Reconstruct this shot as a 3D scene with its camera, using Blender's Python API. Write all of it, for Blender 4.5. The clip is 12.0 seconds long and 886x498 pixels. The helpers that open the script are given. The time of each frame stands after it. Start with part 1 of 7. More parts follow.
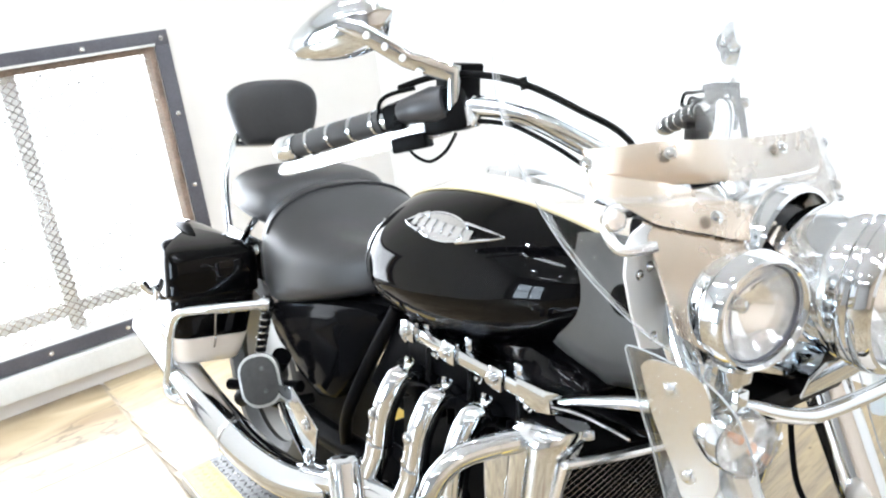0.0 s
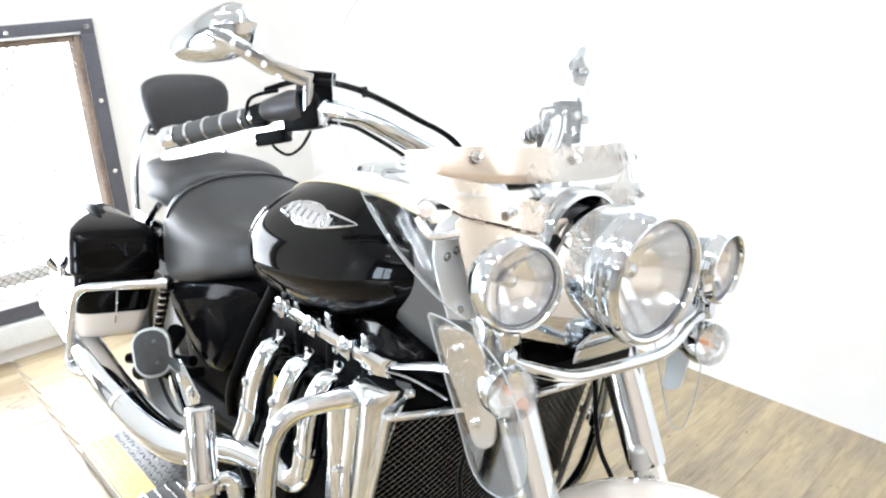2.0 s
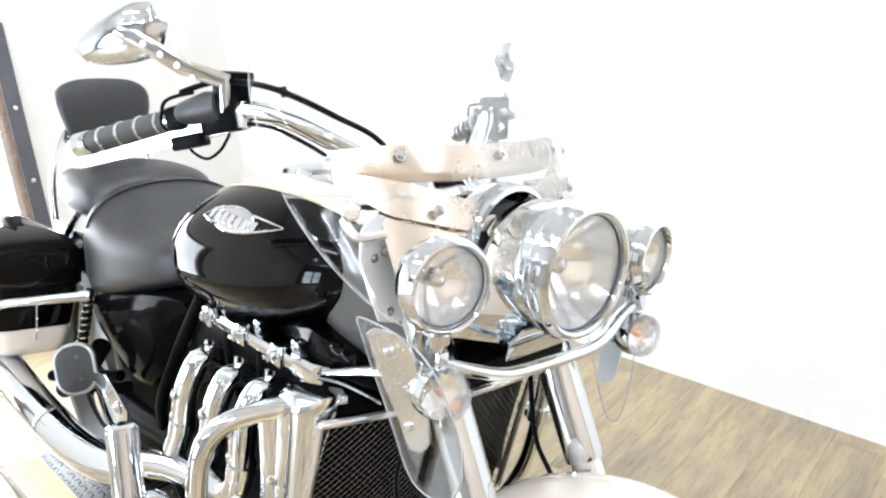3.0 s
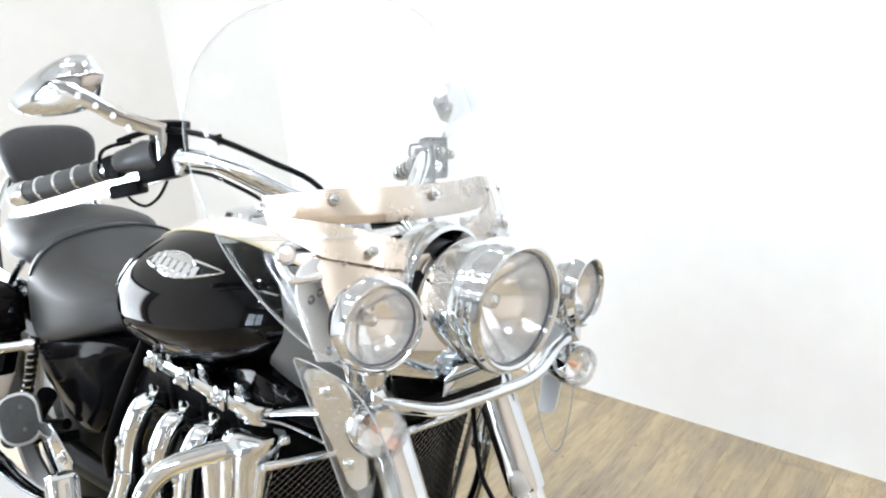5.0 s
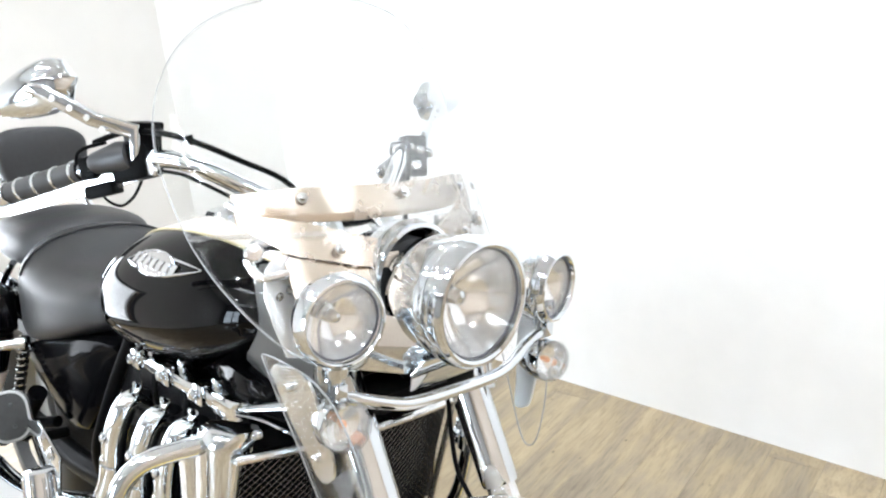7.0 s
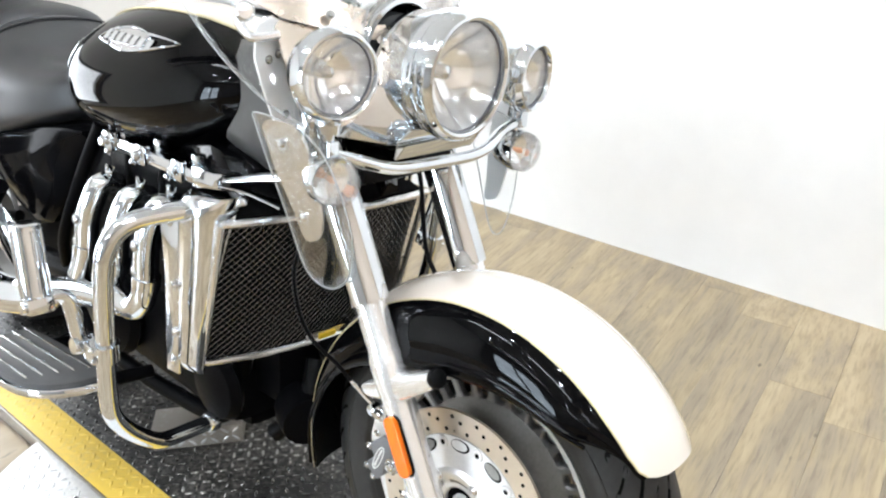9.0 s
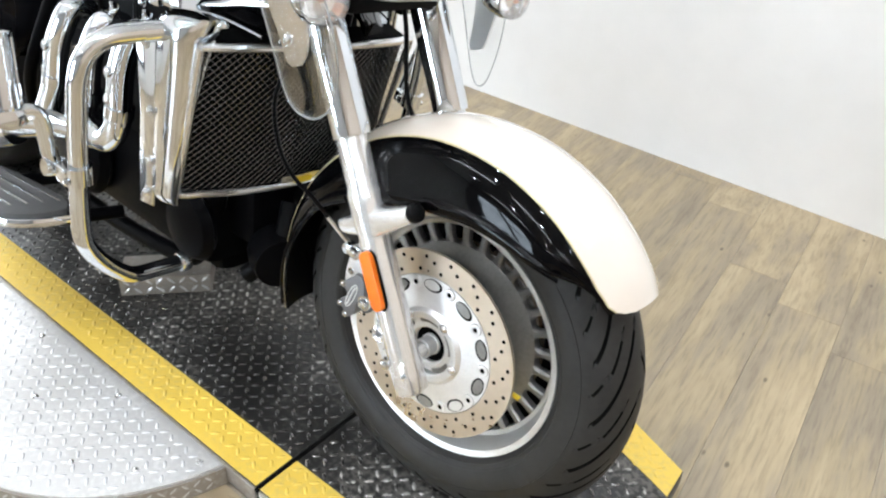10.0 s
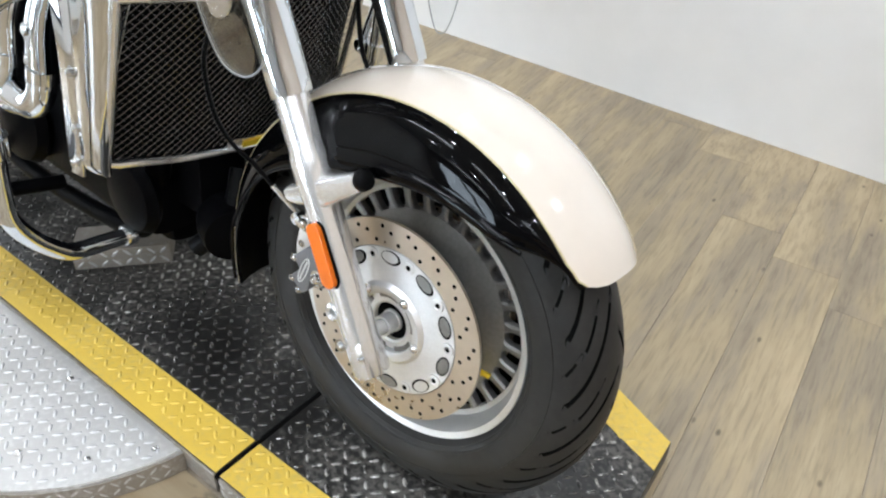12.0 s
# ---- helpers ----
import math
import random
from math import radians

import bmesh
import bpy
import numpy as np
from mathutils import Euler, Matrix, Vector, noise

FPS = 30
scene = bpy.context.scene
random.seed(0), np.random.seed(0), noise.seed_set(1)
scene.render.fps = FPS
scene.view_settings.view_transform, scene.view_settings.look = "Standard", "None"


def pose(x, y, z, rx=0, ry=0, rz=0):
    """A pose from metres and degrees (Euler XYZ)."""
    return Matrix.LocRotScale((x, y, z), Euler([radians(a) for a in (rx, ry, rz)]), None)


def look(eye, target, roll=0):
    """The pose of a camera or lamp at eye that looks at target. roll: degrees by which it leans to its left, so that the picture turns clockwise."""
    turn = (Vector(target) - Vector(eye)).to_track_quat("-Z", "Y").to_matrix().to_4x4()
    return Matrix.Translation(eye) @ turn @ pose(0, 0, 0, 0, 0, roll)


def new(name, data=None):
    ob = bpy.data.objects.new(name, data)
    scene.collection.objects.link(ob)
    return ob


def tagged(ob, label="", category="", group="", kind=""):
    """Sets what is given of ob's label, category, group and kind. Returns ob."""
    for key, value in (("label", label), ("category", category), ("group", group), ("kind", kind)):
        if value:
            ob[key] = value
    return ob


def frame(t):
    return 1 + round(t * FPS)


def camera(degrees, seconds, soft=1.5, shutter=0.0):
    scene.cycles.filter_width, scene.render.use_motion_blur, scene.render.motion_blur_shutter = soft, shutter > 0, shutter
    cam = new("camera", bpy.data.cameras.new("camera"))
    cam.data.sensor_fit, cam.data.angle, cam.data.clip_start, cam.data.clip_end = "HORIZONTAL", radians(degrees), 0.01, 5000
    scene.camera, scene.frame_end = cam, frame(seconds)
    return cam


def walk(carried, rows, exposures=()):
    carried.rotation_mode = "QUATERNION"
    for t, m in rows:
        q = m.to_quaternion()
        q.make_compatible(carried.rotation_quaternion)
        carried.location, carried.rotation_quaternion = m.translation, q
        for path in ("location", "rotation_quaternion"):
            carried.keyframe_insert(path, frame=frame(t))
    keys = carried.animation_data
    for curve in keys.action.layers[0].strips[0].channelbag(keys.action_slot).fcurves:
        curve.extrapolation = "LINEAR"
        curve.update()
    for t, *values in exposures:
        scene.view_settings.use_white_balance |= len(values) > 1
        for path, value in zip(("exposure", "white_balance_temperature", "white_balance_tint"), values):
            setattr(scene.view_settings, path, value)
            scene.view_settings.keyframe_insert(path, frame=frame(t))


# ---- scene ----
cam = camera(57.6, 12.0, 2.2)
PATH = [
    (0, (0.264, -0.712, 1.312), (-1.301, 0.347, 0.655), -7.5),
    (0.5, (0.433, -0.799, 1.313), (-1.061, 0.325, 0.603), -6.1),
    (1, (0.491, -0.768, 1.334), (-1.047, 0.326, 0.671), -5.7),
    (1.5, (0.495, -0.719, 1.341), (-1.025, 0.41, 0.698), -4.7),
    (2, (0.482, -0.704, 1.329), (-0.999, 0.467, 0.668), -3.6),
    (2.5, (0.479, -0.687, 1.326), (-0.945, 0.546, 0.653), -4.3),
    (3, (0.478, -0.68, 1.323), (-0.903, 0.601, 0.65), -4.2),
    (5, (0.523, -0.672, 1.337), (-0.805, 0.697, 0.735), -4.9),
    (5.5, (0.541, -0.663, 1.343), (-0.793, 0.704, 0.749), -5.2),
    (6, (0.559, -0.652, 1.345), (-0.789, 0.706, 0.765), -5.5),
    (6.5, (0.575, -0.646, 1.344), (-0.77, 0.716, 0.763), -5.7),
    (8.5, (0.575, -0.698, 1.27), (-0.665, 0.635, 0.443), -2.5),
    (9, (0.584, -0.755, 1.238), (-0.576, 0.59, 0.319), -1.5),
    (9.5, (0.594, -0.788, 1.206), (-0.505, 0.533, 0.182), -0.1),
    (10, (0.597, -0.805, 1.16), (-0.414, 0.503, 0.034), 3.3),
    (10.5, (0.591, -0.808, 1.123), (-0.35, 0.47, -0.095), 3.9),
    (11, (0.586, -0.803, 1.106), (-0.304, 0.478, -0.146), 4.2),
    (11.5, (0.582, -0.788, 1.102), (-0.273, 0.503, -0.164), 6.1),
    (12, (0.575, -0.685, 1.119), (-0.386, 0.569, -0.108), 1.8),
]
walk(cam, [(t, look(eye, target, roll)) for t, eye, target, roll in PATH],
     [(0, 0.0, 6220, 10), (3, 0.0, 6220, 10), (5, -0.21, 6250, 10), (6.5, -0.18, 6250, 10), (8.5, -0.08, 6300, 10), (9.5, -0.26, 6300, 10), (10.5, -0.42, 6300, 10), (12, -0.60, 6250, 10)])

# ---- world, lights ----
world = bpy.data.worlds.new("sky_world")
scene.world = world
world.use_nodes = True
wn = world.node_tree
sky = wn.nodes.new("ShaderNodeTexSky")
sky.sky_type, sky.sun_disc = "NISHITA", False
sky.sun_elevation, sky.sun_rotation = radians(35), radians(200)
wn.links.new(sky.outputs[0], wn.nodes["Background"].inputs[0])
wn.nodes["Background"].inputs[1].default_value = 0.12


def area(name, m, power, sx, sy, colour=(1, 1, 1), shape="RECTANGLE"):
    data = bpy.data.lights.new(name, "AREA")
    data.energy, data.shape, data.size, data.size_y, data.color = power, shape, sx, sy, colour
    ob = new(name, data)
    ob.matrix_world = m
    return ob


CEIL = 3.0
BAYS = [(bx, by) for by in (0.75, -0.85, -2.9) for bx in (-1.65, -0.45, 0.75, 1.95)]
TUBES = [(-1.2, -1.5, 0), (0.5, -1.35, 0), (2.3, -1.4, 0), (-1.0, -4.2, 0), (1.2, -4.2, 0)]
BAY_POWER, TUBE_POWER, WINDOW_POWER = 16.5, 26.0, 42.0
for bx, by in BAYS:
    area("bay_light", pose(bx, by, CEIL - 0.13), BAY_POWER, 0.055, 0.055, (0.90, 0.95, 1.0), "DISK")
for bx, by, a in TUBES:
    for off in (-0.06, 0.06):
        area("tube_light", pose(bx, by + off, CEIL - 0.085, 0, 0, a), TUBE_POWER / 2, 1.2, 0.035, (0.90, 0.95, 1.0))
area("window_daylight", pose(-2.86, -0.45, 0.66, 0, -90, 0), WINDOW_POWER, 1.0, 1.35, (0.92, 0.96, 1.0))


# ---- materials ----
def material(name, base=(0.5, 0.5, 0.5), rough=0.5, metal=0.0, coat=0.0, spec=0.5, noise_scale=0.0, vary=0.0, bump=0.0, bump_scale=0.0, rough_vary=0.0, trans=0.0, ior=1.45, island=0.0, random_ob=0.0):
    """A principled material with grain in colour, gloss and relief, at real-world size."""
    mat = bpy.data.materials.new(name)
    mat.use_nodes = True
    nt = mat.node_tree
    b = nt.nodes["Principled BSDF"]
    b.inputs["Base Color"].default_value = (*base, 1)
    b.inputs["Roughness"].default_value = rough
    b.inputs["Metallic"].default_value = metal
    b.inputs["Coat Weight"].default_value = coat
    b.inputs["Coat Roughness"].default_value = 0.03
    b.inputs["Specular IOR Level"].default_value = spec
    b.inputs["Transmission Weight"].default_value = trans
    b.inputs["IOR"].default_value = ior
    tc = nt.nodes.new("ShaderNodeTexCoord")
    if noise_scale and (vary or rough_vary):
        n1 = nt.nodes.new("ShaderNodeTexNoise")
        n1.inputs["Scale"].default_value, n1.inputs["Detail"].default_value = noise_scale, 6
        n2 = nt.nodes.new("ShaderNodeTexNoise")
        n2.inputs["Scale"].default_value, n2.inputs["Detail"].default_value = noise_scale * 9, 4
        mix = nt.nodes.new("ShaderNodeMath")
        mix.operation = "MULTIPLY_ADD"
        nt.links.new(tc.outputs["Object"], n1.inputs["Vector"])
        nt.links.new(tc.outputs["Object"], n2.inputs["Vector"])
        nt.links.new(n2.outputs[0], mix.inputs[0])
        mix.inputs[1].default_value = 0.5
        half = nt.nodes.new("ShaderNodeMath")
        half.operation = "MULTIPLY"
        half.inputs[1].default_value = 0.5
        nt.links.new(n1.outputs[0], half.inputs[0])
        nt.links.new(half.outputs[0], mix.inputs[2])
        if vary:
            ramp = nt.nodes.new("ShaderNodeMapRange")
            ramp.inputs[1].default_value, ramp.inputs[2].default_value = 0.3, 0.7
            ramp.inputs[3].default_value, ramp.inputs[4].default_value = 1 - vary, 1 + vary
            nt.links.new(mix.outputs[0], ramp.inputs[0])
            vm = nt.nodes.new("ShaderNodeVectorMath")
            vm.operation = "SCALE"
            vm.inputs[0].default_value = base
            nt.links.new(ramp.outputs[0], vm.inputs["Scale"])
            nt.links.new(vm.outputs[0], b.inputs["Base Color"])
        if rough_vary:
            rr = nt.nodes.new("ShaderNodeMapRange")
            rr.inputs[1].default_value, rr.inputs[2].default_value = 0.3, 0.7
            rr.inputs[3].default_value, rr.inputs[4].default_value = max(rough - rough_vary, 0.0), rough + rough_vary
            nt.links.new(mix.outputs[0], rr.inputs[0])
            nt.links.new(rr.outputs[0], b.inputs["Roughness"])
    if bump:
        n3 = nt.nodes.new("ShaderNodeTexNoise")
        n3.inputs["Scale"].default_value, n3.inputs["Detail"].default_value = bump_scale, 3
        bn = nt.nodes.new("ShaderNodeBump")
        bn.inputs["Strength"].default_value, bn.inputs["Distance"].default_value = bump, 0.001
        nt.links.new(tc.outputs["Object"], n3.inputs["Vector"])
        nt.links.new(n3.outputs[0], bn.inputs["Height"])
        nt.links.new(bn.outputs[0], b.inputs["Normal"])
    return mat


CHROME = material("chrome", (0.74, 0.77, 0.80), 0.05, 1.0, noise_scale=14, rough_vary=0.025)
# Polished steel with its tan reflection put into the base colour.
TAN_TINT_STEEL = material("tan_reflection_steel", (0.68, 0.585, 0.495), 0.26, 1.0, noise_scale=6, vary=0.03, rough_vary=0.03)
SATIN = material("satin_aluminium", (0.88, 0.88, 0.88), 0.24, 1.0, noise_scale=2.5, vary=0.02, rough_vary=0.02)
SILVER = material("silver_paint", (0.84, 0.84, 0.84), 0.20, 0.75, coat=0.3, noise_scale=4, vary=0.02, rough_vary=0.02)
BADGE = material("badge_metal", (0.62, 0.62, 0.63), 0.22, 1.0, noise_scale=30, vary=0.1)
CAST = material("cast_aluminium", (0.80, 0.80, 0.80), 0.42, 0.8, noise_scale=40, vary=0.08, bump=0.15, bump_scale=600)
BRUSHED = material("brushed_plate", (0.82, 0.82, 0.82), 0.46, 0.7, noise_scale=5, vary=0.03, rough_vary=0.04)
RIM = material("machined_rim", (0.74, 0.735, 0.72), 0.40, 0.75, noise_scale=18, vary=0.05, rough_vary=0.08)
WEB_GREY = material("wheel_web_grey", (0.25, 0.245, 0.235), 0.42, 0.7, noise_scale=20, vary=0.2, rough_vary=0.08)
WHEEL_GREY = material("wheel_silver", (0.30, 0.298, 0.288), 0.45, 0.8, noise_scale=20, vary=0.1, rough_vary=0.06)
MASTER_GREY = material("satin_dark_grey", (0.045, 0.045, 0.047), 0.35, 0.2, noise_scale=40, vary=0.12)
CALIPER_GREY = material("caliper_grey", (0.15, 0.15, 0.155), 0.45, 0.3, noise_scale=40, vary=0.15, bump=0.2, bump_scale=500)
STEEL = material("disc_steel", (0.68, 0.60, 0.50), 0.30, 1.0, noise_scale=7, vary=0.07, rough_vary=0.05)
# Near-black that puts the shade of holes, grooves and gaps into the colour.
HOLE_SHADE = material("hole_shade", (0.003, 0.003, 0.003), 0.8, spec=0.04)
REFLECTOR = material("lamp_reflector", (0.97, 0.955, 0.935), 0.08, 0.80, noise_scale=5, rough_vary=0.02)
WIRE = material("grille_wire_steel", (0.17, 0.17, 0.17), 0.22, 1.0, noise_scale=50, vary=0.2)
BLACK = material("black_paint", (0.0012, 0.0012, 0.0014), 0.03, 0.0, spec=0.16, noise_scale=3, rough_vary=0.012)
CREAM = material("cream_paint", (0.66, 0.585, 0.505), 0.12, 0.0, coat=1.0, noise_scale=8, vary=0.02)
GOLD = material("gold_pinstripe", (0.50, 0.42, 0.24), 0.3, 0.0)
VINYL = material("black_vinyl", (0.018, 0.018, 0.019), 0.42, 0.0, noise_scale=9, vary=0.2, rough_vary=0.06, bump=0.35, bump_scale=420)
PLASTIC = material("black_plastic", (0.0035, 0.0035, 0.0037), 0.38, spec=0.06, noise_scale=20, vary=0.15, bump=0.2, bump_scale=500)
ENGINE = material("black_engine_enamel", (0.0025, 0.0025, 0.003), 0.38, spec=0.025, noise_scale=25, vary=0.2, rough_vary=0.06, bump=0.3, bump_scale=350)
DARK = material("dark_core", (0.002, 0.002, 0.002), 0.8, spec=0.03, noise_scale=60, vary=0.3)
COVER_BLACK = material("black_side_panel", (0.003, 0.003, 0.0035), 0.09, 0.0, spec=0.012, noise_scale=3, rough_vary=0.015)
RUBBER = material("tyre_rubber", (0.021, 0.0203, 0.0194), 0.50, spec=0.35, noise_scale=9, vary=0.45, rough_vary=0.1, bump=0.2, bump_scale=300)
PANEL = material("satin_grey_panel", (0.060, 0.059, 0.057), 0.34, spec=0.5, noise_scale=12, vary=0.06, rough_vary=0.04)
GRIP = material("grip_rubber", (0.05, 0.05, 0.05), 0.6, noise_scale=40, vary=0.15)
ACRYLIC_EDGE = material("acrylic_edge", (0.62, 0.64, 0.65), 0.2, 0.0, trans=0.5, ior=1.3)
AMBER = material("amber_plastic", (0.78, 0.17, 0.012), 0.15, coat=0.6, noise_scale=60, vary=0.08)
BULB = material("amber_bulb", (0.70, 0.36, 0.22), 0.2, noise_scale=60, vary=0.1)


def thin_glass(name, tint, gloss):
    """A thin clear sheet: lets the view through and mirrors a little, more at a slant."""
    mat = bpy.data.materials.new(name)
    mat.use_nodes = True
    nt = mat.node_tree
    nt.nodes.remove(nt.nodes["Principled BSDF"])
    tr, gl, mx = nt.nodes.new("ShaderNodeBsdfTransparent"), nt.nodes.new("ShaderNodeBsdfGlossy"), nt.nodes.new("ShaderNodeMixShader")
    fr, sc = nt.nodes.new("ShaderNodeFresnel"), nt.nodes.new("ShaderNodeMath")
    tr.inputs[0].default_value = (*tint, 1)
    gl.inputs["Roughness"].default_value = 0.02
    fr.inputs[0].default_value = 1.45
    sc.operation, sc.inputs[1].default_value = "MULTIPLY", gloss
    nt.links.new(fr.outputs[0], sc.inputs[0])
    nt.links.new(sc.outputs[0], mx.inputs[0])
    nt.links.new(tr.outputs[0], mx.inputs[1])
    nt.links.new(gl.outputs[0], mx.inputs[2])
    nt.links.new(mx.outputs[0], nt.nodes["Material Output"].inputs[0])
    return mat


ACRYLIC = thin_glass("clear_acrylic", (0.985, 0.99, 0.99), 0.42)
LENS = thin_glass("lamp_lens_glass", (0.99, 0.995, 1.0), 0.55)
MIRROR = material("mirror_glass", (0.9, 0.9, 0.9), 0.01, 1.0)
YELLOW_STICKER = material("yellow_label", (0.75, 0.52, 0.02), 0.4)
WHITE_WALL = material("white_wall_paint", (0.85, 0.845, 0.835), 0.55, noise_scale=1.2, vary=0.03, bump=0.08, bump_scale=90)
# Back and corner walls: a darker, warmer tone than the right wall.
BACK_WALL = material("warm_white_back_wall", (0.66, 0.635, 0.60), 0.55, noise_scale=0.9, vary=0.04, bump=0.08, bump_scale=90)
# Grey of the unseen shop wall stands for a large dim space.
DIM_SHOP_WALL = material("dim_shop_wall_tone", (0.34, 0.335, 0.33), 0.6, noise_scale=1.0, vary=0.08)
TAN_WALL = material("tan_wall_paint", (0.55, 0.46, 0.375), 0.6, noise_scale=1.0, vary=0.05)
CEILING = material("ceiling_paint", (0.66, 0.655, 0.645), 0.75, noise_scale=1.5, vary=0.05)
FRAME_GREY = material("grey_painted_steel", (0.10, 0.10, 0.115), 0.4, 0.3, noise_scale=12, vary=0.2, rough_vary=0.08)
RUST = material("weathered_jamb", (0.23, 0.17, 0.13), 0.7, noise_scale=16, vary=0.5)
SILL = material("pale_sill", (0.62, 0.62, 0.60), 0.5, noise_scale=6, vary=0.06)
LAMP_HOUSING = material("lamp_housing", (0.6, 0.6, 0.6), 0.4, noise_scale=6, vary=0.05)


def plate_material(name, base, worn, rough, metal, wear, patch=(0.6, 0.6, 0.6), coat=0.0):
    """Tread plate paint: dirt in patches, bare scuffs where feet and tyres pass."""
    mat = bpy.data.materials.new(name)
    mat.use_nodes = True
    nt = mat.node_tree
    b = nt.nodes["Principled BSDF"]
    tc = nt.nodes.new("ShaderNodeTexCoord")
    n1 = nt.nodes.new("ShaderNodeTexNoise")
    n1.inputs["Scale"].default_value, n1.inputs["Detail"].default_value = 3.5, 8
    n2 = nt.nodes.new("ShaderNodeTexNoise")
    n2.inputs["Scale"].default_value, n2.inputs["Detail"].default_value = 90, 5
    for n in (n1, n2):
        nt.links.new(tc.outputs["Object"], n.inputs["Vector"])
    mul = nt.nodes.new("ShaderNodeMath")
    mul.operation = "MULTIPLY"
    nt.links.new(n1.outputs[0], mul.inputs[0])
    nt.links.new(n2.outputs[0], mul.inputs[1])
    ramp = nt.nodes.new("ShaderNodeMapRange")
    ramp.inputs[1].default_value, ramp.inputs[2].default_value = 0.24, 0.36
    ramp.inputs[3].default_value, ramp.inputs[4].default_value = 0.0, wear
    nt.links.new(mul.outputs[0], ramp.inputs[0])
    mix = nt.nodes.new("ShaderNodeMix")
    mix.data_type = "RGBA"
    mix.inputs[6].default_value, mix.inputs[7].default_value = (*base, 1), (*worn, 1)
    nt.links.new(ramp.outputs[0], mix.inputs[0])
    nt.links.new(mix.outputs[2], b.inputs["Base Color"])
    rr = nt.nodes.new("ShaderNodeMapRange")
    rr.inputs[1].default_value, rr.inputs[2].default_value = 0.3, 0.7
    rr.inputs[3].default_value, rr.inputs[4].default_value = rough - 0.1, rough + 0.12
    nt.links.new(n1.outputs[0], rr.inputs[0])
    nt.links.new(rr.outputs[0], b.inputs["Roughness"])
    b.inputs["Metallic"].default_value = metal
    b.inputs["Coat Weight"].default_value = coat
    return mat


PLATE_BLACK = plate_material("black_tread_plate", (0.0105, 0.0100, 0.0092), (0.135, 0.126, 0.113), 0.36, 0.0, 0.7)
LUG_BLACK = plate_material("black_tread_lug", (0.075, 0.072, 0.068), (0.50, 0.485, 0.46), 0.24, 0.65, 1.0)
LUG_SILVER = plate_material("bare_tread_lug", (0.62, 0.62, 0.62), (0.80, 0.80, 0.80), 0.36, 0.45, 0.8)
PLATE_SILVER = plate_material("bare_tread_plate", (0.50, 0.49, 0.475), (0.63, 0.62, 0.60), 0.42, 0.35, 0.8)
PLATE_EDGE = plate_material("dirty_tread_edge", (0.36, 0.33, 0.29), (0.5, 0.48, 0.45), 0.42, 0.6, 0.8)
PLATE_YELLOW = plate_material("yellow_tread_paint", (0.71, 0.49, 0.075), (0.48, 0.37, 0.14), 0.42, 0.0, 0.42)


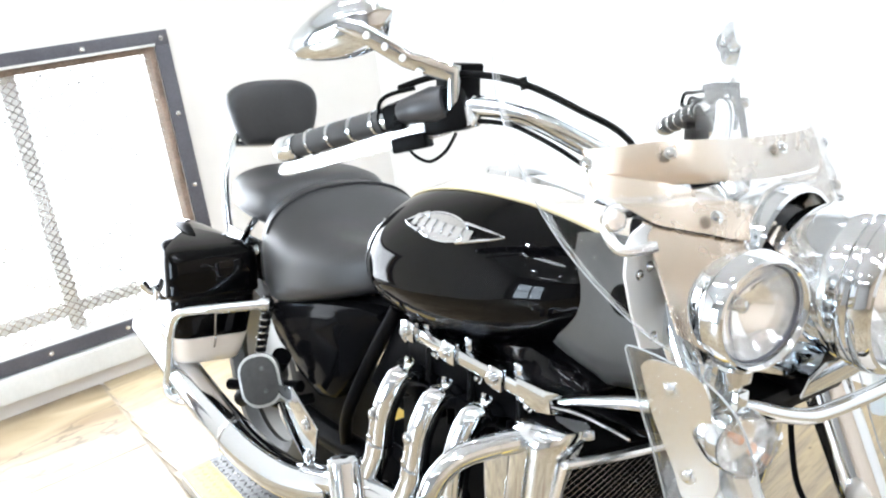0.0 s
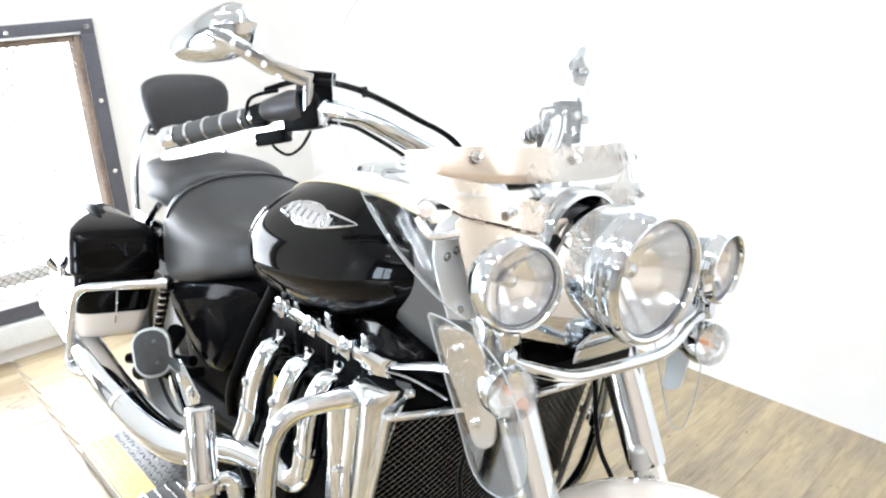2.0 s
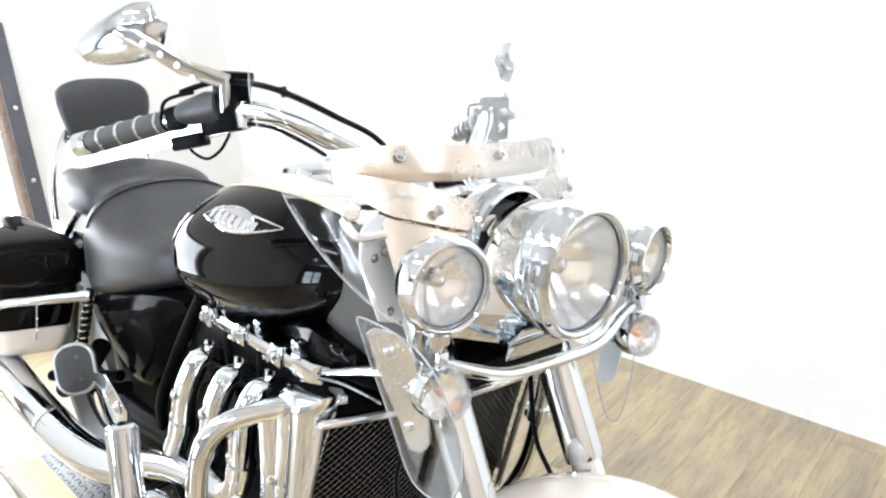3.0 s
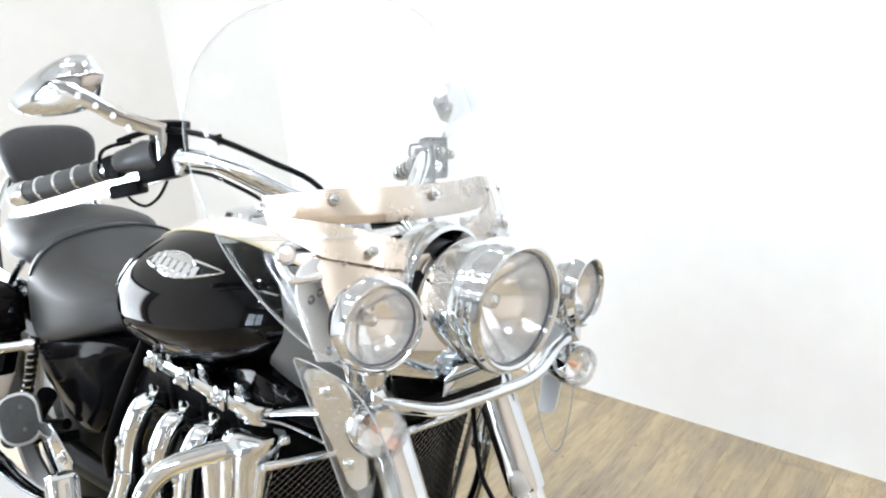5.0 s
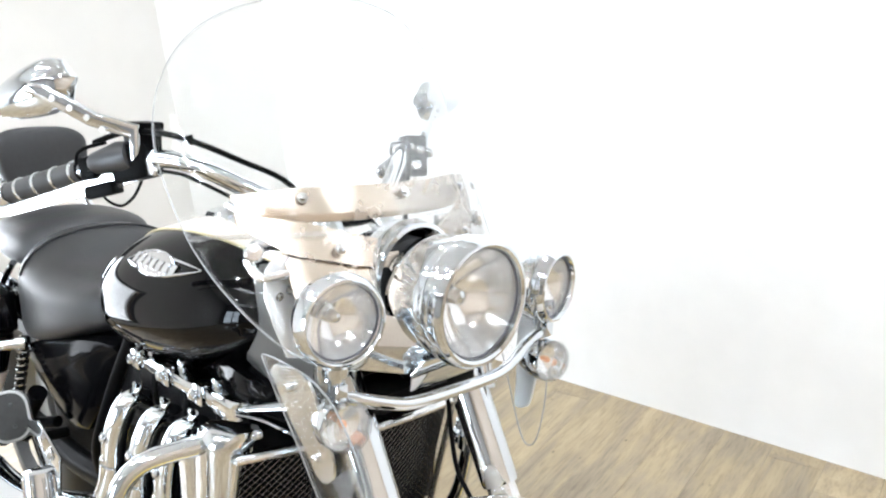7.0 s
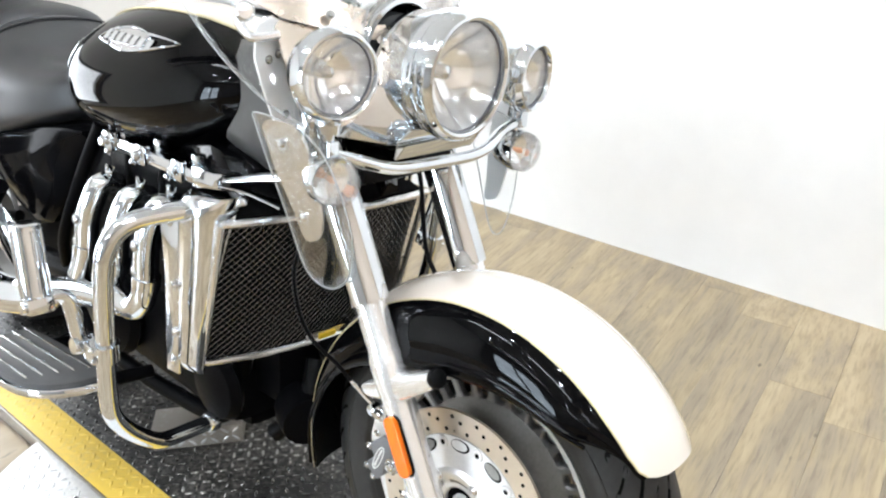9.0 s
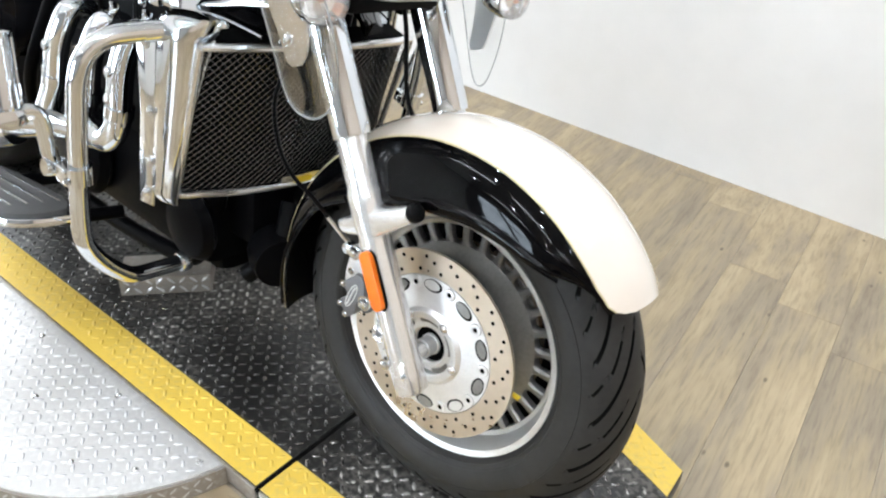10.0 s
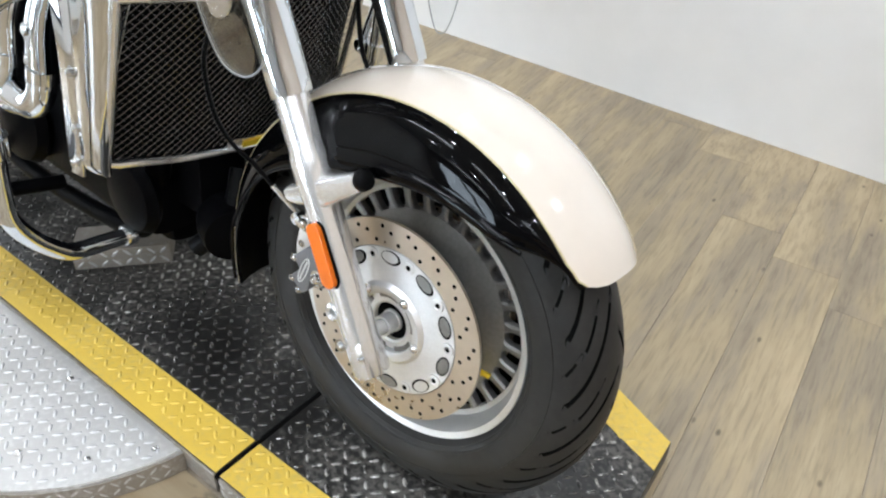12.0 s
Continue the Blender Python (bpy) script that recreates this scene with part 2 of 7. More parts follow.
def plank_material():
    mat = bpy.data.materials.new("weathered_oak_plank")
    mat.use_nodes = True
    nt = mat.node_tree
    b = nt.nodes["Principled BSDF"]
    tc = nt.nodes.new("ShaderNodeTexCoord")
    info = nt.nodes.new("ShaderNodeObjectInfo")
    shift = nt.nodes.new("ShaderNodeVectorMath")
    shift.operation = "MULTIPLY_ADD"
    shift.inputs[1].default_value = (1, 1, 1)
    seed = nt.nodes.new("ShaderNodeVectorMath")
    seed.operation = "SCALE"
    seed.inputs[0].default_value = (37.0, 53.0, 11.0)
    nt.links.new(info.outputs["Random"], seed.inputs["Scale"])
    nt.links.new(tc.outputs["Object"], shift.inputs[0])
    nt.links.new(seed.outputs[0], shift.inputs[2])

    def grain(scale, stretch, detail, rough=0.6):
        mp = nt.nodes.new("ShaderNodeMapping")
        mp.inputs["Scale"].default_value = stretch
        n = nt.nodes.new("ShaderNodeTexNoise")
        n.inputs["Scale"].default_value, n.inputs["Detail"].default_value, n.inputs["Roughness"].default_value = scale, detail, rough
        nt.links.new(shift.outputs[0], mp.inputs["Vector"])
        nt.links.new(mp.outputs[0], n.inputs["Vector"])
        return n

    long_grain = grain(2.0, (7.5, 0.55, 1), 8, 0.68)
    fine = grain(11.0, (13, 1.0, 1), 5)
    blotch = grain(2.2, (2.2, 1.2, 1), 4)
    ramp = nt.nodes.new("ShaderNodeValToRGB")
    cr = ramp.color_ramp
    cr.elements[0].position, cr.elements[0].color = 0.33, (0.205, 0.163, 0.112, 1)
    cr.elements[1].position, cr.elements[1].color = 0.66, (0.455, 0.362, 0.228, 1)
    e = cr.elements.new(0.45)
    e.color = (0.295, 0.238, 0.165, 1)
    e = cr.elements.new(0.53)
    e.color = (0.37, 0.29, 0.178, 1)
    add = nt.nodes.new("ShaderNodeMath")
    add.operation = "MULTIPLY_ADD"
    add.inputs[1].default_value = 0.62
    sc = nt.nodes.new("ShaderNodeMath")
    sc.operation = "MULTIPLY"
    sc.inputs[1].default_value = 0.38
    nt.links.new(long_grain.outputs[0], add.inputs[0])
    nt.links.new(blotch.outputs[0], sc.inputs[0])
    nt.links.new(sc.outputs[0], add.inputs[2])
    nt.links.new(add.outputs[0], ramp.inputs[0])
    dark = nt.nodes.new("ShaderNodeMapRange")
    dark.inputs[1].default_value, dark.inputs[2].default_value = 0.36, 0.52
    dark.inputs[3].default_value, dark.inputs[4].default_value = 0.78, 1.0
    nt.links.new(fine.outputs[0], dark.inputs[0])
    tone = nt.nodes.new("ShaderNodeMapRange")
    tone.inputs[3].default_value, tone.inputs[4].default_value = 0.91, 1.06
    nt.links.new(info.outputs["Random"], tone.inputs[0])
    both = nt.nodes.new("ShaderNodeMath")
    both.operation = "MULTIPLY"
    nt.links.new(dark.outputs[0], both.inputs[0])
    nt.links.new(tone.outputs[0], both.inputs[1])
    # knots and specks
    vo = nt.nodes.new("ShaderNodeTexVoronoi")
    vo.inputs["Scale"].default_value = 9.0
    mp = nt.nodes.new("ShaderNodeMapping")
    mp.inputs["Scale"].default_value = (1.6, 0.8, 1)
    nt.links.new(shift.outputs[0], mp.inputs["Vector"])
    nt.links.new(mp.outputs[0], vo.inputs["Vector"])
    kr = nt.nodes.new("ShaderNodeMapRange")
    kr.inputs[1].default_value, kr.inputs[2].default_value = 0.03, 0.09
    kr.inputs[3].default_value, kr.inputs[4].default_value = 0.35, 1.0
    nt.links.new(vo.outputs["Distance"], kr.inputs[0])
    all3 = nt.nodes.new("ShaderNodeMath")
    all3.operation = "MULTIPLY"
    nt.links.new(both.outputs[0], all3.inputs[0])
    nt.links.new(kr.outputs[0], all3.inputs[1])
    vm = nt.nodes.new("ShaderNodeVectorMath")
    vm.operation = "SCALE"
    nt.links.new(ramp.outputs[0], vm.inputs[0])
    nt.links.new(all3.outputs[0], vm.inputs["Scale"])
    nt.links.new(vm.outputs[0], b.inputs["Base Color"])
    b.inputs["Roughness"].default_value = 0.42
    bn = nt.nodes.new("ShaderNodeBump")
    bn.inputs["Strength"].default_value, bn.inputs["Distance"].default_value = 0.25, 0.001
    nt.links.new(fine.outputs[0], bn.inputs["Height"])
    nt.links.new(bn.outputs[0], b.inputs["Normal"])
    return mat


def stone_material():
    mat = bpy.data.materials.new("sandstone_tile")
    mat.use_nodes = True
    nt = mat.node_tree
    b = nt.nodes["Principled BSDF"]
    tc = nt.nodes.new("ShaderNodeTexCoord")
    info = nt.nodes.new("ShaderNodeObjectInfo")
    shift = nt.nodes.new("ShaderNodeVectorMath")
    shift.operation = "ADD"
    seed = nt.nodes.new("ShaderNodeVectorMath")
    seed.operation = "SCALE"
    seed.inputs[0].default_value = (13.0, 7.0, 3.0)
    nt.links.new(info.outputs["Random"], seed.inputs["Scale"])
    nt.links.new(tc.outputs["Object"], shift.inputs[0])
    nt.links.new(seed.outputs[0], shift.inputs[1])
    mp = nt.nodes.new("ShaderNodeMapping")
    mp.inputs["Rotation"].default_value = (0, 0, 0.5)
    mp.inputs["Scale"].default_value = (1.0, 2.6, 1)
    nt.links.new(shift.outputs[0], mp.inputs["Vector"])
    n1 = nt.nodes.new("ShaderNodeTexNoise")
    n1.inputs["Scale"].default_value, n1.inputs["Detail"].default_value, n1.inputs["Distortion"].default_value = 2.6, 8, 1.2
    nt.links.new(mp.outputs[0], n1.inputs["Vector"])
    ramp = nt.nodes.new("ShaderNodeValToRGB")
    cr = ramp.color_ramp
    cr.elements[0].position, cr.elements[0].color = 0.30, (0.14, 0.086, 0.042, 1)
    cr.elements[1].position, cr.elements[1].color = 0.72, (0.35, 0.28, 0.185, 1)
    e = cr.elements.new(0.48)
    e.color = (0.25, 0.19, 0.115, 1)
    nt.links.new(n1.outputs[0], ramp.inputs[0])
    # cleft lines
    n2 = nt.nodes.new("ShaderNodeTexNoise")
    n2.inputs["Scale"].default_value, n2.inputs["Detail"].default_value = 1.3, 9
    nt.links.new(mp.outputs[0], n2.inputs["Vector"])
    d = nt.nodes.new("ShaderNodeMath")
    d.operation = "SUBTRACT"
    d.inputs[1].default_value = 0.5
    nt.links.new(n2.outputs[0], d.inputs[0])
    a = nt.nodes.new("ShaderNodeMath")
    a.operation = "ABSOLUTE"
    nt.links.new(d.outputs[0], a.inputs[0])
    kr = nt.nodes.new("ShaderNodeMapRange")
    kr.inputs[1].default_value, kr.inputs[2].default_value = 0.0, 0.010
    kr.inputs[3].default_value, kr.inputs[4].default_value = 0.48, 1.0
    nt.links.new(a.outputs[0], kr.inputs[0])
    vm = nt.nodes.new("ShaderNodeVectorMath")
    vm.operation = "SCALE"
    nt.links.new(ramp.outputs[0], vm.inputs[0])
    nt.links.new(kr.outputs[0], vm.inputs["Scale"])
    nt.links.new(vm.outputs[0], b.inputs["Base Color"])
    b.inputs["Roughness"].default_value = 0.35
    return mat


PLANK = plank_material()
STONE = stone_material()
JOINT = material("floor_joint", (0.30, 0.255, 0.20), 0.8, noise_scale=20, vary=0.2)


# ---- building tools ----
def axis(origin, way, up=(0, 0, 1)):
    """A pose at origin whose z runs along way."""
    z = Vector(way).normalized()
    u = Vector(up)
    if abs(z.dot(u)) > 0.98:
        u = Vector((1, 0, 0))
    x = u.cross(z).normalized()
    y = z.cross(x)
    m = Matrix((x, y, z)).transposed().to_4x4()
    m.translation = Vector(origin)
    return m


def smooth_path(pts, step=5):
    pts = [Vector(p) for p in pts]
    if len(pts) < 3:
        return pts
    out = []
    for i in range(len(pts) - 1):
        p0, p1, p2, p3 = pts[max(i - 1, 0)], pts[i], pts[i + 1], pts[min(i + 2, len(pts) - 1)]
        for k in range(step):
            t = k / step
            out.append(0.5 * ((2 * p1) + (p2 - p0) * t + (2 * p0 - 5 * p1 + 4 * p2 - p3) * t * t + (3 * p1 - p0 - 3 * p2 + p3) * t ** 3))
    out.append(pts[-1])
    return out


def loft(bm, rings, caps=True, closed=True):
    """Skins rings of as many points each."""
    rows = [[bm.verts.new(p) for p in ring] for ring in rings]
    n = len(rows[0])
    for a, b in zip(rows, rows[1:]):
        for i in range(n if closed else n - 1):
            j = (i + 1) % n
            bm.faces.new((a[i], a[j], b[j], b[i]))
    if caps:
        bm.faces.new(rows[0][::-1])
        bm.faces.new(rows[-1])
    return bm


def tube(bm, pts, r, seg=14, step=5, caps=True, flat=1.0):
    pts = smooth_path(pts, step)
    rs = r if isinstance(r, (list, tuple)) else [r] * 2
    way = (pts[1] - pts[0]).normalized()
    side = way.orthogonal().normalized()
    rings = []
    for i, p in enumerate(pts):
        nxt = (pts[min(i + 1, len(pts) - 1)] - pts[max(i - 1, 0)]).normalized()
        side = (side - nxt * side.dot(nxt)).normalized()
        up = nxt.cross(side)
        f = i / (len(pts) - 1) * (len(rs) - 1)
        k = min(int(f), len(rs) - 2)
        rad = rs[k] + (rs[k + 1] - rs[k]) * (f - k)
        rings.append([p + side * (rad * math.cos(2 * math.pi * j / seg)) + up * (rad * flat * math.sin(2 * math.pi * j / seg)) for j in range(seg)])
    return loft(bm, rings, caps)


def lathe(bm, prof, m=None, seg=40, caps=False, loop=False):
    """Turns (radius, height) pairs round the z axis of m."""
    m = m or Matrix()
    rings = []
    for r, h in prof:
        rings.append([m @ Vector((max(r, 1e-4) * math.cos(2 * math.pi * j / seg), max(r, 1e-4) * math.sin(2 * math.pi * j / seg), h)) for j in range(seg)])
    if loop:
        rings.append(rings[0])
    return loft(bm, rings, caps)


def box(bm, c, s, bev=0.004, m=None, segs=2):
    t = bmesh.new()
    bmesh.ops.create_cube(t, size=1)
    bmesh.ops.scale(t, vec=s, verts=t.verts)
    if bev:
        bmesh.ops.bevel(t, geom=t.edges[:], offset=bev, segments=segs, profile=0.6, affect="EDGES")
    t.transform((m or Matrix()) @ Matrix.Translation(c))
    return join(bm, t)


def join(bm, other):
    me = bpy.data.meshes.new("tmp")
    other.to_mesh(me)
    bm.from_mesh(me)
    bpy.data.meshes.remove(me)
    other.free()
    return bm


def plate(bm, outline, thick, m=None, bev=0.0015):
    """A flat piece from an outline in x, y, thick in z, centred."""
    t = bmesh.new()
    lo = [t.verts.new((x, y, -thick / 2)) for x, y in outline]
    hi = [t.verts.new((x, y, thick / 2)) for x, y in outline]
    n = len(lo)
    t.faces.new(lo[::-1])
    t.faces.new(hi)
    for i in range(n):
        t.faces.new((lo[i], lo[(i + 1) % n], hi[(i + 1) % n], hi[i]))
    bmesh.ops.recalc_face_normals(t, faces=t.faces)
    if bev:
        rim = [e for e in t.edges if all(len(f.verts) > 4 for f in e.link_faces) is False and any(len(f.verts) == n and n > 4 for f in e.link_faces)]
        bmesh.ops.bevel(t, geom=rim or t.edges[:], offset=bev, segments=2, profile=0.6, affect="EDGES")
    if m:
        t.transform(m)
    return join(bm, t)


def rounded(w, h, r, seg=6):
    """A rounded rectangle's outline."""
    out = []
    for cx, cy, a in ((w / 2 - r, h / 2 - r, 0), (-w / 2 + r, h / 2 - r, 90), (-w / 2 + r, -h / 2 + r, 180), (w / 2 - r, -h / 2 + r, 270)):
        for k in range(seg + 1):
            t = radians(a + 90 * k / seg)
            out.append((cx + r * math.cos(t), cy + r * math.sin(t)))
    return out


def dome_bolt(bm, origin, way, r=0.006, h=0.004):
    m = axis(origin, way)
    lathe(bm, [(r * 1.5, 0), (r * 1.5, h * 0.3), (r, h * 0.35), (r * 0.95, h * 0.8), (r * 0.6, h * 1.2), (0.0001, h * 1.25)], m, 14)
    return bm


def link(name, bm, mat, sharp=35):
    bmesh.ops.recalc_face_normals(bm, faces=bm.faces)
    me = bpy.data.meshes.new(name)
    bm.to_mesh(me)
    bm.free()
    me.materials.append(mat)
    me.shade_smooth()
    me.set_sharp_from_angle(angle=radians(sharp))
    return new(name, me)


STEER = 3.0
BIKE = pose(0, -0.049, 0) @ pose(0, 0, 0, -9.0, 0, 0) @ Matrix.Translation((-0.42, 0, 0.90)) @ Matrix.Rotation(radians(-STEER), 4, Vector((-0.5, 0, 0.866))) @ Matrix.Translation((0.42, 0, -0.90))
FORK = Matrix.Translation((-0.42, 0, 0.90)) @ Matrix.Rotation(radians(STEER), 4, Vector((-0.5, 0, 0.866))) @ Matrix.Translation((0.42, 0, -0.90))


def part(name, bm, mat, parent, label="", m=None, sharp=35):
    if m is not None:
        bm.transform(m)
    ob = link(name, bm, mat, sharp)
    ob.parent = parent
    return tagged(ob, label) if label else ob


def thing(name, m, label, category, group=""):
    ob = new(name)
    ob.empty_display_size = 0.1
    ob.matrix_world = m
    return tagged(ob, label, category, group)


# ---- the room ----
FLOOR = -0.05
WALL_Y, WALL_X = 1.51, -2.89


def structure(name, bm, mat, label, category, sharp=35):
    return tagged(link(name, bm, mat, sharp), label, category, kind="structure")


def slab(lo, hi, bev=0.0):
    c = [(a + b) / 2 for a, b in zip(lo, hi)]
    return box(bmesh.new(), c, [b - a for a, b in zip(lo, hi)], bev)


floor = structure("floor", slab((-3.02, -5.4, FLOOR - 0.12), (3.6, 1.7, FLOOR - 0.006)), JOINT, "shop floor under wood planks and stone tiles", "floor")
structure("wall_right", slab((-2.6, WALL_Y, FLOOR - 0.1), (3.54, WALL_Y + 0.14, CEIL)), WHITE_WALL, "bright white painted wall beside the lift", "wall")
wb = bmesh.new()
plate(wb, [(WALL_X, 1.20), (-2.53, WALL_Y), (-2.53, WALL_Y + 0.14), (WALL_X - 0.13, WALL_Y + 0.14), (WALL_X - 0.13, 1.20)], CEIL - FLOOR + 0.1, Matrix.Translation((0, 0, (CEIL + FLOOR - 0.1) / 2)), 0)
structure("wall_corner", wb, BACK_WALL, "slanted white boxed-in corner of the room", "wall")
# wall with the window: opening y -1.30..0.24, z 0.17..1.16
WY0, WY1, WZ0, WZ1 = -1.25, 0.245, 0.165, 1.165
wb = bmesh.new()
for lo, hi in (((WALL_X - 0.13, -5.34, FLOOR - 0.1), (WALL_X, WY0, CEIL)), ((WALL_X - 0.13, WY1, FLOOR - 0.1), (WALL_X, 1.2, CEIL)),
               ((WALL_X - 0.13, WY0, FLOOR - 0.1), (WALL_X, WY1, WZ0)), ((WALL_X - 0.13, WY0, WZ1), (WALL_X, WY1, CEIL))):
    c = [(a + b) / 2 for a, b in zip(lo, hi)]
    box(wb, c, [b - a for a, b in zip(lo, hi)], 0)
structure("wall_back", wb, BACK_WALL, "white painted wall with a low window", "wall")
structure("wall_front", slab((3.4, -5.34, FLOOR - 0.1), (3.54, WALL_Y, CEIL)), TAN_WALL, "tan painted wall facing the motorcycle", "wall")
wb = bmesh.new()
SX0, SX1, SZ0, SZ1, SHOP_Y = -2.60, -1.10, 0.15, 2.05, -5.2
for lo, hi in (((WALL_X, SHOP_Y - 0.14, FLOOR - 0.1), (SX0, SHOP_Y, CEIL)), ((SX1, SHOP_Y - 0.14, FLOOR - 0.1), (3.4, SHOP_Y, CEIL)),
               ((SX0, SHOP_Y - 0.14, FLOOR - 0.1), (SX1, SHOP_Y, SZ0)), ((SX0, SHOP_Y - 0.14, SZ1), (SX1, SHOP_Y, CEIL))):
    box(wb, [(a + b) / 2 for a, b in zip(lo, hi)], [b - a for a, b in zip(lo, hi)], 0)
structure("wall_left", wb, DIM_SHOP_WALL, "unseen grey shop wall with a tall window, toned for a dim room", "wall")
structure("ceiling", slab((-3.1, -5.4, CEIL), (3.6, 1.7, CEIL + 0.1)), CEILING, "pale painted shop ceiling", "ceiling")


def window():
    """Security window: steel frame with screws, jambs, a pale sill and an expanded metal mesh."""
    bm = bmesh.new()
    w, x = 0.055, WALL_X + 0.006
    for lo, hi in (((WY0 - w, WZ1), (WY1 + w, WZ1 + w)), ((WY0 - w, WZ0 - w), (WY1 + w, WZ0)), ((WY0 - w, WZ0), (WY0, WZ1)), ((WY1, WZ0), (WY1 + w, WZ1))):
        box(bm, (x, (lo[0] + hi[0]) / 2, (lo[1] + hi[1]) / 2), (0.012, hi[0] - lo[0], hi[1] - lo[1]), 0.0015)
    win = tagged(link("window_1", bm, FRAME_GREY), "low shop window with a dark steel frame and metal mesh", "window", kind="structure")
    for k in range(9):
        for y, z in ((WY1 + w / 2, WZ1 + w / 2 - 0.285 * k), (WY1 + w / 2 - 0.285 * k, WZ1 + w / 2), (WY1 + w / 2 - 0.285 * k - 0.1, WZ0 - w / 2)):
            if WZ0 - w < z and WY0 - w < y:
                part("screw", dome_bolt(bmesh.new(), (WALL_X + 0.012, y, z), (1, 0, 0), 0.006, 0.004), SATIN, win)
    jb = bmesh.new()
    box(jb, (WALL_X - 0.045, WY1 - 0.012, (WZ0 + WZ1) / 2), (0.085, 0.022, WZ1 - WZ0 - 0.002), 0.002)
    box(jb, (WALL_X - 0.045, WY0 + 0.012, (WZ0 + WZ1) / 2), (0.085, 0.022, WZ1 - WZ0 - 0.002), 0.002)
    part("jamb", jb, RUST, win, "weathered brown window jambs")
    hb = bmesh.new()
    box(hb, (WALL_X - 0.045, (WY0 + WY1) / 2, WZ1 - 0.012), (0.085, WY1 - WY0 - 0.05, 0.022), 0.002)
    part("head", hb, RUST, win)
    part("trim_strip", box(bmesh.new(), (WALL_X + 0.016, (WY0 + WY1) / 2, WZ1 + 0.006), (0.008, WY1 - WY0, 0.010), 0.002), SILL, win, "pale strip under the head of the frame")
    part("window_sill", box(bmesh.new(), (WALL_X + 0.02, (WY0 + WY1) / 2, WZ0 - w - 0.05), (0.04, WY1 - WY0 + 0.16, 0.09), 0.004), SILL, win, "pale grey sill board")
    part("mullion", box(bmesh.new(), (WALL_X - 0.070, -0.268, (WZ0 + WZ1) / 2), (0.030, 0.055, WZ1 - WZ0 - 0.03), 0.003), SILL, win, "pale sash bar behind the mesh")
    for y0, y1 in ((WY0 + 0.026, -0.297), (-0.239, WY1 - 0.026)):
        part("sash_rail", box(bmesh.new(), (WALL_X - 0.070, (y0 + y1) / 2, 0.258), (0.030, y1 - y0, 0.048), 0.003), SILL, win)
    # expanded metal mesh as crossing strands
    dy, dz, th = 0.034, 0.015, 0.0017
    y, rows = WY0, int((WZ1 - WZ0) / dz)
    verts, faces = [], []

    def strand(a, b):
        n = len(verts)
        d = Vector((0, b[0] - a[0], b[1] - a[1])).normalized()
        s = Vector((0, -d.z, d.y)) * th
        for p in (a, b):
            q = Vector((WALL_X - 0.03, p[0], p[1]))
            verts.extend([q + s, q - s, q - s + Vector((-0.003, 0, 0)), q + s + Vector((-0.003, 0, 0))])
        for i in range(4):
            j = (i + 1) % 4
            faces.append((n + i, n + j, n + 4 + j, n + 4 + i))

    cols = int((WY1 - WY0) / dy)
    for r in range(rows):
        for c in range(cols):
            y0, z0 = WY0 + c * dy + (dy / 2 if r % 2 else 0), WZ0 + r * dz
            if y0 + dy > WY1:
                continue
            strand((y0, z0), (y0 + dy / 2, z0 + dz))
            strand((y0 + dy, z0), (y0 + dy / 2, z0 + dz))
    me = bpy.data.meshes.new("wire_mesh")
    me.from_pydata(verts, [], faces)
    me.materials.append(SATIN)
    ob = tagged(new("wire_mesh", me), "expanded metal security mesh", kind="stuff")
    ob.parent = win


window()
# daylight outside the window
gb = bmesh.new()
box(gb, (-3.16, -0.5, 0.9), (0.02, 4.0, 3.0), 0)
OUTSIDE = bpy.data.materials.new("bright_daylight")
OUTSIDE.use_nodes = True
OUTSIDE.node_tree.nodes["Principled BSDF"].inputs["Emission Color"].default_value = (0.93, 0.97, 1.0, 1)
OUTSIDE.node_tree.nodes["Principled BSDF"].inputs["Emission Strength"].default_value = 1.9
structure("backdrop", gb, OUTSIDE, "bright daylight outside the window", "backdrop")


STREET = OUTSIDE.copy()
STREET.name = "bright_street_daylight"
STREET.node_tree.nodes["Principled BSDF"].inputs["Emission Color"].default_value = (0.78, 0.90, 1.0, 1)
STREET.node_tree.nodes["Principled BSDF"].inputs["Emission Strength"].default_value = 26.0


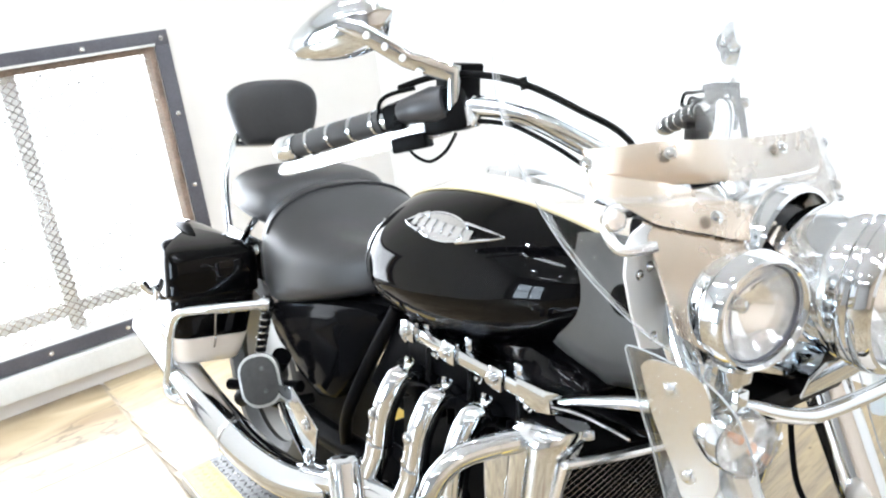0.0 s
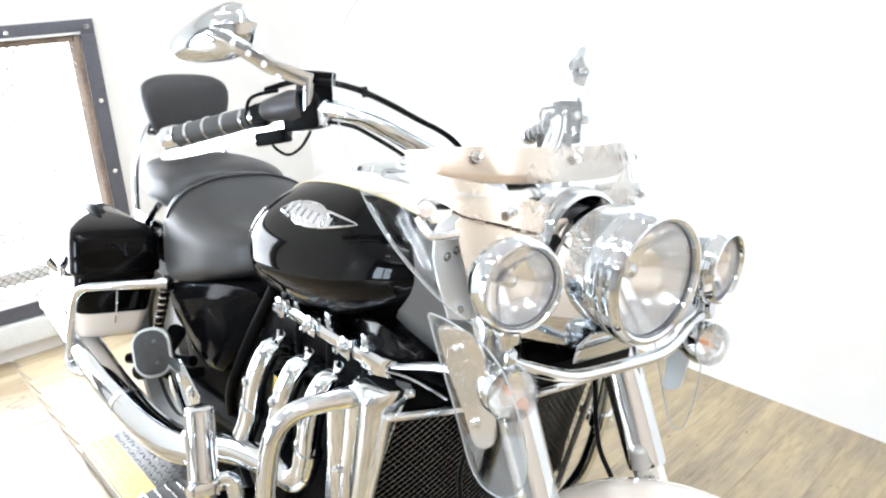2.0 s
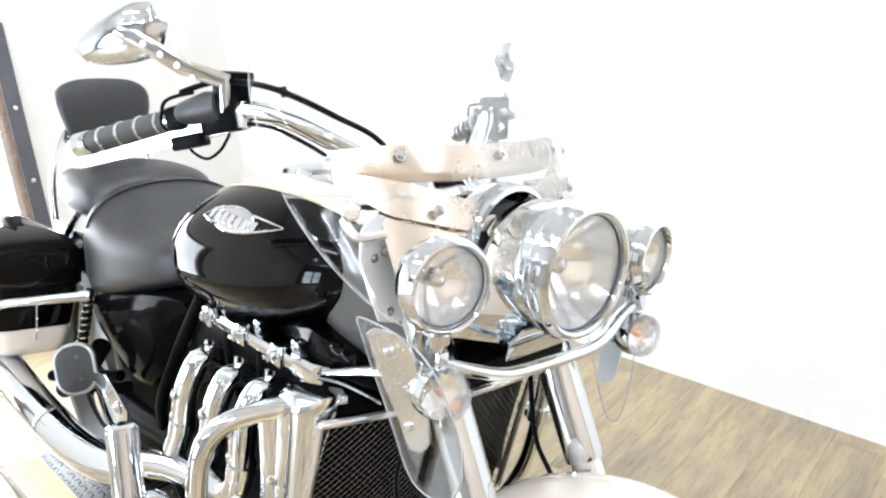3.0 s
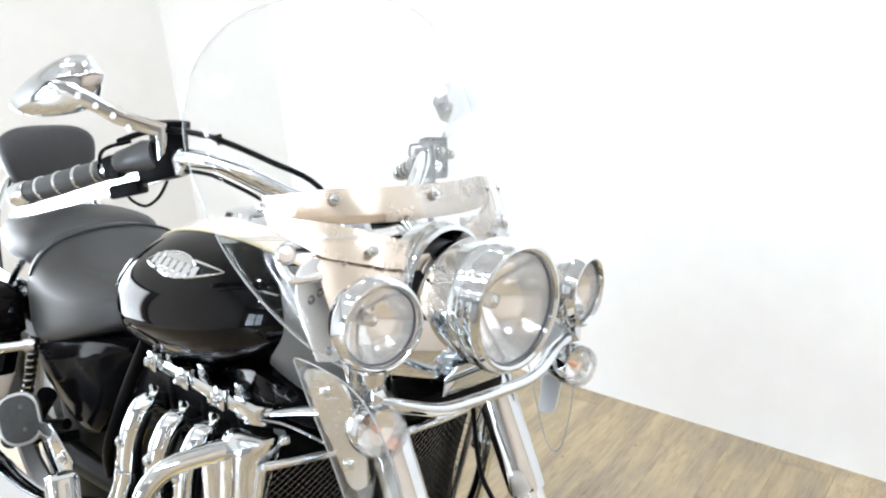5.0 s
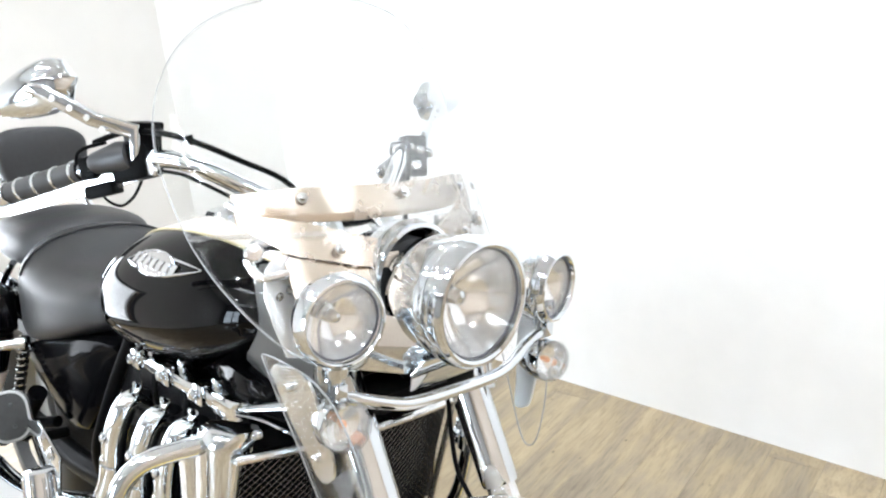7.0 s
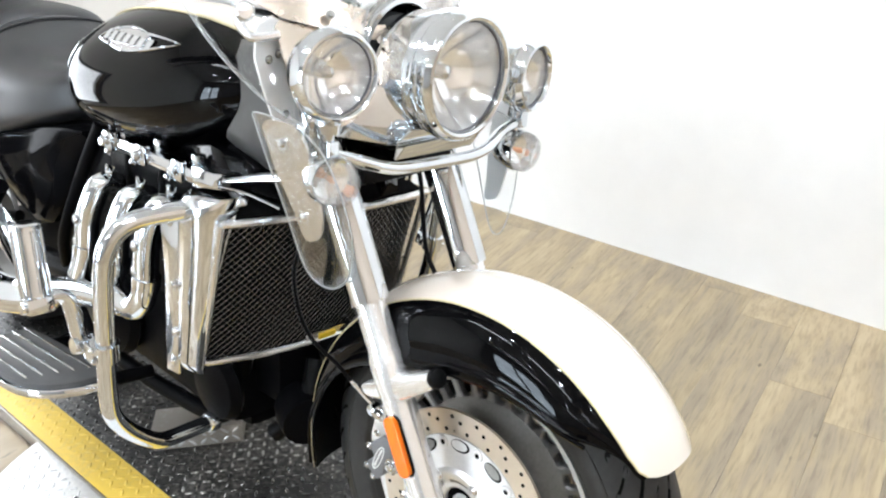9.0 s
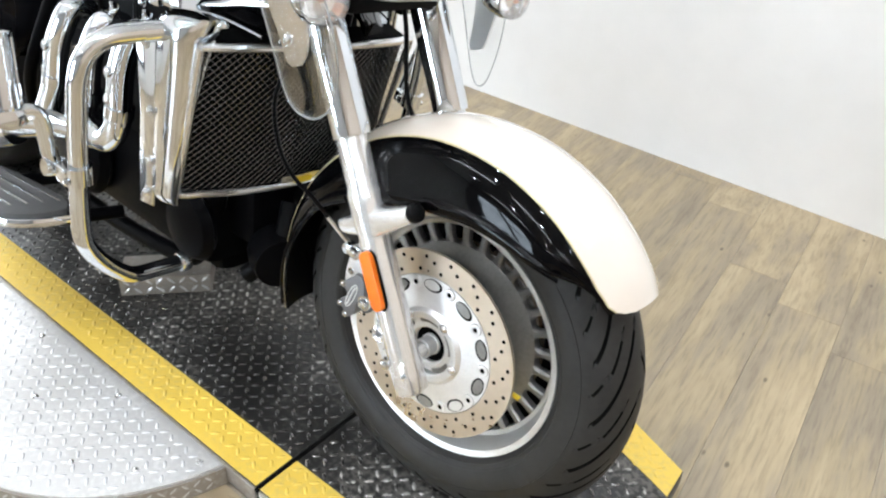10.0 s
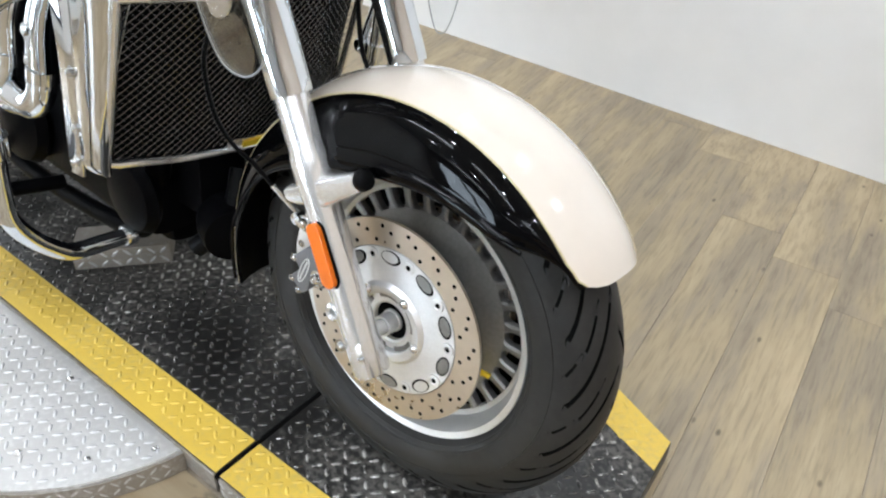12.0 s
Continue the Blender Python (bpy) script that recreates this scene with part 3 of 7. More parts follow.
def shop_window():
    """Tall shop window: dark frame with mullions, panes and daylight outside."""
    bm = bmesh.new()
    y = SHOP_Y - 0.06
    for lo, hi in (((SX0, SZ0), (SX1, SZ0 + 0.06)), ((SX0, SZ1 - 0.06), (SX1, SZ1)), ((SX0, SZ0 + 0.06), (SX0 + 0.06, SZ1 - 0.06)), ((SX1 - 0.06, SZ0 + 0.06), (SX1, SZ1 - 0.06))):
        box(bm, ((lo[0] + hi[0]) / 2, y, (lo[1] + hi[1]) / 2), (hi[0] - lo[0], 0.08, hi[1] - lo[1]), 0.004)
    win = tagged(link("window_2", bm, FRAME_GREY), "tall shop window with dark mullions", "window", kind="structure")
    step_ = (SX1 - SX0) / 2
    for k in range(2):
        x0, x1 = SX0 + k * step_ + 0.05, SX0 + (k + 1) * step_ - 0.05
        if k:
            part("mullion", box(bmesh.new(), (SX0 + k * step_, y, (SZ0 + SZ1) / 2), (0.09, 0.07, SZ1 - SZ0 - 0.13), 0.004), FRAME_GREY, win)
        part("transom", box(bmesh.new(), ((x0 + x1) / 2, y, 1.15), (x1 - x0 - 0.01, 0.06, 0.06), 0.004), FRAME_GREY, win)
        pane = part("pane", box(bmesh.new(), ((x0 + x1) / 2, y - 0.01, (SZ0 + SZ1) / 2), (x1 - x0 - 0.004, 0.006, SZ1 - SZ0 - 0.13), 0), LENS, win)
        pane.visible_shadow = False
    gb_ = box(bmesh.new(), (-1.8, SHOP_Y - 0.75, 1.2), (5.0, 0.02, 4.0), 0)
    structure("backdrop", gb_, STREET, "bright daylight outside the shop front", "backdrop")


shop_window()


# ---- the lift ----
def lug_field(spots, z, mat, name, parent, label, length=0.0205, width=0.0062, high=0.0022):
    """Raised tread lugs in two directions, all in one mesh."""
    verts, faces = [], []
    for x, y, a in spots:
        n, c, s = len(verts), math.cos(a), math.sin(a)
        for u, v, h in ((-length / 2, 0, 0), (-length * 0.25, width / 2, 0), (length * 0.25, width / 2, 0), (length / 2, 0, 0), (length * 0.25, -width / 2, 0), (-length * 0.25, -width / 2, 0),
                        (-length * 0.30, 0, high), (length * 0.30, 0, high)):
            verts.append((x + u * c - v * s, y + u * s + v * c, z + h))
        for f in ((0, 6, 1), (1, 6, 7, 2), (2, 7, 3), (3, 7, 4), (4, 7, 6, 5), (5, 6, 0)):
            faces.append(tuple(n + i for i in f[::-1]))
    me = bpy.data.meshes.new(name)
    me.from_pydata(verts, [], faces)
    me.materials.append(mat)
    me.shade_smooth()
    ob = tagged(new(name, me), label, kind="stuff")
    ob.parent = parent
    return ob


def lug_spots(x0, x1, y0, y1, inside, pitch=0.0225, turn=0.0):
    out = []
    for i in range(int((x1 - x0) / pitch) + 1):
        for j in range(int((y1 - y0) / pitch) + 1):
            x, y = x0 + i * pitch, y0 + j * pitch
            if inside(x, y):
                out.append((x, y, turn + (radians(48) if (i + j) % 2 else radians(-42))))
    return out


HINGE, HINGE2, NEAR, FRONT_X, BACK_X, FAR_Y = -0.207, -1.49, -0.257, 0.37, -1.94, 0.405
STRIPE = 0.086
GAP = 0.005


def far_edge(x):
    return FAR_Y if x < 0.05 else FAR_Y - (x - 0.05) * 0.40


def deck(x0, x1, front):
    """One section of the lift deck with its folded edge."""
    pts = [(x0, NEAR), (x1, NEAR), (x1 - (0.045 if front else 0), far_edge(x1 - 0.045) if front else FAR_Y)]
    if front:
        pts.append((0.05, FAR_Y))
    pts.append((x0, FAR_Y))
    return pts


lift = thing("lift_table", Matrix(), "black tread plate motorcycle lift with yellow edges, lowered to the floor", "lift")
EDGES = [(BACK_X, HINGE2 - GAP, False), (HINGE2 + GAP, HINGE - GAP, False), (HINGE + GAP, FRONT_X + 0.02, True)]
for x0, x1, fr in EDGES:
    pts = deck(x0, x1, fr)
    part("deck_plate", plate(bmesh.new(), pts, 0.044, Matrix.Translation((0, 0, -0.0235)), 0.002), PLATE_BLACK, lift, "scuffed black tread plate")
    yl = [(x0 + 0.0005, NEAR + 0.0005), (x1 - 0.001, NEAR + 0.0005), (x1 - 0.001 - (0.012 if fr else 0), NEAR + STRIPE), (x0 + 0.0005, NEAR + STRIPE)]
    part("yellow_stripe", plate(bmesh.new(), yl, 0.0012, Matrix.Translation((0, 0, -0.0006)), 0), PLATE_YELLOW, lift, "worn yellow safety paint")
    skirt = bmesh.new()
    box(skirt, ((x0 + x1) / 2, NEAR - 0.0025, -0.026), (x1 - x0 - 0.002, 0.004, 0.044), 0.001)
    part("skirt", skirt, PLATE_EDGE, lift, "dirty bare metal edge")
    if fr:
        fp = [(x0 + 0.001, FAR_Y - STRIPE), (0.04, FAR_Y - STRIPE), (x1 - 0.041, far_edge(x1 - 0.045) - STRIPE * 0.85), (x1 - 0.046, far_edge(x1 - 0.045) - 0.001), (0.05, FAR_Y - 0.001), (x0 + 0.001, FAR_Y - 0.001)]
    else:
        fp = [(x0 + 0.001, FAR_Y - STRIPE), (x1 - 0.001, FAR_Y - STRIPE), (x1 - 0.001, FAR_Y - 0.001), (x0 + 0.001, FAR_Y - 0.001)]
    part("yellow_stripe", plate(bmesh.new(), fp, 0.0012, Matrix.Translation((0, 0, -0.0006)), 0), PLATE_YELLOW, lift)


def on_deck(x, y):
    if min(abs(y - NEAR - STRIPE), abs(y - far_edge(x) + STRIPE)) < 0.010:
        return False
    if min(abs(x - HINGE), abs(x - HINGE2)) < 0.014 or not BACK_X + 0.014 < x < FRONT_X - 0.012 - max(0, y) * 0.12:
        return False
    return NEAR + 0.014 < y < far_edge(x) - 0.014


def is_yellow(x, y):
    return y < NEAR + STRIPE or y > far_edge(x) - STRIPE * (0.9 if x > 0.05 else 1)


spots = lug_spots(BACK_X, FRONT_X, NEAR + 0.006, FAR_Y, on_deck)
lug_field([s for s in spots if not is_yellow(s[0], s[1])], -0.0014, LUG_BLACK, "tread_lug", lift, "raised black tread lugs worn bright")
lug_field([s for s in spots if is_yellow(s[0], s[1])], 0.0, PLATE_YELLOW, "tread_lug", lift, "raised yellow tread lugs")
# Near-black rod fills each hinge gap, standing for the shade in it.
for hx in (HINGE, HINGE2):
    hb = bmesh.new()
    tube(hb, [(hx, NEAR - 0.004, -0.006), (hx, FAR_Y, -0.006)], 0.0055, 8)
    part("hinge_gap_rod", hb, HOLE_SHADE, lift, "near-black rod for the shade in the gap between deck plates")

# turntable disc beside the lift
TC, TR = Vector((-0.70, -0.165, 0)), 0.415
turn = thing("turntable_plate", Matrix(), "round bare aluminium tread plate disc beside the lift", "floor plate")


def arc_outline(r, y_cut):
    a0 = math.asin((y_cut - TC.y) / r)
    return [(TC.x + r * math.cos(math.pi - a0 + (math.pi + 2 * a0) * k / 60), TC.y + r * math.sin(math.pi - a0 + (math.pi + 2 * a0) * k / 60)) for k in range(61)]


part("disc", plate(bmesh.new(), arc_outline(TR, NEAR - 0.0055), 0.044, Matrix.Translation((0, 0, -0.0245)), 0.002), PLATE_SILVER, turn)
rb = bmesh.new()
ro, ri = arc_outline(TR + 0.006, NEAR - 0.006), arc_outline(TR + 0.0005, NEAR - 0.006)
rings = [[(*o, -0.049), (*o, -0.006), (*i, -0.006), (*i, -0.049)] for o, i in zip(ro, ri)]
loft(rb, rings)
part("rim", rb, PLATE_EDGE, turn, "dirty folded rim of the disc")
lug_field(lug_spots(TC.x - TR, TC.x + TR, TC.y - TR, NEAR - 0.02, lambda x, y: (x - TC.x) ** 2 + (y - TC.y) ** 2 < (TR - 0.014) ** 2, 0.0225, radians(4)), -0.0026, LUG_SILVER, "tread_lug", turn, "raised bright tread lugs")
for sx, sy in ((-0.585, -0.292), (-0.331, -0.289), (-0.50, -0.44), (-0.70, -0.40), (-0.86, -0.30), (-0.40, -0.375)):
    part("rivet", dome_bolt(bmesh.new(), (sx, sy, -0.0028), (0, 0, 1), 0.0045, 0.003), SATIN, turn)

# lugs on the folded edges of the disc and the deck
def edge_lugs(places, name, parent, label):
    """Raised lugs on upright faces: place, outward way, slant."""
    bm = bmesh.new()
    for p, way, a in places:
        q = bmesh.new()
        bmesh.ops.create_icosphere(q, subdivisions=1, radius=1)
        bmesh.ops.scale(q, vec=(0.010, 0.0026, 0.0014), verts=q.verts)
        q.transform(axis(p, way, (0, 0, 1)) @ Matrix.Rotation(radians(a), 4, "Z"))
        join(bm, q)
    tagged(part(name, bm, LUG_SILVER, parent), label, kind="stuff")


spots, n_ = [], 0
for k in range(52):
    t_ = math.pi * (1.10 + 0.80 * k / 51)
    o = Vector((math.cos(t_), math.sin(t_), 0))
    for z_ in (-0.018, -0.037):
        n_ += 1
        spots.append((TC + o * (TR + 0.006) + Vector((0, 0, z_)), o, 40 if n_ % 2 else -50))
    n_ += 1
edge_lugs(spots, "edge_lug", turn, "raised lugs on the rim")
edge_lugs([((x_, NEAR - 0.0045, z_), (0, -1, 0), 40 if i_ % 2 else -50) for i_, x_ in enumerate(np.arange(-0.195, 0.36, 0.0225)) for z_ in (-0.015, -0.035)], "edge_lug", lift, "raised lugs on the front skirt")

# tread plate block under the frame
step = thing("jack_block", pose(-0.856, -0.113, 0.0, 0, 0, 48.5), "small tread plate support block under the frame", "block")
part("block_body", box(bmesh.new(), (0.101, 0.045, 0.025), (0.202, 0.09, 0.049), 0.002), PLATE_EDGE, step)
lb = bmesh.new()
for i in range(8):
    for j in range(2):
        q = bmesh.new()
        bmesh.ops.create_icosphere(q, subdivisions=1, radius=1)
        bmesh.ops.scale(q, vec=(0.0125, 0.0022, 0.0034), verts=q.verts)
        q.transform(pose(0.014 + i * 0.0248, 0, 0.0135 + j * 0.0235, 0, 45 if (i + j) % 2 else -45, 0))
        join(lb, q)
tagged(part("tread_lug", lb, LUG_SILVER, step), "raised bright lugs", kind="stuff")

# ---- ceiling lamps ----
def bay_lamp(x, y):
    t = thing("bay_lamp", pose(x, y, 0), "round white ceiling lamp", "ceiling lamp", "ceiling lamps")
    bm = bmesh.new()
    lathe(bm, [(0.03, CEIL), (0.03, CEIL - 0.03), (0.13, CEIL - 0.07), (0.15, CEIL - 0.125), (0.142, CEIL - 0.125), (0.12, CEIL - 0.075)], None, 28)
    part("housing", bm, LAMP_HOUSING, t)
    return t


def tube_lamp(x, y, a):
    t = thing("tube_lamp", pose(x, y, 0, 0, 0, a), "long twin-tube ceiling lamp", "ceiling lamp", "ceiling lamps")
    part("housing", box(bmesh.new(), (0, 0, CEIL - 0.04), (1.26, 0.24, 0.075), 0.01), LAMP_HOUSING, t)
    return t


for bx, by in BAYS:
    bay_lamp(bx, by)
for bx, by, a in TUBES:
    tube_lamp(bx, by, a)


# ---- the motorcycle ----
bike = thing("motorcycle", BIKE, "black and cream touring motorcycle leaning on its side stand", "motorcycle")
AX = Vector((0.002, 0.021, 0.3215))  # front wheel
FX = Vector((0, 0, 0.318))  # centre of the fender arc
YM = Matrix.Rotation(radians(90), 4, "X")  # z of a lathe to -y
AXM = Matrix.Translation(AX) @ YM


def front(name, bm, mat, parent=None, label="", sharp=35):
    return part(name, bm, mat, parent or bike, label, FORK, sharp)


def body(name, bm, mat, parent=None, label="", sharp=35):
    return part(name, bm, mat, parent or bike, label, None, sharp)


# -- front wheel --
def tyre_mesh(R, half, m, seg=720):
    side = [(0.2095, half * 0.66), (0.2150, half * 0.80), (0.222, half * 0.91), (0.234, half * 0.975), (0.246, half)]
    tread = []
    for k in range(31):
        a = radians(84 - 84 * 2 * k / 30)
        tread.append((0.250 + (R - 0.250) * math.cos(a), half * math.sin(a)))
    prof = side + tread + [(r, -h) for r, h in side[::-1]] + [(0.198, -half * 0.6), (0.198, half * 0.6)]
    bm, rows, cuts = bmesh.new(), [], []
    for j in range(seg):
        t = 2 * math.pi * j / seg
        row, cut = [], []
        for r, h in prof:
            deep, u = False, abs(h) / half
            tt = t - (2 * math.pi / 18) * (1.15 * u + 0.55 * u * u) if r > 0.2 else t
            if r > R - 0.062:
                ph = (18 * j / seg + (0.5 if h > 0 else 0)) % 1.0
                if (0.08 < u < 0.88 and ph < 0.078) or (0.45 < u < 0.72 and 0.46 < ph < 0.53) or (0.78 < u < 0.95 and 0.55 < ph < 0.62):
                    r -= 0.005
                    deep = True
            cut.append(deep)
            row.append(m @ Vector((r * math.cos(tt), r * math.sin(tt), h)))
        rows.append(row)
        cuts.append(cut)
    rows.append(rows[0])
    cuts.append(cuts[0])
    vr = [[bm.verts.new(p) for p in row] for row in rows[:-1]]
    vr.append(vr[0])
    n = len(prof)
    for k in range(seg):
        a, b = vr[k], vr[k + 1]
        for i in range(n):
            f = bm.faces.new((a[i], a[(i + 1) % n], b[(i + 1) % n], b[i]))
            # Groove faces take the second slot, which paints their shade near-black.
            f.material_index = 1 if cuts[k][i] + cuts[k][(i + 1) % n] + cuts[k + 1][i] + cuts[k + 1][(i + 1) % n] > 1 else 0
    return bm


fw = front("front_wheel", lathe(bmesh.new(), [(0.062, -0.045), (0.110, -0.018), (0.144, -0.009), (0.148, -0.007), (0.148, 0.007), (0.144, 0.009), (0.110, 0.018), (0.062, 0.045)], AXM, 64, loop=True), WEB_GREY, None, "slotted silver cast front wheel")
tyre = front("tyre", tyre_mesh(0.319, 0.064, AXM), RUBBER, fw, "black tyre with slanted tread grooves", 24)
# Second slot: shade of the grooves put into the colour.
tyre.data.materials.append(HOLE_SHADE)
for rr_ in (0.2165, 0.2255, 0.2590):
    for sd in (-1, 1):
        hh = float(np.interp(rr_, (0.2095, 0.2150, 0.222, 0.234, 0.246, 0.262), (0.0422, 0.0512, 0.0582, 0.0624, 0.0640, 0.0638)))
        rib = lathe(bmesh.new(), [(rr_ - 0.0012, sd * (hh - 0.001)), (rr_ - 0.0006, sd * (hh + 0.0006)), (rr_ + 0.0006, sd * (hh + 0.0006)), (rr_ + 0.0012, sd * (hh - 0.001))], AXM, 120, loop=True)
        front("sidewall_rib", rib, RUBBER, fw)
rim = bmesh.new()
lathe(rim, [(0.181, -0.007), (0.188, -0.011), (0.194, -0.026), (0.1985, -0.0365), (0.201, -0.0420), (0.2110, -0.0448), (0.2125, -0.040), (0.2115, -0.037), (0.207, -0.034), (0.204, 0.034), (0.2115, 0.037), (0.2125, 0.040), (0.2110, 0.0448), (0.201, 0.0420), (0.1985, 0.0365), (0.194, 0.026), (0.188, 0.011), (0.181, 0.007)], AXM @ Matrix.Diagonal((0.988, 0.988, 1.0, 1.0)), 96, loop=True)
front("rim", rim, RIM, fw, "polished rim edge")
for k in range(30):
    sp = bmesh.new()
    a = 2 * math.pi * k / 30
    for i, (r0, w0, r1, w1) in enumerate(((0.146, 0.0305, 0.149, 0.0190), (0.149, 0.0190, 0.153, 0.0135), (0.153, 0.0135, 0.158, 0.0115), (0.158, 0.0115, 0.176, 0.0130), (0.176, 0.0130, 0.181, 0.0170), (0.181, 0.0170, 0.186, 0.0385))):
        ring = [[(r, -w / 2, -0.007), (r, w / 2, -0.007), (r, w / 2, 0.004), (r, w / 2 - 0.003, 0.007), (r, -w / 2 + 0.003, 0.007), (r, -w / 2, 0.004)] for r, w in ((r0, w0), (r1, w1))]
        t = bmesh.new()
        loft(t, ring)
        join(sp, t)
    sp.transform(AXM @ Matrix.Rotation(a, 4, "Z"))
    front("spoke", sp, WHEEL_GREY, fw)
# Added near-black ring: the shade seen through the slots, made a surface.
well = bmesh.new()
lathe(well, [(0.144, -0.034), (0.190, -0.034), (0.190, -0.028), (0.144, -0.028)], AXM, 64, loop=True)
front("slot_shade_ring", well, HOLE_SHADE, fw, "near-black ring standing for the shade behind the slots")
hub = bmesh.new()
lathe(hub, [(0.013, -0.050), (0.028, -0.050), (0.030, -0.045), (0.062, -0.045), (0.064, 0.045), (0.030, 0.045), (0.028, 0.050), (0.013, 0.050)], AXM, 40, loop=True)
front("hub", hub, CAST, fw)


def brake_disc(side):
    y = -0.077 if side < 0 else 0.058
    m = Matrix.Translation(AX + Vector((0, y, 0))) @ YM @ Matrix.Diagonal((0.985, 0.985, 1.0, 1.0))
    d = front("brake_disc", lathe(bmesh.new(), [(0.119, -0.0025), (0.160, -0.0025), (0.160, 0.0025), (0.119, 0.0025)], m, 80, loop=True), STEEL, None, "drilled steel brake disc browned by heat")
    c = bmesh.new()
    s = -side
    lathe(c, [(0.048, s * 0.010), (0.052, s * 0.0125), (0.060, s * 0.0125), (0.066, s * 0.006), (0.094, s * 0.004), (0.100, s * 0.0035), (0.1175, s * 0.003), (0.1175, -s * 0.003), (0.048, -s * 0.003)], m, 64, loop=True)
    front("carrier", c, CAST, d, "pale cast disc carrier")
    # Near-black plugs paint the shade of the drill holes; no holes are cut.
    drill = bmesh.new()
    for k in range(60):
        a = 2 * math.pi * k / 60
        r = (0.128, 0.139, 0.150)[k % 3]
        if k % 6 in (1, 4):
            r += 0.003
        q = m @ Matrix.Rotation(a, 4, "Z") @ Matrix.Translation((r, 0, 0))
        lathe(drill, [(0.0001, -0.0029), (0.0033, -0.0029), (0.0033, 0.0029), (0.0001, 0.0029)], q, 8)
    front("drilling", drill, HOLE_SHADE, d)
    for k in range(10):
        a = 2 * math.pi * (k + 0.15) / 10
        q = m @ Matrix.Rotation(a, 4, "Z") @ Matrix.Translation((0.1065, 0, 0))
        bt = bmesh.new()
        lathe(bt, [(0.0035, 0.0045 * s), (0.0055, 0.0065 * s), (0.0095, 0.006 * s), (0.0105, 0.003 * s), (0.0105, -0.004 * s), (0.0035, -0.004 * s)], q, 18, loop=True)
        rv = front("rivet", bt, CAST, d)
        # Near-black plug: shade of the rivet bore put into the colour.
        front("rivet_bore_shade", lathe(bmesh.new(), [(0.0001, 0.0052 * s), (0.0042, 0.0052 * s), (0.0042, -0.003 * s), (0.0001, -0.003 * s)], q, 14), HOLE_SHADE, rv)
        # Raised ovals paint each slot: near-black edge shade, offset grey for the web behind.
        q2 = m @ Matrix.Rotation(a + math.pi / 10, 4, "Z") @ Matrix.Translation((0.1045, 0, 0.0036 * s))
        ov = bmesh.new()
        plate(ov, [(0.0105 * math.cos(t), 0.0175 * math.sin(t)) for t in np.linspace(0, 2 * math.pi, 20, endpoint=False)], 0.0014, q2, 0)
        slot = front("slot", ov, HOLE_SHADE, d)
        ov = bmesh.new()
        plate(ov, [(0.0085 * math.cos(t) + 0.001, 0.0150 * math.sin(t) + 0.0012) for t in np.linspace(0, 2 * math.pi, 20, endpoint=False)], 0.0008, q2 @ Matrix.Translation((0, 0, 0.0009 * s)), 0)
        front("slot_web_plate", ov, (WEB_GREY, WHEEL_GREY, CAST)[k % 3], slot)
    for k in range(5):
        a = 2 * math.pi * (k + 0.35) / 5
        q = m @ Matrix.Rotation(a, 4, "Z")
        sl = bmesh.new()
        pts = [(0.040 * math.cos(t), 0.040 * math.sin(t)) for t in np.linspace(-0.42, 0.42, 8)] + [(0.047 * math.cos(t), 0.047 * math.sin(t)) for t in np.linspace(0.42, -0.42, 8)]
        plate(sl, pts, 0.002, q @ Matrix.Translation((0, 0, 0.0035 * s)), 0)
        front("slot", sl, WEB_GREY, d)
        q = m @ Matrix.Rotation(a + 0.6, 4, "Z")
        o = q @ Vector((0.058, 0, 0.0125 * s))
        front("bolt", dome_bolt(bmesh.new(), o, (0, side, 0), 0.0052, 0.005), SATIN, d)
    inner = bmesh.new()
    lathe(inner, [(0.030, s * 0.002), (0.033, s * 0.004), (0.046, s * 0.002), (0.046, -s * 0.003), (0.030, -s * 0.010)], m, 40, loop=True)
    front("hub_face", inner, CAST, d)
    # Near-black disc paints the shade of the open hub recess.
    dk = bmesh.new()
    lathe(dk, [(0.012, -s * 0.004), (0.031, -s * 0.004), (0.031, -s * 0.010), (0.012, -s * 0.010)], m, 32, loop=True)
    front("seal", dk, HOLE_SHADE, d, "near-black disc for the shade in the bearing recess")
    return d


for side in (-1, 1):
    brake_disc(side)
axle = bmesh.new()
lathe(axle, [(0.0001, -0.14), (0.011, -0.14), (0.011, 0.14), (0.0001, 0.14)], AXM, 20)
lathe(axle, [(0.011, -0.139), (0.017, -0.139), (0.019, -0.13), (0.019, -0.118), (0.011, -0.118)], AXM, 24)
lathe(axle, [(0.0125, 0.050), (0.0155, 0.050), (0.0155, 0.066), (0.0160, 0.0665), (0.0170, 0.0665), (0.0175, 0.067), (0.0175, 0.077), (0.0170, 0.0775), (0.0160, 0.0775), (0.0155, 0.078), (0.0155, 0.098), (0.0125, 0.098)], AXM, 30)
front("axle", axle, CAST, fw)
vb = bmesh.new()
tube(vb, [(0.148, -0.004, 0.276), (0.118, -0.016, 0.287)], [0.0045, 0.0045, 0.0035], 8)
front("valve", vb, YELLOW_STICKER, fw, "brass tyre valve")

# -- fork --
RAKE = Vector((-0.452, 0, 0.892))


def along(p, d):
    return Vector(p) + RAKE * d


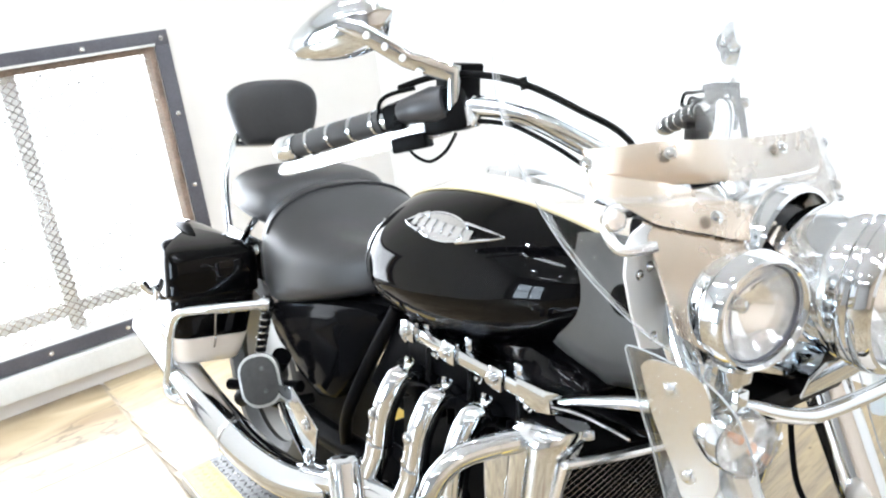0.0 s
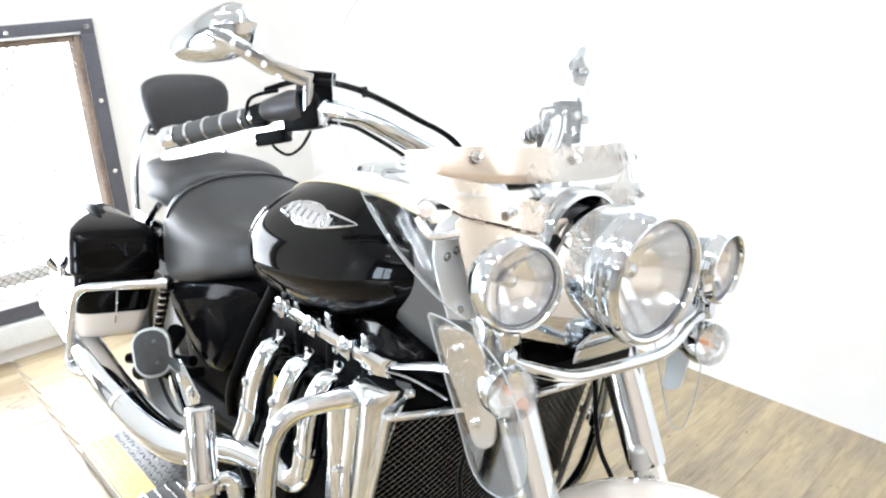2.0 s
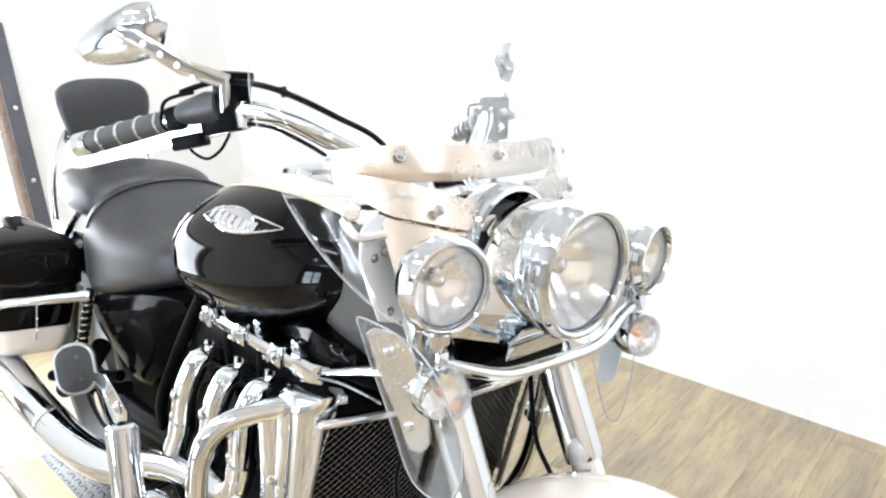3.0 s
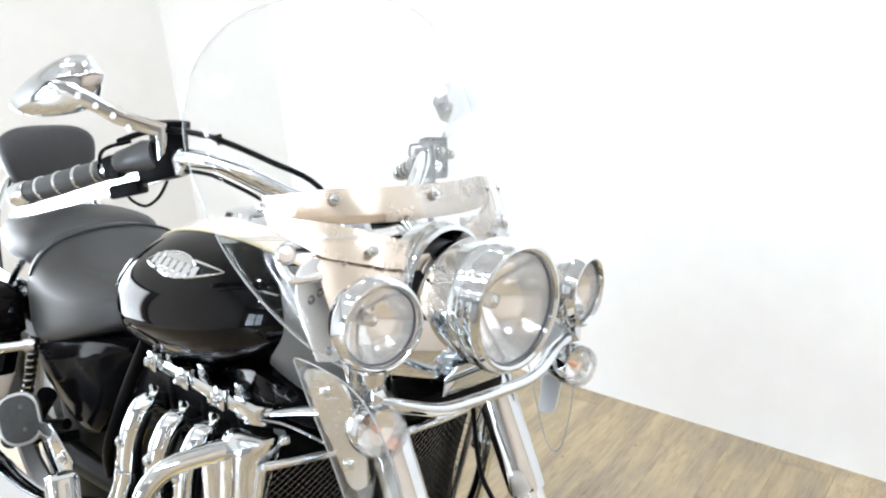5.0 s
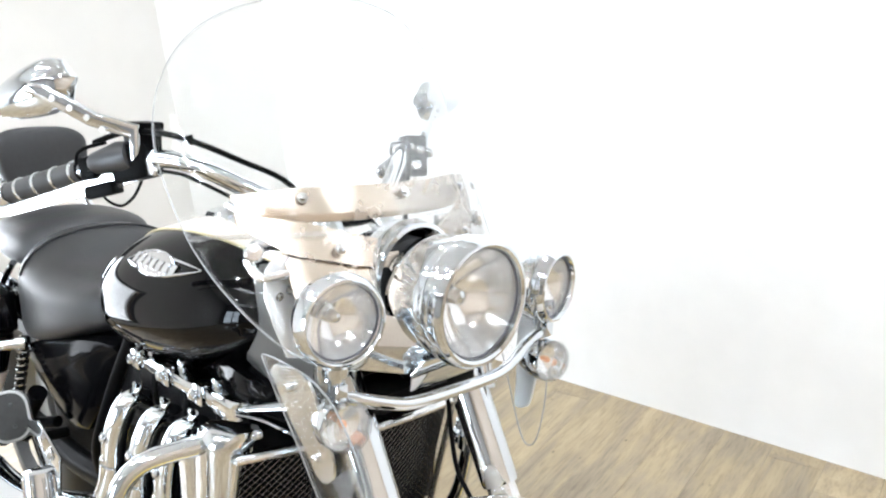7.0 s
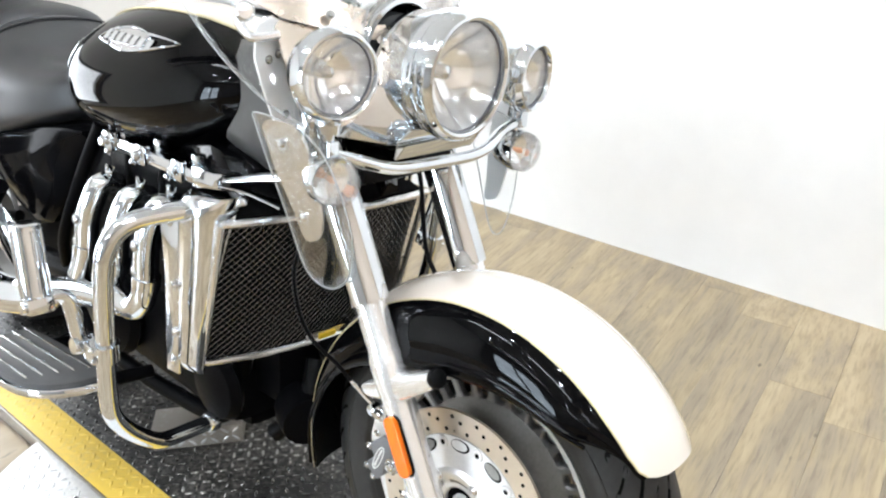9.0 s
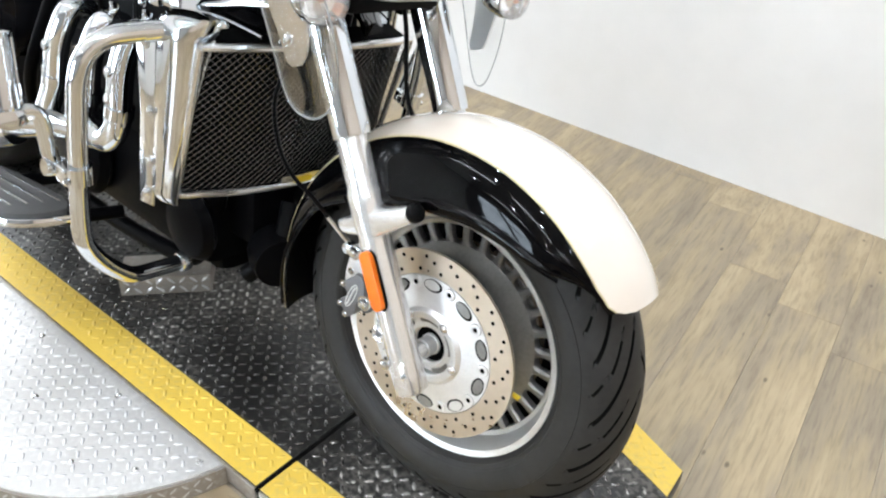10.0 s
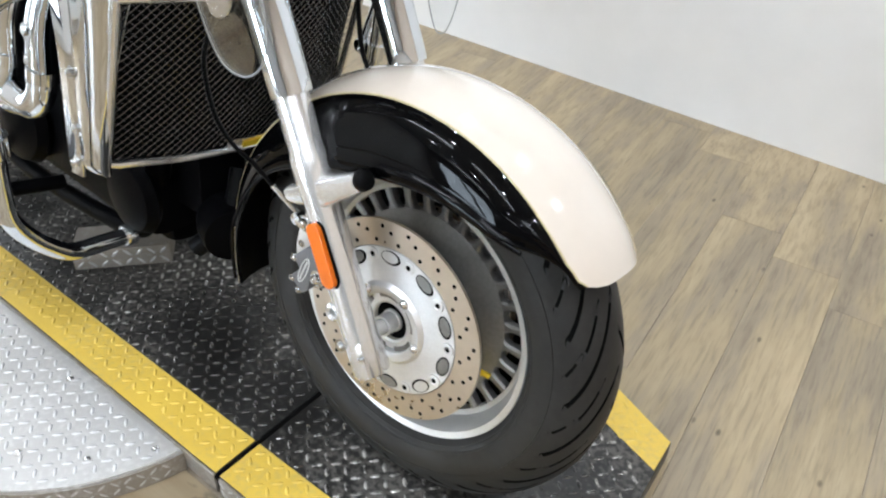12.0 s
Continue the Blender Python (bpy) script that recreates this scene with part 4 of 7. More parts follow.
def fork_leg(side):
    y = 0.117 * side
    foot = Vector((0.004, y, 0.318))
    leg = bmesh.new()
    m = axis(foot, RAKE, (0, 1, 0))
    lathe(leg, [(0.0001, -0.052), (0.016, -0.052), (0.0205, -0.045), (0.0235, -0.020), (0.0245, 0.03), (0.0235, 0.12), (0.0245, 0.20), (0.0265, 0.235), (0.0265, 0.262), (0.0235, 0.275), (0.0235, 0.40)], m, 28)
    lg = front("fork_leg", leg, SILVER, None, "satin silver fork slider")
    fo = bmesh.new()
    box(fo, (0.0, 0.0, 0.0), (0.034, 0.046, 0.058), 0.008, m @ Matrix.Translation((0.0, 0, -0.022)))
    box(fo, (0.0, 0.0, 0.10), (0.012, 0.034, 0.19), 0.004, m @ Matrix.Translation((0.016 * side, 0, 0)))
    front("axle_clamp", fo, SILVER, lg)
    for dx, dz, r in ((-0.021, -0.008, 0.0065), (0.018, -0.010, 0.0045)):
        front("bolt", dome_bolt(bmesh.new(), foot + Vector((dx, 0.022 * side, dz)), (0, side, 0), r, 0.005), CHROME, lg)
    bo = bmesh.new()
    lathe(bo, [(0.006, 0.004), (0.010, 0.007), (0.0135, 0.004), (0.0135, -0.010), (0.006, -0.010)], axis(along(foot, 0.035) + Vector((-0.030, 0.012 * side, 0)), (0, side, 0)), 20, loop=True)
    front("pinch_boss", bo, SILVER, lg)
    pin = bmesh.new()
    back_, root, tip = Vector((-0.150, y, 0.484)), Vector((-0.085, y, 0.514)), Vector((-0.012, y + 0.010 * side, 0.562))
    rows = []
    for p, w, h in ((back_, 0.008, 0.009), (back_ + (root - back_) * 0.2, 0.011, 0.014), (root - (root - back_) * 0.2, 0.016, 0.019), (root, 0.020, 0.022), (root + (tip - root) * 0.35, 0.017, 0.018), (root + (tip - root) * 0.8, 0.012, 0.014), (tip, 0.009, 0.011)):
        rows.append([p + Vector((-0.55 * h * math.copysign(abs(math.sin(q)) ** 0.5, math.sin(q)), w * math.copysign(abs(math.cos(q)) ** 0.5, math.cos(q)), 0.83 * h * math.copysign(abs(math.sin(q)) ** 0.5, math.sin(q)))) for q in np.linspace(0, 2 * math.pi, 20, endpoint=False)])
    loft(pin, rows)
    front("fender_lug", pin, SILVER, lg)
    pb = bmesh.new()
    lathe(pb, [(0.0001, -0.004), (0.0125, -0.004), (0.0145, 0.0), (0.0135, 0.008), (0.009, 0.011), (0.0001, 0.011)], axis(tip, tip - root), 20)
    front("bush", pb, PLASTIC, lg, "black rubber bush")
    sh = bmesh.new()
    lathe(sh, [(0.0245, 0.345), (0.0285, 0.345), (0.0295, 0.352), (0.0305, 0.50), (0.0315, 0.66), (0.030, 0.70), (0.0001, 0.70)], m, 32)
    front("fork_shroud", sh, CHROME, None, "polished chrome upper fork cover")
    return lg


for side in (-1, 1):
    lg = fork_leg(side)
    if side < 0:
        rf = bmesh.new()
        q = Matrix.Translation(Vector((-0.0573, -0.1435, 0.4378))) @ axis((0, 0, 0), (0, -1, 0), RAKE)
        plate(rf, rounded(0.024, 0.092, 0.0115), 0.009, q, 0.002)
        front("reflector", rf, AMBER, lg, "orange side reflector")
        bk = bmesh.new()
        plate(bk, rounded(0.028, 0.099, 0.0135), 0.008, q @ Matrix.Translation((0, 0, -0.007)), 0.001)
        front("reflector_back", bk, PLASTIC, lg)


def caliper(side):
    def face(y):
        return Matrix.Translation((0, y * side, 0)) @ Matrix.Rotation(radians(90), 4, "X")

    c = bmesh.new()
    plate(c, [(-0.139, 0.391), (-0.123, 0.407), (-0.111, 0.407), (-0.1045, 0.398), (-0.1017, 0.378), (-0.115, 0.358), (-0.117, 0.338), (-0.128, 0.3255), (-0.137, 0.3215), (-0.1435, 0.3345), (-0.153, 0.337), (-0.152, 0.3475), (-0.136, 0.3622), (-0.1415, 0.3693), (-0.149, 0.3754), (-0.1475, 0.383)], 0.022, face(0.095), 0.003)
    plate(c, [(-0.140, 0.400), (-0.100, 0.404), (-0.094, 0.370), (-0.112, 0.330), (-0.146, 0.330), (-0.150, 0.370)], 0.034, face(0.068), 0.005)
    cal = front("brake_caliper", c, CALIPER_GREY, None, "grey brake caliper with a white mark")
    br_ = bmesh.new()
    plate(br_, [(-0.143, 0.446), (-0.132, 0.452), (-0.119, 0.444), (-0.112, 0.415), (-0.120, 0.398), (-0.139, 0.390), (-0.1515, 0.380), (-0.152, 0.398), (-0.148, 0.420)], 0.010, face(0.094), 0.003)
    front("caliper_bracket", br_, CAST, cal, "bright caliper bracket")
    for x, z, r in ((-0.1336, 0.4395, 0.0085), (-0.0985, 0.3660, 0.0085), (-0.1475, 0.3790, 0.004), (-0.1505, 0.3420, 0.0035), (-0.1370, 0.3270, 0.0035), (-0.1330, 0.4080, 0.004)):
        front("bolt", dome_bolt(bmesh.new(), (x, 0.106 * side if z != 0.4395 else 0.101 * side, z), (0, side, 0), r, r), CHROME, cal)
    mk = bmesh.new()
    u, v = Vector((0.36, 0, 0.93)), Vector((0.93, 0, -0.36))
    mid = Vector((-0.1275, 0.1064 * side, 0.3655))
    tube(mk, [mid + u * 0.024 * math.cos(a) + v * 0.0066 * math.sin(a) for a in np.linspace(0, 2 * math.pi, 25)], 0.0011, 6, 1)
    tube(mk, [mid - u * 0.019, mid + u * 0.019], 0.0016, 6, 1)
    front("mark", mk, SILL, cal)
    hb = bmesh.new()
    lathe(hb, [(0.0001, 0), (0.009, 0), (0.010, 0.008), (0.009, 0.016), (0.0001, 0.018)], axis((-0.1470, 0.092 * side, 0.4420), (0, side, 0)), 16)
    front("banjo", hb, CHROME, cal)


for side in (-1, 1):
    caliper(side)


# -- front fender --
def fender_ring(theta, lo, y_list, crest=0.362):
    """Half-sections at an angle: (radius, half-width) pairs."""
    return [(FX + Vector((r * math.cos(theta), y, r * math.sin(theta)))) for r, y in y_list]


def fender_low(deg):
    """Inner radius of the side skirt, by angle round the wheel from the front."""
    pts = [(36, 0.340), (41, 0.338), (45, 0.326), (52, 0.297), (60, 0.282), (67, 0.271), (86, 0.247), (100, 0.239), (125, 0.248), (150, 0.278), (175, 0.306), (205, 0.318), (216, 0.322)]
    return float(np.interp(deg, [p[0] for p in pts], [p[1] for p in pts]))


def fender_crest(deg):
    return float(np.interp(deg, (34, 40, 60, 75, 95, 130, 175, 216), (0.363, 0.366, 0.367, 0.365, 0.360, 0.348, 0.336, 0.334)))


def fender_half(deg):
    return float(np.interp(deg, (34.6, 35.2, 36.2, 38, 42, 50, 216), (0.034, 0.050, 0.062, 0.070, 0.075, 0.077, 0.077)))


def fender_drop(deg):
    return float(np.interp(deg, (60, 95), (4.1, 3.6)))


th = 0.0035
cream, under = bmesh.new(), bmesh.new()
angles = [34.6, 34.9, 35.2, 35.7, 36.2, 37, 38, 40, 42, 45] + list(np.linspace(48, 194, 56))
rings, lining = [], []
for dg in angles:
    t, c, w, k_ = radians(dg), fender_crest(dg), fender_half(dg), fender_drop(dg)
    outer = [(c - k_ * (w * k / 8) ** 2, w * k / 8) for k in range(-8, 9)]
    inner = [(r - th, y) for r, y in outer[::-1]]
    rings.append(fender_ring(t, 0, outer + inner))
    lining.append(fender_ring(t, 0, [(r - th - 0.0005, y * 0.985) for r, y in outer] + [(r - th - 0.0030, y * 0.985) for r, y in outer[::-1]]))
loft(cream, rings)
fender = front("front_fender", cream, CREAM, None, "cream front fender crown over black sides", 50)
loft(under, lining[2:])
front("lining", under, PLASTIC, fender, "black underside of the fender")
for s in (-1, 1):
    rings, stripes = [], []
    for dg in [36.2, 37, 38, 40, 42, 45] + list(np.linspace(48, 194, 56)):
        t, w, lo = radians(dg), fender_half(dg), fender_low(dg)
        c = fender_crest(dg) - fender_drop(dg) * w * w
        lo = min(lo, c - 0.006)
        span = c - lo
        g_ = min(1.0, span / 0.05) * float(np.interp(dg, (120, 165, 194), (1.0, 0.45, 0.1)))
        out = [(c, w - 0.001), (c - 0.05 * span - 0.001, w + 0.007 * g_), (c - 0.13 * span, w + 0.0135 * g_), (c - 0.24 * span, w + 0.0195 * g_), (c - 0.38 * span, w + 0.0245 * g_), (c - 0.53 * span, w + 0.0275 * g_), (c - 0.68 * span, w + 0.0290 * g_), (c - 0.76 * span, w + 0.0297 * g_), (c - 0.79 * span, w + 0.0335 * g_), (c - 0.83 * span, w + 0.0350 * g_), (c - 0.93 * span, w + 0.0345 * g_), (lo, w + 0.031 * g_)]
        inn = [(r, y - th) for r, y in out[::-1]]
        rings.append(fender_ring(t, 0, [(r, y * s) for r, y in out + inn]))
        g = [(c + 0.0009, w - 0.0012), (c - 0.0002, w + 0.0006), (c - 0.0012, w + 0.0008), (c - 0.001, w - 0.003)]
        stripes.append(fender_ring(t, 0, [(r, y * s) for r, y in g]))
    b = bmesh.new()
    loft(b, rings)
    front("side_skirt", b, BLACK, fender, "gloss black fender side", 60)
    g = bmesh.new()
    loft(g, stripes)
    front("pinstripe", g, GOLD, fender, "fine gold line along the paint edge")
    em = bmesh.new()
    path = [FX + Vector(((fender_low(d) + 0.003) * math.cos(radians(d)), s * (fender_half(d) + 0.031 * float(np.interp(d, (120, 165, 194), (1.0, 0.45, 0.1)))), (fender_low(d) + 0.003) * math.sin(radians(d)))) for d in range(48, 195, 6)]
    tube(em, path, 0.003, 8, 3)
    front("edge_bead", em, BLACK, fender)


# -- lamps --
def lamp(name, c, R, depth, label, way=(1, 0, -0.05), rim=0.010, bowl=False):
    m = axis(c, way, (0, 0, 1))
    bm = bmesh.new()
    if bowl:
        lathe(bm, [(R - 0.004, -0.012), (R + 0.001, -0.017), (R, -0.022), (R - 0.003, -0.026), (R * 0.93, -0.034), (R * 0.82, -0.046), (R * 0.66, -0.058), (R * 0.44, -0.068), (R * 0.2, -depth), (0.0001, -depth - 0.001)], m, 56)
    else:
        lathe(bm, [(R - 0.004, -0.012), (R + 0.001, -0.018), (R + 0.002, -0.026), (R - 0.001, -0.030), (R - 0.001, -0.034), (R + 0.0005, -0.038), (R - 0.002, -0.05), (R * 0.93, -0.05 - (depth - 0.05) * 0.3), (R * 0.80, -0.05 - (depth - 0.05) * 0.6), (R * 0.52, -0.05 - (depth - 0.05) * 0.88), (R * 0.2, -depth), (0.0001, -depth - 0.002)], m, 56)
    t = front(name, bm, CHROME, None, label)
    rb = bmesh.new()
    lathe(rb, [(R - rim, -0.002), (R - rim * 0.85, 0.003), (R - rim * 0.55, 0.0055), (R - rim * 0.25, 0.0045), (R, 0.0005), (R + 0.002, -0.006), (R + 0.003, -0.014), (R - 0.002, -0.019), (R - rim, -0.012)], m, 64, loop=True)
    front("bezel", rb, CHROME, t)
    gk = bmesh.new()
    lathe(gk, [(R - rim - 0.0012, -0.004), (R - rim - 0.0006, -0.0015), (R - rim + 0.0005, -0.003), (R - rim, -0.008)], m, 56, loop=True)
    front("gasket", gk, FRAME_GREY, t)
    rf = bmesh.new()
    r0, d0 = R - rim, depth * 0.33
    lathe(rf, [(r0 * f, -0.006 - d0 * (1 - f * f)) for f in (1.0, 0.93, 0.85, 0.75, 0.64, 0.52, 0.4, 0.28, 0.2)], m, 56)
    lathe(rf, [(r0 * 0.2, -0.006 - d0 * 0.96), (0.0001, -0.006 - d0)], m, 24)
    front("reflector_bowl", rf, REFLECTOR, t, "mirrored lamp reflector")
    bu = bmesh.new()
    lathe(bu, [(r0 * 0.15, -0.006 - d0 * 0.93), (r0 * 0.15, -0.006 - d0 * 0.70), (r0 * 0.13, -0.006 - d0 * 0.62), (r0 * 0.07, -0.006 - d0 * 0.58), (0.0001, -0.006 - d0 * 0.57)], m, 24)
    front("bulb_shield", bu, CHROME, t)
    gl = bmesh.new()
    lathe(gl, [(R - rim, -0.005), ((R - rim) * 0.9, 0.0000), ((R - rim) * 0.75, 0.0040), ((R - rim) * 0.5, 0.0085), ((R - rim) * 0.25, 0.0112), (0.0001, 0.012)], m, 48)
    lathe(gl, [(0.0001, 0.009), ((R - rim) * 0.25, 0.0082), ((R - rim) * 0.5, 0.0055), ((R - rim) * 0.75, 0.0010), ((R - rim) * 0.9, -0.003), (R - rim, -0.008)], m, 48)
    g = front("lens", gl, LENS, t, "clear glass lens", 80)
    g.visible_shadow = False
    return t, m


head, hm = lamp("headlamp", (-0.090, -0.010, 0.9500), 0.0875, 0.160, "large round chrome headlamp", (1, -0.019, -0.035), 0.0125)
brow = bmesh.new()
lathe(brow, [(0.072, -0.128), (0.078, -0.130), (0.081, -0.148), (0.077, -0.175), (0.058, -0.198), (0.056, -0.195), (0.073, -0.172), (0.0775, -0.148), (0.073, -0.132)], hm @ Matrix.Translation((0.004, 0.010, 0)), 48, loop=True)
front("brow", brow, CHROME, head)
for d in (-0.146, -0.160, -0.174):
    front("neck_ring", lathe(bmesh.new(), [(0.048, d - 0.006), (0.063, d - 0.0035), (0.066, d), (0.063, d + 0.0035), (0.048, d + 0.006)], hm, 48, loop=True), MASTER_GREY, head, "dark ribbed ring behind the headlamp shell")
cup = bmesh.new()
lathe(cup, [(0.030, -0.14), (0.048, -0.155), (0.058, -0.18), (0.056, -0.19), (0.05, -0.20), (0.03, -0.19)], hm, 36, loop=True)
front("mount_cup", cup, PLASTIC, head)
for s in (-1, 1):
    sp, _ = lamp("spot_lamp", (-0.121, -0.2216, 0.9604) if s < 0 else (-0.120, 0.2007, 0.9323), 0.0550, 0.076, "small round chrome spot lamp", (1, -0.2255 if s < 0 else 0.1385, -0.04), 0.0085, True)
    st = bmesh.new()
    tube(st, [(-0.150, 0.211 * s, 0.905), (-0.152, 0.210 * s, 0.872), (-0.153, 0.206 * s, 0.842)], 0.010, 14)
    lathe(st, [(0.0001, 0.0), (0.016, 0.0), (0.017, 0.012), (0.012, 0.02), (0.0001, 0.02)], Matrix.Translation((-0.150, 0.211 * s, 0.886)), 18)
    box(st, (-0.150, 0.211 * s, 0.862), (0.026, 0.018, 0.03), 0.003)
    front("stalk", st, CHROME, sp)
    bk = bmesh.new()
    tube(bk, [(-0.165, 0.222 * s, 0.90), (-0.17, 0.222 * s, 0.86)], 0.008, 10)
    front("bracket", bk, CHROME, sp)


def signal(s):
    c = Vector((-0.132, -0.2115, 0.826)) if s < 0 else Vector((-0.132, 0.2088, 0.8088))
    m = axis(c, (1, -0.25 if s < 0 else -0.08, -0.04), (0, 0, 1))
    bm = bmesh.new()
    lathe(bm, [(0.0325, -0.002), (0.0345, -0.010), (0.034, -0.020), (0.028, -0.042), (0.016, -0.058), (0.0001, -0.064)], m, 36)
    t = front("turn_signal", bm, CHROME, None, "chrome turn signal with a clear lens")
    g = bmesh.new()
    lathe(g, [(0.0325, -0.002), (0.0325, 0.008), (0.029, 0.014), (0.018, 0.0175), (0.0001, 0.0185)], m, 32)
    lathe(g, [(0.0001, 0.0155), (0.018, 0.0145), (0.027, 0.011), (0.030, 0.006), (0.030, -0.002)], m, 32)
    o = front("lens", g, LENS, t, "clear lens", 80)
    o.visible_shadow = False
    rf = bmesh.new()
    lathe(rf, [(0.0315, -0.001), (0.026, -0.014), (0.012, -0.022), (0.0001, -0.024)], m, 28)
    front("reflector_bowl", rf, REFLECTOR, t)
    b = bmesh.new()
    lathe(b, [(0.0001, -0.002), (0.0035, -0.0035), (0.005, -0.007), (0.004, -0.014), (0.003, -0.02)], m, 16)
    front("bulb", b, BULB, t, "small orange bulb")
    return t


for s in (-1, 1):
    signal(s)
bar = bmesh.new()
tube(bar, [(-0.150, -0.212, 0.858), (-0.138, -0.186, 0.852), (-0.130, -0.160, 0.8435), (-0.1245, -0.135, 0.8360), (-0.1210, -0.112, 0.8315), (-0.1190, -0.085, 0.8300), (-0.1175, -0.040, 0.8290), (-0.117, 0.0, 0.8280), (-0.1185, 0.040, 0.8270), (-0.1205, 0.068, 0.8280), (-0.1225, 0.090, 0.8320), (-0.127, 0.115, 0.8400), (-0.136, 0.150, 0.8500), (-0.150, 0.205, 0.855)], 0.0088, 18, 4)
front("lamp_bar", bar, CHROME, None, "bent chrome bar that carries the lamps")
trunk = bmesh.new()
box(trunk, (-0.215, 0, 0.848), (0.075, 0.12, 0.028), 0.010)
box(trunk, (-0.235, 0, 0.80), (0.085, 0.20, 0.032), 0.012)
front("lower_yoke", trunk, PLASTIC)
up = bmesh.new()
box(up, (-0.315, 0, 0.985), (0.085, 0.27, 0.035), 0.012)
tube(up, [(-0.20, 0, 0.80), (-0.325, 0, 1.01)], 0.03, 20)
front("upper_yoke", up, ENGINE)
pn = bmesh.new()
for s in (-1, 1):
    plate(pn, [(-0.05, 0.0), (0.06, -0.015), (0.075, 0.05), (0.0, 0.075), (-0.05, 0.06)], 0.004, Matrix.Translation((-0.19, 0.1 * s, 0.86)) @ axis((0, 0, 0), (0.8, 0.6 * s, 0), (0, 0, 1)), 0.001)
plate(pn, [(-0.085, 0.0), (0.085, 0.0), (0.095, 0.03), (0.08, 0.05), (-0.08, 0.05), (-0.095, 0.03)], 0.004, Matrix.Translation((-0.15, 0, 0.833)) @ axis((0, 0, 0), (0.9, 0, -0.43), (0, 1, 0)) @ Matrix.Rotation(radians(90), 4, "Z"), 0.001)
front("lamp_pan", pn, CHROME, None, "polished plate under the headlamp")


# -- windscreen --
def screen_x(y, z):
    return -0.256 - 1.5 * y * y - 0.50 * (z - 1.08)


OUTER = [(0.868, 0.150), (0.878, 0.19), (0.905, 0.225), (0.95, 0.255), (1.0, 0.276), (1.05, 0.287), (1.12, 0.292), (1.18, 0.286), (1.24, 0.264), (1.29, 0.228), (1.325, 0.18), (1.348, 0.115), (1.358, 0.05), (1.360, 0.004)]
INNER = [(0.868, 0.145), (0.90, 0.125), (0.96, 0.118), (1.0, 0.105), (1.025, 0.07), (1.034, 0.002)]


def lim(table, z):
    return float(np.interp(z, [t[0] for t in table], [t[1] for t in table]))


def screen_strip(bm, zs, left, right, n):
    rows = []
    for z in zs:
        a, b = left(z), right(z)
        rows.append([(screen_x(y, z), y, z) for y in np.linspace(a, b, n)])
    return loft(bm, rows, False, False)


ws = bmesh.new()
screen_strip(ws, [1.034] + list(np.linspace(1.05, 1.30, 14)) + [1.315, 1.33, 1.34, 1.348, 1.354, 1.358, 1.360], lambda z: -lim(OUTER, z), lambda z: lim(OUTER, z), 33)
low = [0.868, 0.871, 0.875, 0.882, 0.892, 0.905, 0.92, 0.94, 0.96, 0.98, 1.0, 1.012, 1.022, 1.03, 1.034]
for s in (-1, 1):
    screen_strip(ws, low, lambda z: s * lim(INNER, z), lambda z: s * lim(OUTER, z), 10)
bmesh.ops.remove_doubles(ws, verts=ws.verts, dist=0.0004)
screen = front("windscreen", ws, ACRYLIC, None, "tall clear acrylic windscreen", 180)
so = screen.modifiers.new("thick", "SOLIDIFY")
so.thickness, so.offset = 0.004, 0
screen.visible_shadow = False
rim_path = [(screen_x(y, z), -y, z) for z, y in OUTER] + [(screen_x(y, z), y, z) for z, y in OUTER[::-1]]
front("edge", tube(bmesh.new(), rim_path, 0.0007, 6, 4), ACRYLIC_EDGE, screen, "polished grey edge of the acrylic")
for y, z in ((-0.233, 1.073), (-0.151, 1.082), (0.004, 1.081), (0.158, 1.075), (0.236, 1.066), (-0.123, 1.016), (0.123, 1.012)):
    n = Vector((1, 3.0 * y, 0.5)).normalized()
    front("bolt", dome_bolt(bmesh.new(), Vector((screen_x(y, z), y, z)) + n * 0.0025, n, 0.0050, 0.0045), CHROME, screen)
# chrome band and stays behind the screen
band = bmesh.new()
rows = []
for y in np.linspace(-0.226, 0.226, 40):
    x0 = screen_x(y, 1.07) - 0.006
    top = 1.0955 - 0.12 * max(0.0, abs(y) - 0.15)
    f = min(1.0, max(0.0, (0.190 - abs(y)) / 0.07))
    rows.append([(x0 - 0.002 + 0.0055 * f, y, 1.049), (x0 + 0.0075 * f - 0.001, y, 1.050), (x0 + 0.0065 * f, y, 1.058), (x0 + 0.005 * f, y, 1.062), (x0 - 0.012, y, top), (x0 - 0.014, y, top), (x0 - 0.002 + 0.004 * f, y, 1.061)])
loft(band, rows)
front("screen_band", band, TAN_TINT_STEEL, None, "polished band behind the windscreen", 20)
